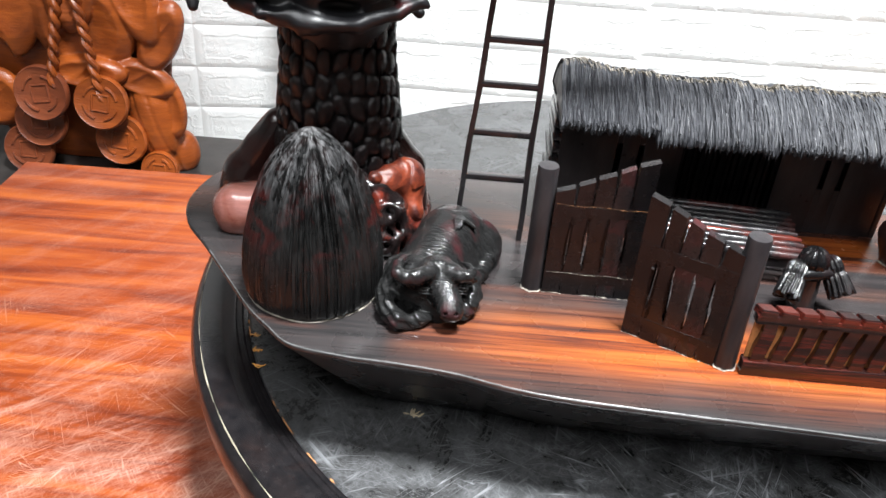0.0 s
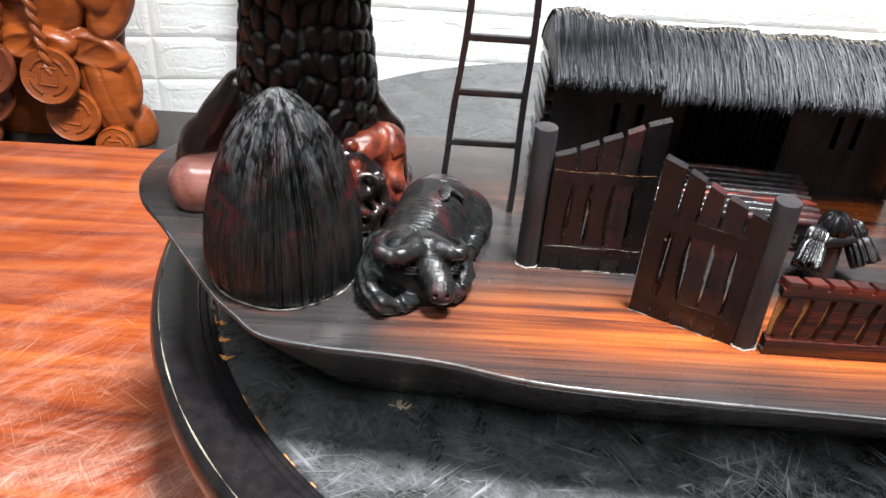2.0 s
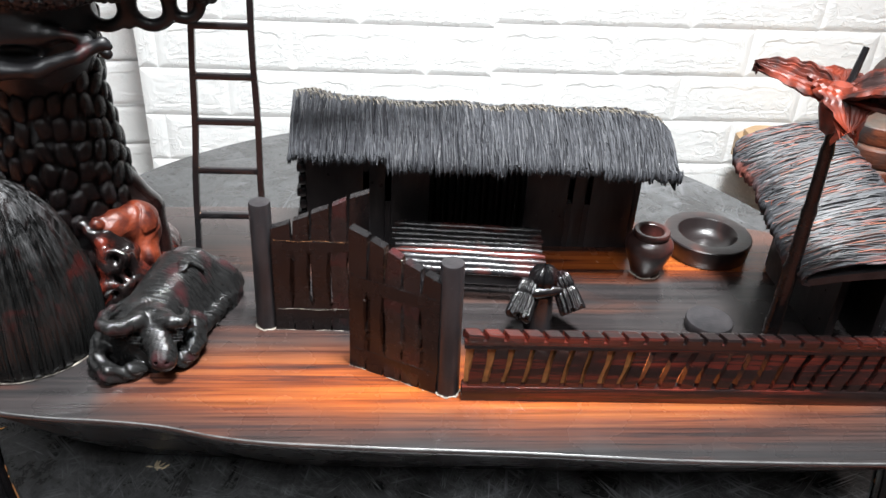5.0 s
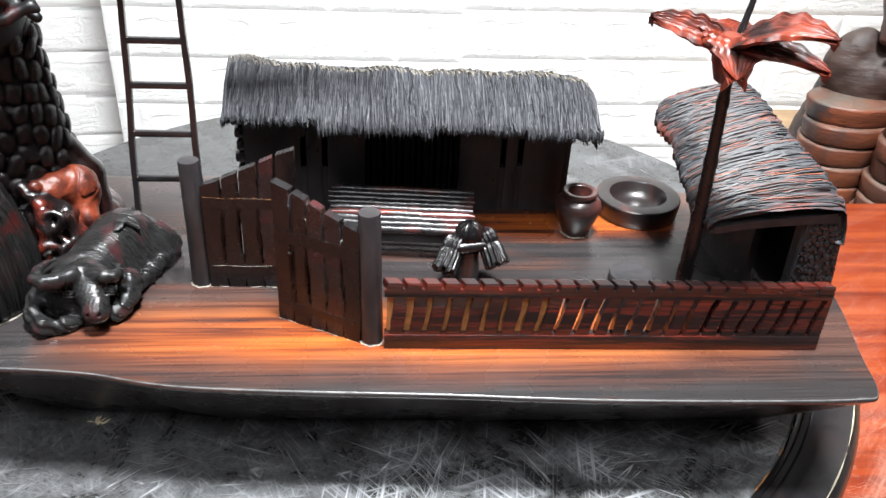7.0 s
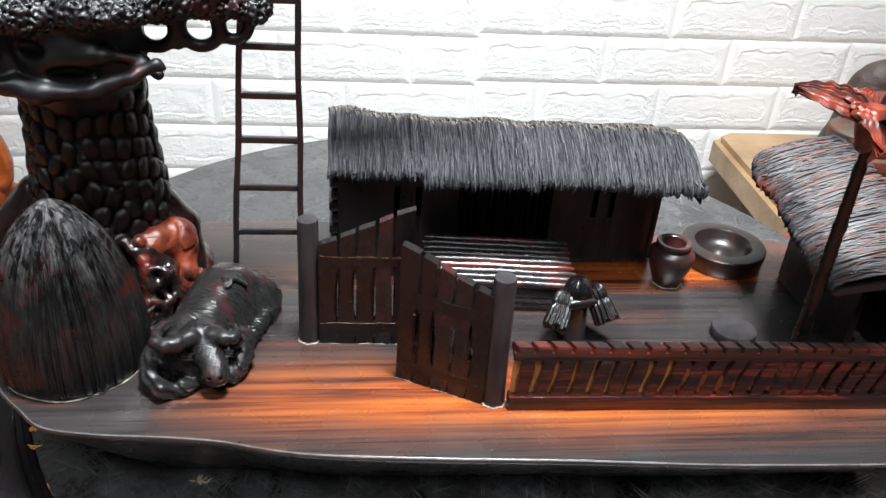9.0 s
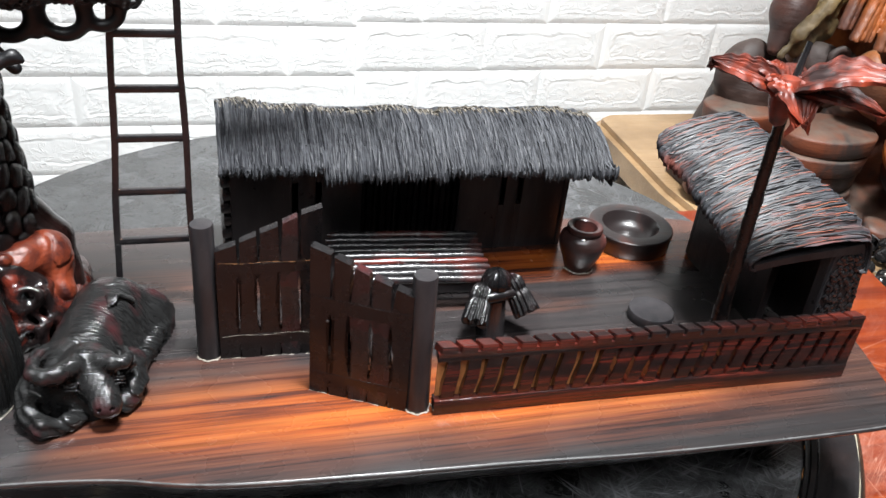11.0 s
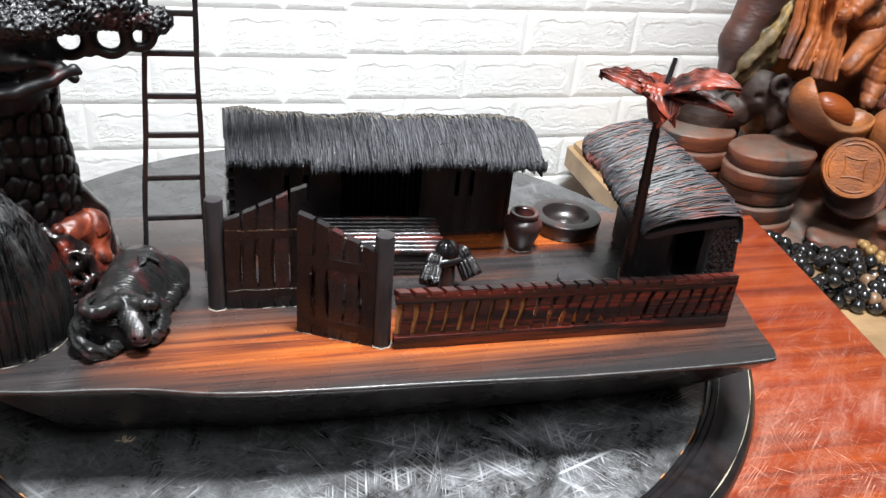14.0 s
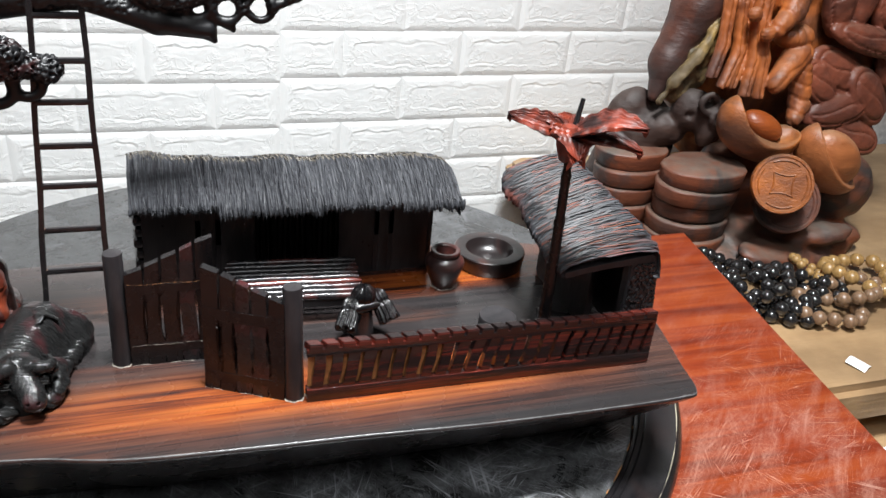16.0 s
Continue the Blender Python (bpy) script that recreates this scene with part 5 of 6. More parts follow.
    def roots(P):
        d = union(P, [R((-0.1757, 0.0800, 0.0390), (-0.1662, 0.0750, 0.0310), 0.0040, 0.0034), R((-0.1662, 0.0750, 0.0310), (-0.1640, 0.0690, 0.0200), 0.0034, 0.0026), R((-0.1640, 0.0690, 0.0200), (-0.1655, 0.0650, 0.0020), 0.0026, 0.0030),
                      T((-0.1600, 0.0705, 0.0245), 0.0050, 0.0019), T((-0.1612, 0.0655, 0.0085), 0.0046, 0.0021), R((-0.1600, 0.0710, 0.0190), (-0.1545, 0.0690, 0.0120), 0.0022, 0.0026), R((-0.1545, 0.0690, 0.0120), (-0.1560, 0.0660, 0.0020), 0.0026, 0.0030),
                      R((-0.1550, 0.0760, 0.0220), (-0.1490, 0.0740, 0.0030), 0.0034, 0.0036), R((-0.1720, 0.0780, 0.0240), (-0.1700, 0.0700, 0.0020), 0.0040, 0.0036), R((-0.1650, 0.0800, 0.0330), (-0.1560, 0.0820, 0.0200), 0.0040, 0.0050), B((-0.158, 0.088, 0.008), (0.015, 0.012, 0.016))], 0.0022)
        d = smin(d, f_ball(P, (-0.19, 0.112, 0.004), (0.050, 0.042, 0.016)), 0.004)
        return np.maximum(d + 0.0009 * f_noise(P, 420) + 0.0011 * f_noise(P, 170), -P[..., 2] + 0.0002)

    ob = link("root", solid("root", roots, (-0.246, 0.056, -0.001), (-0.136, 0.160, 0.046), 0.0009), M_KNOB, t, "glossy brown gnarled roots with holes", True, 0)
    ob.location = -TREE

    def knob(P):
        d = union(P, [B((-0.1545, 0.0960, 0.0285), (0.0116, 0.0110, 0.0142)), B((-0.1625, 0.0870, 0.0330), (0.0080, 0.0070, 0.0090)), B((-0.1520, 0.0880, 0.0160), (0.0085, 0.0075, 0.0085)), R((-0.1690, 0.0800, 0.0385), (-0.1600, 0.0850, 0.0300), 0.0036, 0.0050)], 0.0045)
        # a few long folds run down from the crest
        lean = P[..., 0] * 0.75 + P[..., 2] * 0.66
        d = d + 0.0011 * np.clip(np.sin(lean * 620 + 3.0 * f_noise(P, 90)) - 0.25, 0, 1) * np.clip((0.034 - P[..., 2]) / 0.010, 0.0, 1)
        return d + 0.0005 * f_noise(P, 230) + 0.0010 * np.exp(-(f_noise(P + 0.002 * f_noise(P, 120)[..., None], 160) / 0.10) ** 2)

    ob = link("burl", solid("burl", knob, (-0.172, 0.074, 0.006), (-0.136, 0.112, 0.046), 0.0007), M_ORANGEBURL, t, "smooth folded orange-red burl", True, 0)
    ob.location = -TREE

    for pts, radii, lo, hi in (([(-0.1670, 0.1130, 0.0480), (-0.1545, 0.1110, 0.0300), (-0.1520, 0.1070, 0.0040)], [0.0085, 0.0090, 0.0095], (-0.178, 0.094, -0.001), (-0.128, 0.128, 0.060)),
                               ([(-0.2220, 0.1060, 0.0520), (-0.2400, 0.1020, 0.0240), (-0.2450, 0.1040, 0.0040)], [0.0090, 0.0110, 0.0125], (-0.262, 0.084, -0.001), (-0.208, 0.126, 0.064))):
        def lobe(P, p=pts, r=radii):
            d = smin(f_rod(P, p[0], p[1], r[0], r[1]), f_rod(P, p[1], p[2], r[1], r[2]), 0.004)
            return np.maximum(d + 0.0008 * f_noise(P, 220), -P[..., 2] + 0.0002)

        ob = link("buttress", solid("buttress", lobe, lo, hi, 0.0010), M_LOBE, t, "smooth dark brown root flank", True, 0)
        ob.location = -TREE

    def burl(P):
        d = union(P, [B((-0.2400, 0.0870, 0.0090), (0.0150, 0.0130, 0.0160)), B((-0.2300, 0.0890, 0.0100), (0.0130, 0.0125, 0.0155))], 0.004)
        return np.maximum(d + 0.0005 * f_noise(P, 260), -P[..., 2] + 0.0002)

    ob = link("burl", solid("burl", burl, (-0.262, 0.068, -0.001), (-0.210, 0.108, 0.030), 0.0008), M_BURL, t, "smooth pinkish red polished burl", True, 0)
    ob.location = -TREE

    def crown(P):
        w = np.sin(P[..., 0] * 1150 + 2 * np.sin(P[..., 2] * 500)) * np.sin(P[..., 1] * 1100 + 1.5 * np.sin(P[..., 0] * 610)) * np.sin(P[..., 2] * 1200 + 1.2 * np.sin(P[..., 0] * 430))
        rough = 0.0022 * np.clip(w * 2.2, -0.35, 1) + 0.0008 * f_noise(P, 300)
        cup = union(P, [R((-0.2300, 0.0740, 0.1250), (-0.2110, 0.0700, 0.1215), 0.0050, 0.0050), R((-0.2110, 0.0700, 0.1215), (-0.1960, 0.0670, 0.1185), 0.0050, 0.0045), R((-0.1960, 0.0670, 0.1185), (-0.1755, 0.0665, 0.1205), 0.0040, 0.0036), R((-0.1755, 0.0665, 0.1205), (-0.1590, 0.0690, 0.1262), 0.0036, 0.0030),
                        R((-0.1590, 0.0690, 0.1262), (-0.1490, 0.0720, 0.1305), 0.0030, 0.0022), R((-0.1490, 0.0720, 0.1305), (-0.1462, 0.0715, 0.1292), 0.0022, 0.0013), R((-0.2010, 0.0660, 0.1180), (-0.2008, 0.0660, 0.1150), 0.0026, 0.0016),
                        R((-0.1930, 0.1060, 0.0980), (-0.1880, 0.0960, 0.1320), 0.0215, 0.0295), R((-0.1960, 0.0720, 0.1330), (-0.1700, 0.0720, 0.1335), 0.0040, 0.0036), R((-0.1700, 0.0720, 0.1335), (-0.1560, 0.0740, 0.1315), 0.0036, 0.0024), R((-0.2, 0.10, 0.118), (-0.185, 0.088, 0.14), 0.018, 0.014),
                        T((-0.2555, 0.0680, 0.1345), 0.0078, 0.0026), T((-0.2405, 0.0680, 0.1350), 0.0066, 0.0026), R((-0.2475, 0.0660, 0.1285), (-0.2466, 0.0635, 0.1238), 0.0034, 0.0024), R((-0.2335, 0.0665, 0.1310), (-0.2325, 0.0655, 0.1278), 0.0030, 0.0021),
                        R((-0.2350, 0.0675, 0.1360), (-0.2160, 0.0700, 0.1310), 0.0036, 0.0050), R((-0.2150, 0.0700, 0.1270), (-0.2185, 0.0660, 0.1218), 0.0040, 0.0024)], 0.0030)
        for c, r in (((-0.1835, 0.0640, 0.1262), (0.0105, 0.0110, 0.0042)), ((-0.2000, 0.0640, 0.1360), (0.0085, 0.0110, 0.0052)), ((-0.2130, 0.0660, 0.1275), (0.0080, 0.0090, 0.0040)), ((-0.1640, 0.0660, 0.1300), (0.0065, 0.0070, 0.0026))):
            cup = -smin(-cup, f_ball(P, c, r), 0.0016)
        top = union(P, [R((-0.2300, 0.0900, 0.1530), (-0.1500, 0.0850, 0.1560), 0.0100, 0.0105), R((-0.1500, 0.0850, 0.1560), (-0.1080, 0.0950, 0.1510), 0.0095, 0.0055), B((-0.158, 0.088, 0.163), (0.016, 0.012, 0.008)), B((-0.131, 0.092, 0.159), (0.012, 0.011, 0.007)),
                        B((-0.190, 0.086, 0.163), (0.020, 0.014, 0.010)), B((-0.222, 0.088, 0.160), (0.018, 0.014, 0.010)), B((-0.205, 0.074, 0.150), (0.024, 0.013, 0.009)), B((-0.172, 0.074, 0.152), (0.022, 0.012, 0.008)), B((-0.240, 0.078, 0.150), (0.022, 0.012, 0.009)), B((-0.1105, 0.0945, 0.1485), (0.0065, 0.007, 0.0050))], 0.005) + rough
        net = union(P, [T((-0.1705, 0.090, 0.1395), 0.0078, 0.0030), T((-0.1522, 0.091, 0.1405), 0.0082, 0.0029), T((-0.1332, 0.093, 0.1412), 0.0086, 0.0029), T((-0.1190, 0.094, 0.1426), 0.0068, 0.0027), T((-0.1645, 0.088, 0.1290), 0.0062, 0.0022),
                        R((-0.1870, 0.086, 0.150), (-0.180, 0.080, 0.126), 0.0055, 0.0050), R((-0.158, 0.082, 0.130), (-0.150, 0.078, 0.124), 0.0030, 0.0025), T((-0.1860, 0.084, 0.1400), 0.0085, 0.0028),
                        R((-0.1440, 0.092, 0.148), (-0.1430, 0.092, 0.133), 0.0026, 0.0022), R((-0.2150, 0.090, 0.15), (-0.2120, 0.080, 0.126), 0.010, 0.009)], 0.0022)
        limb = union(P, [R((-0.195, 0.108, 0.150), (-0.160, 0.106, 0.176), 0.013, 0.010), R((-0.160, 0.106, 0.176), (-0.092, 0.099, 0.1860), 0.010, 0.0075), R((-0.092, 0.099, 0.1860), (-0.0560, 0.097, 0.1735), 0.0075, 0.0065),
                         R((-0.0560, 0.097, 0.1735), (-0.0320, 0.097, 0.1695), 0.0065, 0.0050), R((-0.0320, 0.097, 0.1695), (-0.0285, 0.097, 0.1640), 0.0030, 0.0018), B((-0.05, 0.097, 0.186), (0.020, 0.010, 0.007)),
                         T((-0.0365, 0.096, 0.1815), 0.0060, 0.0022), T((-0.0220, 0.096, 0.1805), 0.0066, 0.0022), T((-0.0050, 0.096, 0.1815), 0.0066, 0.0020), R((-0.0225, 0.096, 0.1735), (-0.0190, 0.096, 0.1698), 0.0026, 0.0016),
                         R((0.001, 0.096, 0.1825), (0.0150, 0.096, 0.1870), 0.0030, 0.0022), R((-0.045, 0.097, 0.1895), (0.012, 0.097, 0.1915), 0.0048, 0.0035)], 0.003)
        limb = limb + 0.4 * rough * (P[..., 2] > 0.178)
        return np.minimum(smin(smin(cup, top, 0.003), net, 0.002), limb)

    ob = link("crown", solid("crown", crown, (-0.270, 0.052, 0.072), (0.022, 0.132, 0.199), 0.00092), M_CANOPY, t, "pierced spongy black foliage with holes", True, 0)
    ob.location = -TREE
    return t


tree()

# ---- palm ----


def palm():
    t = thing("carved_palm", (0.1400, 0.0085, 0), "small carved palm with dark jointed trunk and red leaves", "carved palm")
    bm = bmesh.new()
    pts, rr = [], []
    for i, z in enumerate(np.linspace(0, 0.128, 33)):
        u = z / 0.128
        pts.append((0.0050 * math.sin(u * 3.0) * (1 - 0.45 * u), 0.0070 * math.sin(u * 3.0) * (1 - 0.55 * u) + 0.0015 * u, z))
        rr.append(0.0040 - 0.0017 * u + (0.0004 if i % 7 == 1 else 0) - 0.0002 * (i % 7 == 2))
    tube(bm, pts, rr, 14)
    part("trunk", bm, M_GATE, t)
    bm = bmesh.new()
    tube(bm, [(-0.0015, 0.0010, 0.130), (0.0020, 0.0028, 0.146), (0.0048, 0.0046, 0.1572)], [0.0017, 0.0015, 0.0012], 10)
    part("spike", bm, M_EBONY, t)

    def leaf(yaw, length, width, rise, droop, fold, at, twist=0):
        nu, nv = 40, 27
        P = np.zeros((nu, nv, 3))
        for i in range(nu):
            u = i / (nu - 1)
            w = width * (math.sin(math.pi * min(1, 0.08 + u * 0.92)) ** 0.75) * (1 - 0.25 * u) * (1 + 0.10 * math.sin(u * 31 + yaw)) + 0.0006
            for j in range(nv):
                s = 2 * j / (nv - 1) - 1
                P[i, j] = (u * length, s * w, rise * u - droop * u * u + fold * abs(s) * w + 0.0006 * math.sin(s * 24 + u * 4) * (1.1 - 0.8 * u))
        top = grid_mesh("leaf", P)
        bm = bmesh.new()
        bm.from_mesh(top)
        bmesh.ops.solidify(bm, geom=bm.faces[:], thickness=0.0016)
        bmesh.ops.transform(bm, matrix=Matrix.Translation(at) @ pose(0, 0, 0, twist, 0, yaw), verts=bm.verts[:])
        return part("leaf", bm, M_PALM, t, "", True)

    c = (-0.003, 0, 0.1395)
    leaf(153, 0.0310, 0.0072, 0.0145, 0.0045, 0.35, c, -25)
    leaf(-36, 0.0385, 0.0102, 0.030, 0.0185, 0.35, c, 14)
    leaf(-26, 0.0385, 0.0086, 0.004, 0.008, 0.4, c, 10)
    leaf(-95, 0.0160, 0.0125, 0.001, 0.013, 0.25, (-0.002, 0.001, 0.1435), 0)
    leaf(120, 0.0200, 0.0060, 0.012, 0.006, 0.4, c, 0)
    leaf(60, 0.0230, 0.0060, 0.012, 0.008, 0.4, c, 0)
    part("heart", lathed([(0, 0.124), (0.003, 0.126), (0.0055, 0.134), (0.0062, 0.140), (0.004, 0.1445), (0, 0.1455)], 18, (-0.003, 0.0, 0)), M_PALM, t)
    return t


palm()

# ---- tan slab bench at the right, with carvings and beads ----
SLAB = -0.25
sb = thing("slab_bench", (0.95, 0.5, FLOOR), "pale tan wooden slab bench with rounded edges", "bench")
off = Vector((0, 0, 0)) - Vector((0.95, 0.5, FLOOR))


def slab():
    bm = bmesh.new()
    c = [(0.530, 0.915), (0.560, 0.935), (1.90, 0.93), (1.90, 0.195), (0.600, 0.205), (0.560, 0.230), (0.540, 0.45), (0.520, 0.66)]
    lo = [bm.verts.new((x, y, SLAB - 0.045)) for x, y in c]
    hi = [bm.verts.new((x, y, SLAB)) for x, y in c]
    bm.faces.new(hi)
    bm.faces.new(lo[::-1])
    for k in range(len(c)):
        q = (k + 1) % len(c)
        bm.faces.new((lo[k], lo[q], hi[q], hi[k]))
    bmesh.ops.recalc_face_normals(bm, faces=bm.faces[:])
    bmesh.ops.bevel(bm, geom=[e for e in bm.edges if all(v.co.z > SLAB - 0.001 for v in e.verts)], offset=0.010, segments=4, affect="EDGES")
    part("seat", bm, M_TAN, sb).location = off
    part("lower_shelf", boxed((0.62, 0.10, SLAB - 0.12), (1.88, 0.9, SLAB - 0.085), None, 0.006), M_TAN, sb).location = off
    part("body", boxed((0.66, 0.26, FLOOR), (1.86, 0.88, SLAB - 0.045), None, 0.004), M_TAN, sb).location = off


slab()


def paper_tag(at, size, turn, fold, label):
    bm = bmesh.new()
    w, h = size
    P = np.zeros((6, 2, 3))
    for i, u in enumerate(np.linspace(-1, 1, 6)):
        P[i, 0] = (u * w / 2, -h / 2, fold * (1 - abs(u)) + 0.0004)
        P[i, 1] = (u * w / 2, h / 2, fold * (1 - abs(u)) + 0.0024)
    bm.from_mesh(grid_mesh("paper_tag", P))
    bmesh.ops.solidify(bm, geom=bm.faces[:], thickness=0.0004)
    ob = part("paper_tag", bm, M_PAPER, None, "", False)
    ob.matrix_world = Matrix.Translation(at) @ pose(0, 0, 0, 0, 0, turn)
    return tagged(ob, label, "paper tag")


paper_tag((0.7035, 0.2440, SLAB + 0.0008), (0.020, 0.024), 24, 0.004, "small white folded paper tag on the tan slab")
paper_tag((0.735, 0.165, SLAB - 0.0842), (0.045, 0.05), 10, 0.001, "white paper card on the lower shelf")

# carved treasure: mound, stacks of coins, ingot, melon, leaves
tc = thing("treasure_carving", (0.75, 0.55, SLAB), "dusty brown wood carving of coin stacks and an ingot", "wood carving")
toff = Vector((0, 0, 0)) - Vector((0.75, 0.55, SLAB))


def coin(r, h, m, mat, label="", square=True):
    """A thick disc with a raised rim and a squared hole drawn in relief."""
    bm = bmesh.new()
    lathe(bm, [(0, 0), (r * 0.97, 0), (r, h * 0.15), (r, h * 0.85), (r * 0.97, h), (r * 0.90, h), (r * 0.87, h * 0.9), (0, h * 0.9)], 48)
    if square:
        s = r * 0.36
        for k in range(4):
            a = k * math.pi / 2
            q = pose(0, 0, 0, 0, 0, 90 * k)
            pts = [q @ Vector((u * s, s * (1 - 0.18 * (1 - u * u)), h * 0.93)) for u in np.linspace(-1, 1, 7)]
            tube(bm, pts, r * 0.03, 6)
            pts = [q @ Vector((r * 0.80 * math.sin(v), r * 0.80 * math.cos(v) * 0.98, h * 0.93)) for v in np.linspace(-0.55, 0.55, 8)]
            tube(bm, [Vector((p.x, p.y - 0, p.z)) for p in pts], r * 0.03, 6)
    bmesh.ops.transform(bm, matrix=m, verts=bm.verts[:])
    ob = part("coin", bm, mat, tc, label)
    ob.location = toff
    return ob


def stack(x, y, r, z0, n, h, squash):
    for k in range(n):
        j = rng.uniform(-0.003, 0.003, 2)
        e = r * (1 + 0.02 * math.sin(k * 2.3))
        bm = lathed([(0, 0), (e * 0.93, 0), (e * 0.965, h * 0.10), (e * 0.975, h * 0.45), (e, h * 0.80), (e * 0.992, h * 0.86), (e * 0.95, h * 0.93), (0, h)], 64, wob=lambda a, z: 1 + 0.022 * math.sin(3 * a + k) + 0.012 * math.sin(7 * a + 2 * k) + 0.006 * math.sin(17 * a + 3 * k))
        bmesh.ops.transform(bm, matrix=Matrix.Translation((x + j[0], y + j[1], z0 + k * h)) @ pose(0, 0, 0, rng.uniform(-1.5, 1.5), rng.uniform(-1.5, 1.5), 0) @ Matrix.Diagonal((1, squash, 1, 1)), verts=bm.verts[:])
        part("stacked_coin", bm, M_COINS, tc, "", True).location = toff


stack(0.6490, 0.540, 0.061, SLAB + 0.018, 5, 0.0247, 0.80)
stack(0.5860, 0.620, 0.054, SLAB + 0.012, 5, 0.0255, 0.85)
coin(0.0400, 0.014, Matrix.Translation((0.7235, 0.4650, -0.1130)) @ pose(0, 0, 0, 68, 0, -30), M_INGOT, "round carved coin with a square centre")
coin(0.0450, 0.014, Matrix.Translation((0.7560, 0.4830, -0.1480)) @ pose(0, 0, 0, 64, 0, -26), M_COINS, "round carved coin with a square centre")


def mound(P):
    d = union(P, [B((0.78, 0.60, -0.255), (0.20, 0.15, 0.055)), BT((0.745, 0.470, -0.222), (0.062, 0.030, 0.012), (12, 8, 10)), BT((0.84, 0.485, -0.205), (0.050, 0.024, 0.014), (6, -8, -10)),
                  BT((0.86, 0.520, -0.225), (0.09, 0.04, 0.02), (8, 0, 0)), BT((0.90, 0.56, -0.16), (0.07, 0.06, 0.06), (0, 0, 0)), B((0.79, 0.60, -0.16), (0.10, 0.06, 0.07))], 0.012)
    return np.maximum(d + 0.003 * np.sin(P[..., 0] * 150 + 4 * np.sin(P[..., 2] * 60)) * np.clip((P[..., 1] - 0.4) * 5, 0, 1), SLAB - P[..., 2])


link("mound", solid("mound", mound, (0.57, 0.42, -0.256), (1.02, 0.78, -0.07), 0.006), M_COINS, tc, "", True, 0).location = toff


def ingot(P):
    q = f_turn(P, (0.7180, 0.5280, -0.0560), (14, 24, -10))
    d = f_ball(q, (0, 0, 0), (0.064, 0.038, 0.046))
    d = np.maximum(d, -f_ball(q, (0.002, -0.002, 0.024), (0.053, 0.029, 0.034)))
    d = np.maximum(d, q[..., 2] + 0.004 - 9.0 * q[..., 0] ** 2)
    return d + 0.0008 * f_noise(P, 110)


def dome(P):
    q = f_turn(P, (0.8280, 0.4980, -0.0940), (30, 43, 0))
    bowl = np.maximum(f_ball(q, (0, 0, 0), (0.066, 0.037, 0.044)), q[..., 2] - 0.002 - 2.5 * q[..., 0] ** 2)
    d = smin(bowl, f_ball(q, (0.0, 0, 0.004), (0.049, 0.028, 0.034)), 0.0010)
    return d + 0.0005 * f_noise(P, 130)


link("ingot", solid("ingot", ingot, (0.645, 0.475, -0.120), (0.800, 0.585, 0.020), 0.0022), M_INGOT, tc, "amber boat-shaped ingot with dusty rim", True, 0).location = toff
bm = bmesh.new()
bmesh.ops.create_uvsphere(bm, u_segments=32, v_segments=20, radius=1.0, matrix=Matrix.Translation((0.7240, 0.5290, -0.0530)) @ pose(0, 0, 0, 14, 24, -10) @ Matrix.Diagonal((0.033, 0.021, 0.017, 1)))
part("ingot_core", bm, M_CARVE, tc, "smooth orange egg inside the ingot").location = toff
link("domed_ingot", solid("domed_ingot", dome, (0.750, 0.440, -0.175), (0.910, 0.555, -0.015), 0.0020), wood("pale_carved_wood", (0.24, 0.074, 0.024), (0.46, 0.155, 0.052), (8, 60, 60), 0.4, 0.1, (0.32, 0.19, 0.11)), tc, "smooth pale brown domed ingot", True, 0).location = toff


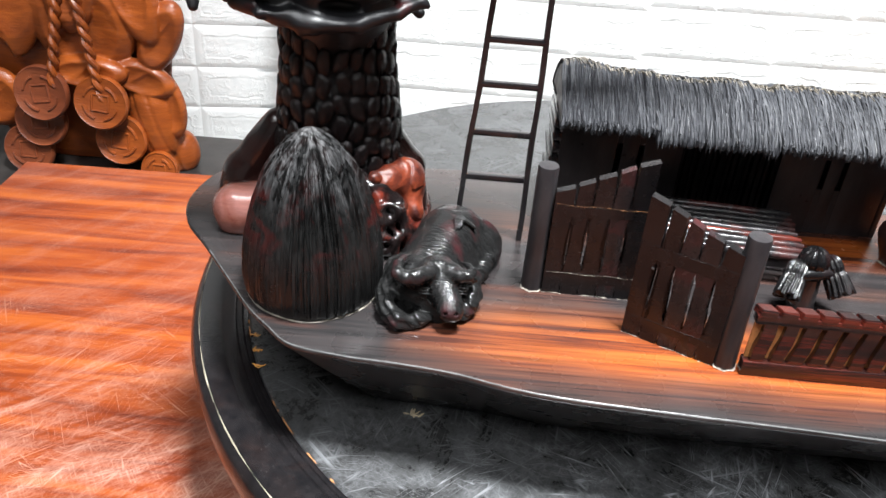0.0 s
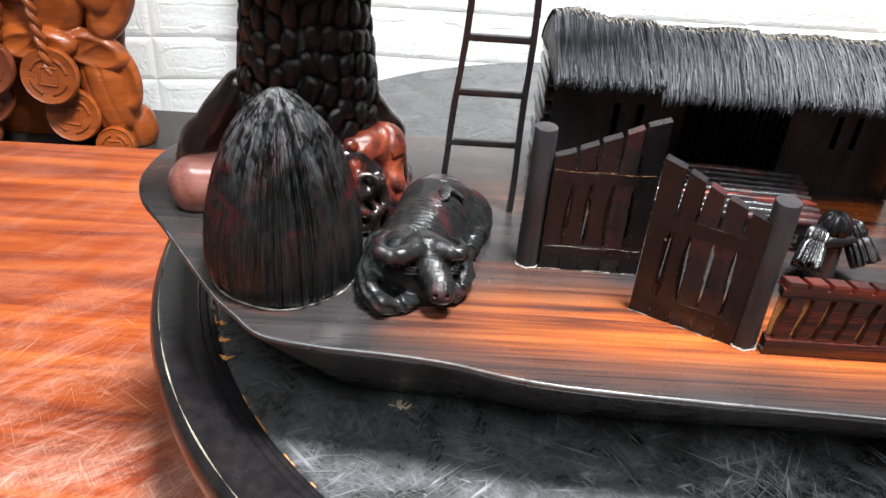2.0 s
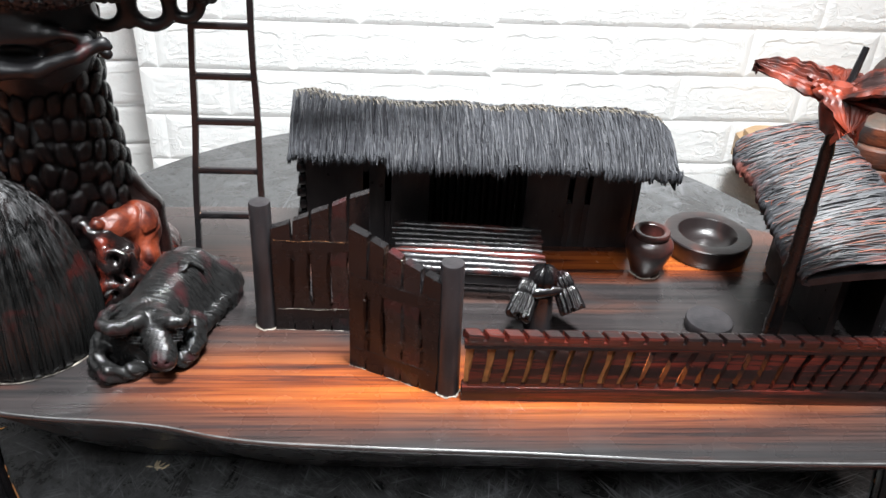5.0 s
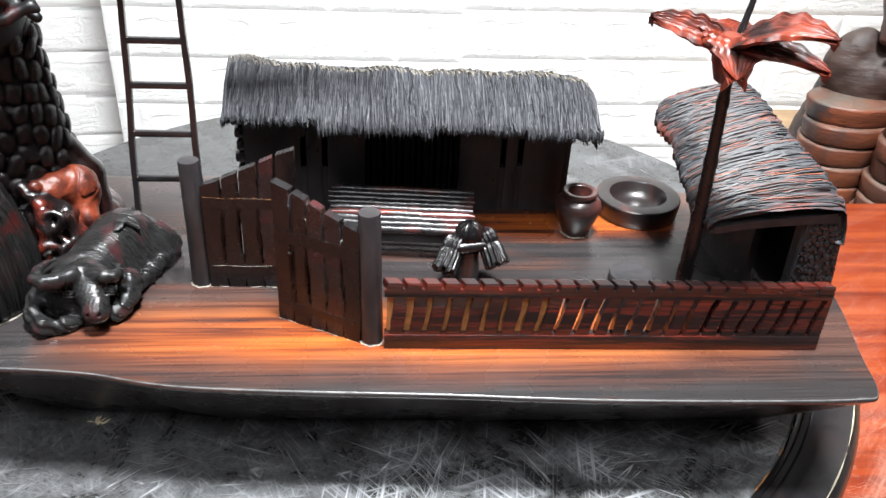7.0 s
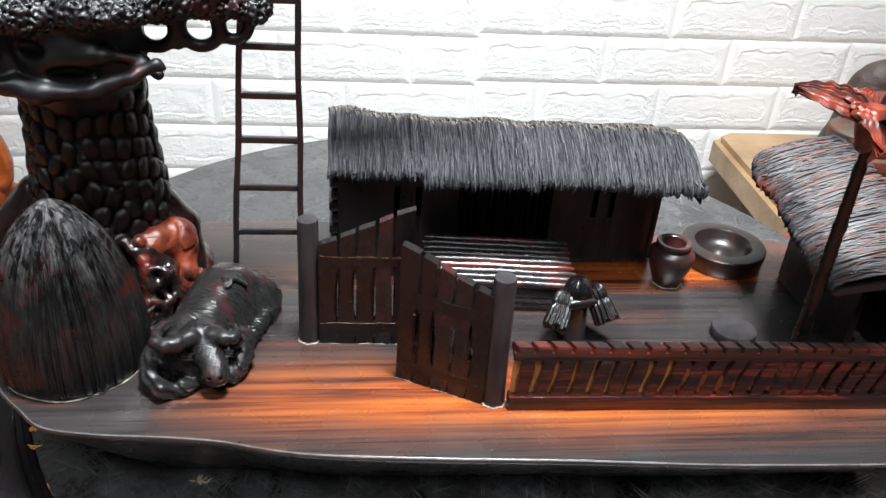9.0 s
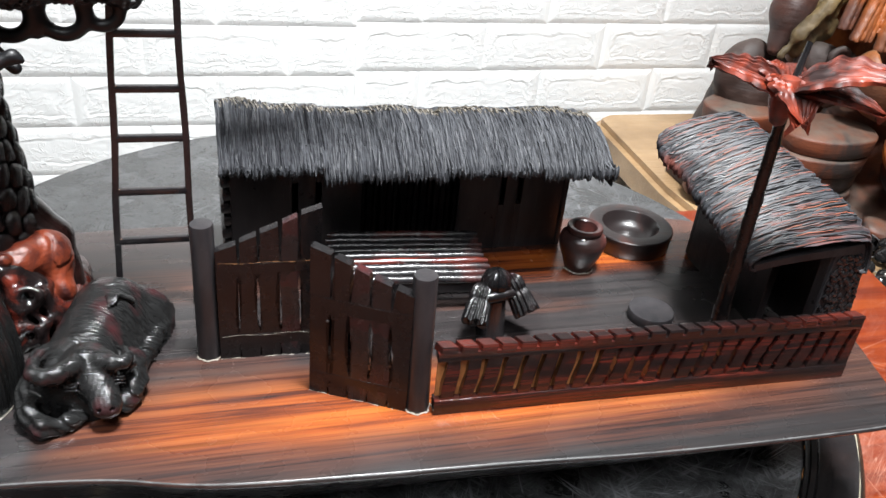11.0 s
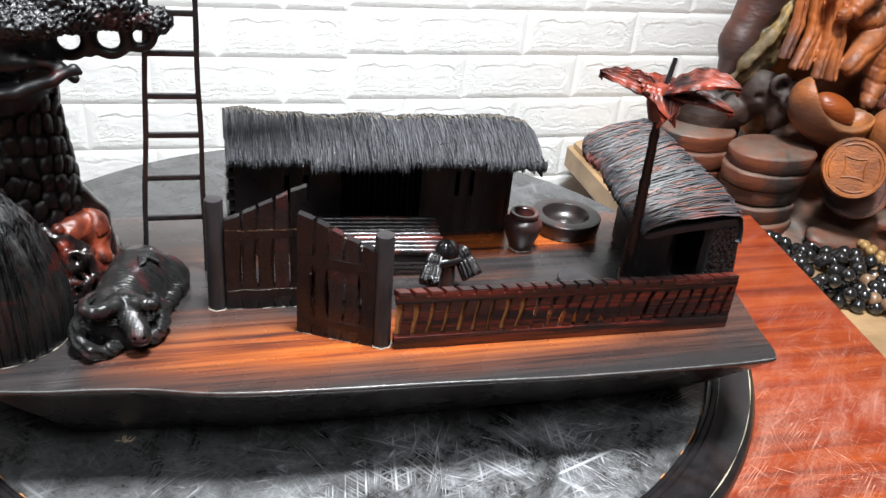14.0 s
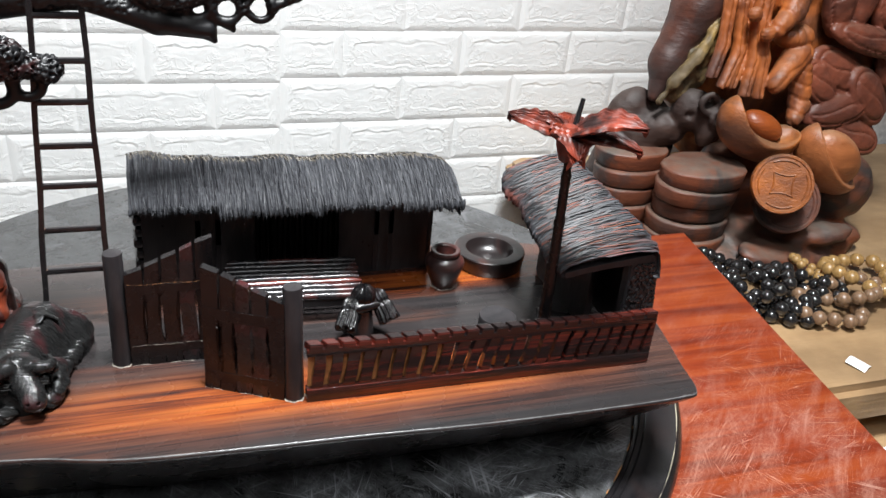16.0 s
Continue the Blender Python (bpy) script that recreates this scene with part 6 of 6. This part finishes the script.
# tall statue behind, a plain draped shape in one mesh
def statue(P):
    strips = None
    for pts in ([(0.6537, 0.570, 0.0023), (0.6690, 0.580, 0.045), (0.6720, 0.590, 0.100), (0.685, 0.60, 0.25)], [(0.6708, 0.565, -0.0105), (0.6930, 0.577, 0.035), (0.6900, 0.588, 0.098), (0.702, 0.60, 0.25)],
                [(0.6850, 0.566, -0.0120), (0.7040, 0.580, 0.040), (0.7060, 0.592, 0.10), (0.712, 0.60, 0.25)], [(0.7022, 0.555, -0.0201), (0.7126, 0.566, 0.030), (0.7090, 0.575, 0.080), (0.73, 0.60, 0.25)], [(0.7240, 0.553, -0.0235), (0.7260, 0.563, 0.030), (0.7180, 0.572, 0.075), (0.74, 0.60, 0.25)]):
        e = None
        for a, b in zip(pts, pts[1:]):
            s = f_rod(P, a, b, 0.0085, 0.0090)
            e = s if e is None else smin(e, s, 0.004)
        e = np.maximum(e + 0.0034 * np.exp(-((P[..., 0] - np.interp(P[..., 2], [p[2] for p in pts], [p[0] for p in pts])) / 0.0018) ** 2), pts[0][2] - P[..., 2])
        strips = e if strips is None else np.minimum(strips, e)
    crease = lambda f, ax, k: 0.0030 * np.clip(np.sin(P[..., 2] * f + ax * P[..., 0] + k * np.sin(P[..., 0] * 90)) - 0.45, 0, 1)
    leg = union(P, [R((0.7900, 0.572, 0.0330), (0.7480, 0.548, 0.0060), 0.0210, 0.0150), B((0.7420, 0.545, -0.0010), (0.0130, 0.0120, 0.0130))], 0.005) + crease(300, -260, 2)
    shin = union(P, [R((0.7950, 0.562, 0.0120), (0.7980, 0.552, -0.0350), 0.0160, 0.0150), R((0.7980, 0.552, -0.0350), (0.7850, 0.540, -0.0500), 0.0150, 0.0110)], 0.005) + crease(330, 160, 2)
    skirt = B((0.7830, 0.582, 0.0560), (0.0300, 0.0240, 0.0190))(P) + crease(120, 380, 3)
    arm = union(P, [R((0.7750, 0.585, 0.1350), (0.7600, 0.570, 0.0920), 0.0220, 0.0175), R((0.7600, 0.570, 0.0920), (0.7310, 0.556, 0.0720), 0.0165, 0.0120)], 0.005) + crease(240, 330, 3)
    fist = None
    for c in ((0.7130, 0.552, 0.0645), (0.6920, 0.560, 0.0890)):
        e = f_ball(P, c, (0.0110, 0.0090, 0.0105)) + 0.0014 * np.clip(np.sin((P[..., 2] - 0.25 * P[..., 0]) * 1250), 0, 1)
        fist = e if fist is None else np.minimum(fist, e)
    torso = B((0.7450, 0.605, 0.1500), (0.0520, 0.0300, 0.0800))(P) + crease(160, 200, 4)
    rest = union(P, [B((0.80, 0.70, 0.06), (0.13, 0.08, 0.26)), B((0.95, 0.68, 0.00), (0.15, 0.07, 0.20))], 0.03) + 0.004 * f_noise(P, 90)
    out = np.minimum(np.minimum(np.minimum(strips, leg), arm), np.minimum(rest, torso))
    return np.minimum(np.minimum(out, shin), np.minimum(skirt, fist)) + 0.0004 * f_noise(P, 400)


M_STATUE = wood("statue_wood", (0.13, 0.031, 0.010), (0.50, 0.145, 0.034), (30, 30, 14), 0.5, 0.0, (0.22, 0.12, 0.07), 0.6)
ob = link("wood_statue", solid("wood_statue", statue, (0.635, 0.52, -0.16), (1.08, 0.79, 0.26), 0.0022), M_STATUE, None, "", True, 0)
tagged(ob, "tall reddish-brown carved wooden statue with draped folds", "statue")


def leaves(P):
    out = None
    for c, r, rot in (((0.890, 0.590, 0.004), (0.064, 0.014, 0.032), (-20, 22, 0)), ((0.945, 0.578, -0.030), (0.056, 0.014, 0.034), (-20, 42, 0)), ((0.885, 0.572, -0.048), (0.062, 0.014, 0.026), (-20, -8, 0)), ((0.925, 0.585, 0.050), (0.080, 0.016, 0.022), (-30, 12, 0)), ((0.862, 0.600, 0.115), (0.026, 0.020, 0.066), (0, -6, 0)),
                      ((0.905, 0.600, 0.120), (0.022, 0.020, 0.070), (0, 8, 0)), ((0.965, 0.600, 0.100), (0.036, 0.020, 0.046), (0, 14, 0)), ((1.01, 0.60, 0.02), (0.05, 0.016, 0.05), (-15, 0, 0)), ((0.850, 0.580, -0.010), (0.044, 0.013, 0.028), (-20, 36, 0)), ((0.930, 0.570, -0.085), (0.060, 0.014, 0.030), (-25, 20, 0))):
        q = f_turn(P, c, rot)
        e = f_ball(q, (0, 0, 0), r)
        rim = np.sqrt((q[..., 0] / r[0]) ** 2 + (q[..., 2] / r[2]) ** 2)
        e = e + 0.0030 * np.exp(-((rim - 0.80) / 0.035) ** 2) + 0.0026 * np.exp(-((q[..., 2] - 0.15 * r[2] * np.sin(q[..., 0] * 60)) / 0.0016) ** 2) * (rim < 0.75)
        out = e if out is None else np.minimum(out, e)
    return out + 0.0006 * f_noise(P, 260)


ob = link("leaf_relief", solid("leaf_relief", leaves, (0.79, 0.545, -0.13), (1.075, 0.635, 0.20), 0.0022), wood("leaf_relief_wood", (0.11, 0.029, 0.016), (0.27, 0.074, 0.038), (18, 18, 30), 0.5, 0.0, (0.15, 0.085, 0.06), 0.5), None, "", True, 0)
tagged(ob, "reddish-brown carved relief of overlapping broad leaves", "wood carving")

# gnarled root beside the statue: smooth lobe, sapwood rim, dusty knot
rs = thing("root_stump", (0.63, 0.63, -0.13), "dark gnarled root with sapwood rim beside the statue", "root stump")
roff = Vector((-0.63, -0.63, 0.13))


def root_lobe(P):
    d = union(P, [R((0.7100, 0.665, 0.1900), (0.6640, 0.645, 0.0800), 0.0480, 0.0350), R((0.6640, 0.645, 0.0800), (0.6250, 0.635, 0.0050), 0.0350, 0.0240), R((0.6250, 0.635, 0.0050), (0.6080, 0.625, -0.0400), 0.0240, 0.0090)], 0.012)
    return d + 0.0020 * f_noise(P, 45) + 0.0006 * f_noise(P, 190)


def sapwood(P):
    rim = union(P, [R((0.6720, 0.607, 0.0600), (0.6480, 0.603, 0.0180), 0.0055, 0.0090), R((0.6480, 0.603, 0.0180), (0.6200, 0.603, -0.0140), 0.0090, 0.0085), R((0.6200, 0.603, -0.0140), (0.6060, 0.606, -0.0420), 0.0065, 0.0050)], 0.003)
    pith = union(P, [B((0.6580, 0.622, 0.0000), (0.0240, 0.0160, 0.0380)), B((0.6380, 0.618, -0.0300), (0.0190, 0.0150, 0.0180)), B((0.6760, 0.620, 0.0500), (0.0170, 0.0150, 0.0350))], 0.006) + 0.0030 * f_noise(P, 160) + 0.0014 * f_noise(P, 390)
    return np.minimum(rim + 0.0022 * f_noise(P, 150) + 0.0010 * f_noise(P, 380), pith)


def root_knot(P):
    d = union(P, [BT((0.6640, 0.605, -0.0560), (0.0340, 0.0280, 0.0300), (0, 20, 0)), B((0.6360, 0.625, -0.0860), (0.0340, 0.0280, 0.0280)), B((0.6000, 0.655, -0.0850), (0.0420, 0.0280, 0.0480)), BT((0.6840, 0.585, -0.0660), (0.0200, 0.0180, 0.0360), (0, 14, 0)), R((0.62, 0.66, -0.10), (0.61, 0.67, -0.24), 0.05, 0.07)], 0.008)
    d = smin(d, np.minimum(f_ring(f_turn(P, (0.6640, 0.572, -0.0360), (0, 30, 0)), (0, 0, 0), 0.0130, 0.0045), f_ring(f_turn(P, (0.6800, 0.566, -0.0560), (0, 30, 0)), (0, 0, 0), 0.0100, 0.0040)), 0.004)
    d = np.maximum(d, -np.minimum(f_ball(P, (0.6640, 0.570, -0.0360), (0.0110, 0.0140, 0.0060)), f_ball(P, (0.6440, 0.578, -0.0560), (0.0070, 0.0120, 0.0070))))
    return np.maximum(d + 0.0020 * f_noise(P, 75) + 0.0008 * f_noise(P, 240), SLAB - P[..., 2])


M_ROOTRED = wood("smooth_root_wood", (0.042, 0.013, 0.009), (0.115, 0.034, 0.017), (9, 9, 26), 0.48, 0.0, None, 0.6)
link("lobe", solid("lobe", root_lobe, (0.580, 0.590, -0.060), (0.760, 0.715, 0.245), 0.0032), M_ROOTRED, rs, "smooth reddish-brown root lobe", True, 0).location = roff
link("sapwood", solid("sapwood", sapwood, (0.592, 0.590, -0.058), (0.705, 0.650, 0.095), 0.0020), wood("yellow_sapwood", (0.10, 0.068, 0.022), (0.42, 0.27, 0.085), (30, 30, 30), 0.6, 0.0, None, 0.6), rs, "crumbly yellow sapwood", True, 0).location = roff
link("knot", solid("knot", root_knot, (0.550, 0.545, -0.256), (0.720, 0.720, -0.015), 0.0030), M_DARKCARVE, rs, "dusty dark twisted root", True, 0).location = roff

# ---- strings of beads on the slab ----
bead_mesh = {}


def beads(name, centre, rx, ry, turn, r, mat, label, layers=1, seed=0, lift=0.0):
    key = (mat.name, round(r, 4))
    if key not in bead_mesh:
        bm = bmesh.new()
        bmesh.ops.create_uvsphere(bm, u_segments=16, v_segments=10, radius=r)
        me = bpy.data.meshes.new("bead")
        bm.to_mesh(me)
        bm.free()
        me.materials.append(mat)
        me.shade_smooth()
        bead_mesh[key] = me
    t = thing(name, (*centre, SLAB), label, "bead string", "bead strings")
    g = np.random.default_rng(seed)
    ph = g.uniform(0, 6, 3)
    a = 0.0
    pts = []
    while a < 2 * math.pi - 0.02:
        wob = 1 + 0.12 * math.sin(2 * a + ph[0]) + 0.10 * math.sin(3 * a + ph[1])
        x, y = rx * wob * math.cos(a), ry * wob * math.sin(a)
        pts.append((x, y))
        a += 2.02 * r / max(0.012, math.hypot(rx * math.sin(a), ry * math.cos(a)) * wob)
    c, s = math.cos(radians(turn)), math.sin(radians(turn))
    for i, (x, y) in enumerate(pts):
        ob = new("bead", bead_mesh[key])
        ob.parent = t
        ob.location = (x * c - y * s, x * s + y * c, r + lift * (0.5 + 0.5 * math.sin(i * 0.55 + ph[2])) + lift * 0.4)
    bm = bmesh.new()
    tube(bm, [(x * c - y * s, x * s + y * c, r + lift * (0.5 + 0.5 * math.sin(i * 0.55 + ph[2])) + lift * 0.4) for i, (x, y) in enumerate(pts + pts[:1])], 0.0008, 5)
    part("cord", bm, M_DARKBENCH, t)
    return t


LB = "string of glossy black wooden beads heaped on the slab"
beads("bead_string", (0.668, 0.405), 0.060, 0.075, 20, 0.0092, M_BEAD, LB, seed=1)
beads("bead_string", (0.690, 0.400), 0.045, 0.060, -30, 0.0092, M_BEAD, LB, seed=2, lift=0.012)
beads("bead_string", (0.660, 0.430), 0.030, 0.060, 35, 0.0090, M_BEAD, LB, seed=3, lift=0.020)
beads("bead_string", (0.705, 0.375), 0.050, 0.030, 10, 0.0092, M_BEAD, LB, seed=4, lift=0.024)
beads("bead_string", (0.650, 0.380), 0.030, 0.035, 60, 0.0090, M_BEAD, LB, seed=5, lift=0.030)
beads("bead_string", (0.745, 0.410), 0.055, 0.035, -20, 0.0070, M_BEAD, "string of small glossy black beads", seed=6, lift=0.010)
beads("bead_string", (0.745, 0.345), 0.045, 0.032, 25, 0.0090, M_BEADB, "string of matt brown wooden beads on the slab", seed=7, lift=0.006)
beads("bead_string", (0.780, 0.365), 0.050, 0.030, 0, 0.0090, M_BEADB, "string of matt brown wooden beads on the slab", seed=8, lift=0.016)
beads("bead_string", (0.850, 0.405), 0.060, 0.040, 30, 0.0100, M_BEADG, "string of golden-brown beads on the slab", seed=9, lift=0.016)
beads("bead_string", (0.775, 0.425), 0.022, 0.022, 0, 0.0062, M_BEADG, "small bracelet of golden-brown beads", seed=10, lift=0.022)

# ---- dark bench and orange carving at the left ----
db = thing("dark_bench", (-0.95, 0.85, FLOOR), "low dark painted bench against the wall", "bench")
part("seat", boxed((-0.55, -0.18, -0.454 - FLOOR), (0.50, 0.19, -0.424 - FLOOR), None, 0.004), M_DARKBENCH, db)
for x in (-0.5, 0.45):
    for y in (-0.13, 0.14):
        part("leg", boxed((x - 0.02, y - 0.02, 0), (x + 0.02, y + 0.02, -0.454 - FLOOR), None, 0.002), M_DARKBENCH, db)

oc = thing("orange_carving", (-0.732, 0.90, -0.424), "glossy orange carved wood with coins, petals and ropes", "wood carving")
ooff = Vector((0.75, -0.90, 0.415))


def petals(P):
    d = union(P, [B((-0.78, 0.95, -0.20), (0.17, 0.045, 0.26)), B((-0.70, 0.95, -0.33), (0.10, 0.05, 0.10)), BT((-0.632, 0.898, -0.320), (0.036, 0.030, 0.080), (0, -6, 0)), BT((-0.605, 0.925, -0.39), (0.030, 0.03, 0.04), (0, 0, 0))], 0.008)
    d = d + 0.0022 * np.exp(-((np.abs(P[..., 0] + 0.632 + 0.25 * (P[..., 2] + 0.32)) - 0.012) / 0.0022) ** 2)
    leaf = None
    for c, r, rot in (((-0.715, 0.884, -0.170), (0.078, 0.026, 0.082), (8, 0, 0)), ((-0.800, 0.884, -0.110), (0.045, 0.026, 0.125), (0, 14, 0)), ((-0.640, 0.884, -0.105), (0.036, 0.026, 0.095), (0, -16, 0)), ((-0.604, 0.892, -0.185), (0.030, 0.022, 0.062), (0, 26, 0)),
                      ((-0.640, 0.888, -0.250), (0.054, 0.020, 0.028), (0, 16, 0)), ((-0.715, 0.872, -0.240), (0.062, 0.022, 0.026), (0, 0, 0)), ((-0.720, 0.868, -0.105), (0.040, 0.022, 0.075), (0, 4, 0)), ((-0.600, 0.895, -0.300), (0.022, 0.018, 0.050), (0, -4, 0)), ((-0.875, 0.890, -0.30), (0.05, 0.02, 0.05), (0, 30, 0))):
        q = f_turn(P, c, rot)
        e = f_ball(q, (0, 0, 0), r)
        e = np.maximum(e, -f_ball(q, (0.1 * r[0], -r[1] * 1.05, 0.06 * r[2]), (r[0] * 0.86, r[1] * 0.62, r[2] * 0.88)))
        e = smin(e, f_rod(q, (-r[0] * 0.35, -r[1] * 0.42, -r[2] * 0.5), (r[0] * 0.2, -r[1] * 0.46, r[2] * 0.6), 0.0035, 0.002), 0.003)
        leaf = e if leaf is None else np.minimum(leaf, e)
    d = np.minimum(d, leaf)
    d = np.maximum(d, -f_ball(P, (-0.865, 0.865, -0.22), (0.040, 0.045, 0.035)))
    return np.maximum(d + 0.0005 * f_noise(P, 160), -0.4148 - P[..., 2])


link("petals", solid("petals", petals, (-0.99, 0.83, -0.420), (-0.555, 1.01, 0.06), 0.0025), M_CARVE, oc, "", True, 0).location = ooff
for x, z, r, tl, mt in ((-0.776, -0.270, 0.042, -8, M_CARVE_RED), (-0.688, -0.278, 0.041, 6, M_CARVE), (-0.797, -0.325, 0.041, -4, M_CARVE_RED), (-0.675, -0.347, 0.040, 8, M_CARVE), (-0.826, -0.376, 0.040, 0, M_CARVE_RED), (-0.62, -0.395, 0.03, 0, M_CARVE)):
    bm = bmesh.new()
    lathe(bm, [(0, 0), (r * 0.95, 0), (r, 0.004), (r, 0.011), (r * 0.94, 0.0145), (r * 0.86, 0.0125), (0, 0.0135)], 40)
    for k in range(4):
        v = [pose(0, 0, 0, 0, 0, 90 * k + 45) @ Vector((r * 0.62 * math.cos(a), r * 0.62 * math.sin(a), 0.0135)) for a in np.linspace(-0.5, 0.5, 7)]
        tube(bm, v, 0.0024, 6)
        v = [pose(0, 0, 0, 0, 0, 90 * k) @ Vector((r * 0.30, r * 0.30 * u, 0.0135)) for u in (-1, -0.3, 0.3, 1)]
        tube(bm, v, 0.0018, 6)
    bmesh.ops.transform(bm, matrix=Matrix.Translation((x, 0.872 - (0.02 if z > -0.3 else 0.0), z)) @ pose(0, 0, 0, 78, tl, 0), verts=bm.verts[:])
    part("carved_coin", bm, mt, oc).location = ooff
for side, (x0, x1) in enumerate(((-0.722, -0.768), (-0.708, -0.684))):
    bm = bmesh.new()
    for ph in (0, math.pi):
        pts = [(x0 + (x1 - x0) * u + 0.004 * math.cos(u * 34 + ph), 0.852 + 0.004 * math.sin(u * 34 + ph) - 0.006 * u, -0.085 - 0.21 * u) for u in np.linspace(0, 1, 60)]
        tube(bm, pts, 0.0048, 8)
    part("rope", bm, M_CARVE, oc, "twisted carved rope").location = ooff

# ---- small litter on the tables ----


def scrap(name, at, size, mat, label, seed):
    g = np.random.default_rng(seed)
    bm = bmesh.new()
    for k in range(7):
        a = g.uniform(0, 6.28)
        u = g.uniform(0.1, 1.0)
        p = Vector((math.cos(a) * u * size, math.sin(a) * u * size * 0.6, 0))
        bmesh.ops.create_icosphere(bm, subdivisions=1, radius=size * g.uniform(0.25, 0.5), matrix=Matrix.Translation(p) @ pose(0, 0, 0, 0, 0, g.uniform(0, 180)) @ Matrix.Diagonal((1.6, 0.4, 0.16, 1)))
    lo = min(v.co.z for v in bm.verts)
    for v in bm.verts:
        v.co.z -= lo
    ob = part(name, bm, mat, None, "", False)
    ob.location = at
    return tagged(ob, label, "scrap")


scrap("glue_scrap", (-0.139, 0.0215, TOP), 0.0045, M_CHIP, "pale crumb of dried glue on the black table", 1)
for k, (x, y) in enumerate(((-0.2335, 0.072), (-0.2290, 0.0600), (-0.2250, 0.0470))):
    scrap("paint_chip", (x, y, TOP + 0.0008), 0.0026, M_FLAKE, "orange chip of bare wood at the panel edge", 3 + k)

# ---- embossed bricks of the wall panels ----
PITCH, GAP = 0.0770, 0.0006


def brick_shape(w, h, seed, depth=0.0026):
    """One embossed brick: bevelled border and an uneven raised face."""
    noise_at = Vector((seed * 7.3, seed * 3.1, 0))
    nx, ny = (116 if w > 0.15 else 60), 46
    P = np.zeros((nx, ny, 3))
    for i in range(nx):
        for j in range(ny):
            x, z = (i / (nx - 1) - 0.5) * w, (j / (ny - 1) - 0.5) * h
            e = min(w / 2 - abs(x), h / 2 - abs(z))
            rise = depth * math.sin(min(1, e / 0.0110) * math.pi / 2) if e > 0 else 0
            inner = min(1, max(0, (e - 0.006) / 0.008))
            q = Vector((x * 30, z * 44, 0)) + noise_at
            f = 0.6 * noise.noise(q) + 0.30 * noise.noise(q * 3.1)
            # a wandering chiselled contour, and a few short curls inside it
            off = e - 0.0165 - 0.0085 * noise.noise(q * 0.9) - 0.0035 * noise.noise(q * 2.6)
            fade = min(1, max(0, 0.75 + 1.3 * noise.noise(q * 0.6 + Vector((9, 4, 1)))))
            loop = fade * (math.exp(-(off / 0.0013) ** 2) - 0.8 * math.exp(-((off - 0.0030) / 0.0016) ** 2))
            vein = noise.noise(q * 1.5 + Vector((5, 2, 8)))
            curl = math.exp(-(vein / 0.055) ** 2) * min(1, max(0, 2.2 * noise.noise(q * 0.9 + Vector((2, 7, 3))))) * (off > 0)
            P[i, j] = (x, -rise - inner * (0.0011 * f + 0.0009 * loop + 0.0006 * curl), z)
    me = grid_mesh("brick", P)
    me.materials.append(M_WALL)
    me.shade_smooth()
    return me


LONG = [brick_shape(0.2050 - GAP, PITCH - GAP, s) for s in range(6)]
SHORT = [brick_shape(0.1025 - GAP, PITCH - GAP, s + 9) for s in range(4)]


def brick(wall, m, i, short=False):
    ob = new("brick", (SHORT if short else LONG)[i % (4 if short else 6)])
    ob.parent = wall
    ob.matrix_local = m @ Matrix.Diagonal((-1 if i % 2 else 1, 1, 1, 1))
    return ob


SEAM = 0.1372
for row in range(-6, 7):
    zc = -0.1605 + row * PITCH
    odd = row % 2 == 0
    spans = []
    for k in range(6):
        spans.append((SEAM + 0.205 * k, False) if odd else (SEAM + 0.1025 + 0.205 * (k - 1), False) if k else (SEAM, True))
    x = SEAM
    for k in range(4):
        short = odd and k == 0
        x -= 0.1025 if short else 0.205
        if x + (0.1025 if short else 0.205) > -0.395:
            spans.append((x, short))
    for k, (x, short) in enumerate(spans):
        w = 0.1025 if short else 0.205
        if x < -0.405:
            me = brick_shape(x + w + 0.405 - GAP, PITCH - GAP, row + 30)
            ob = new("brick", me)
            ob.parent = wall_back
            ob.location = ((x + w - 0.405) / 2, 0.972, zc)
        elif x + w < 2.3:
            # the panel beyond the seam hangs a little higher
            up = 0.0078 + 0.012 * (x - SEAM) if x > SEAM - 0.01 else 0.0
            brick(wall_back, Matrix.Translation((x + w / 2, 0.972, zc + up)), abs(row * 5 + k * 3 + (row % 3)), short)
turn = pose(-0.60, 1.108, 0, 0, 0, 8.5)
for row in range(-4, 6):
    zc = -0.2830 + row * PITCH
    odd = row % 2 == 0
    for k, x in enumerate((-0.42, -0.215, -0.01, 0.195) if odd else (-0.3175, -0.1125, -0.01, 0.0925)):
        short = (not odd) and k == 1
        w = 0.1025 if short else 0.205
        if x + w < 0.45:
            brick(wall_recess, turn @ Matrix.Translation((x + w / 2, 0, zc)), abs(row * 7 + k * 2), short)
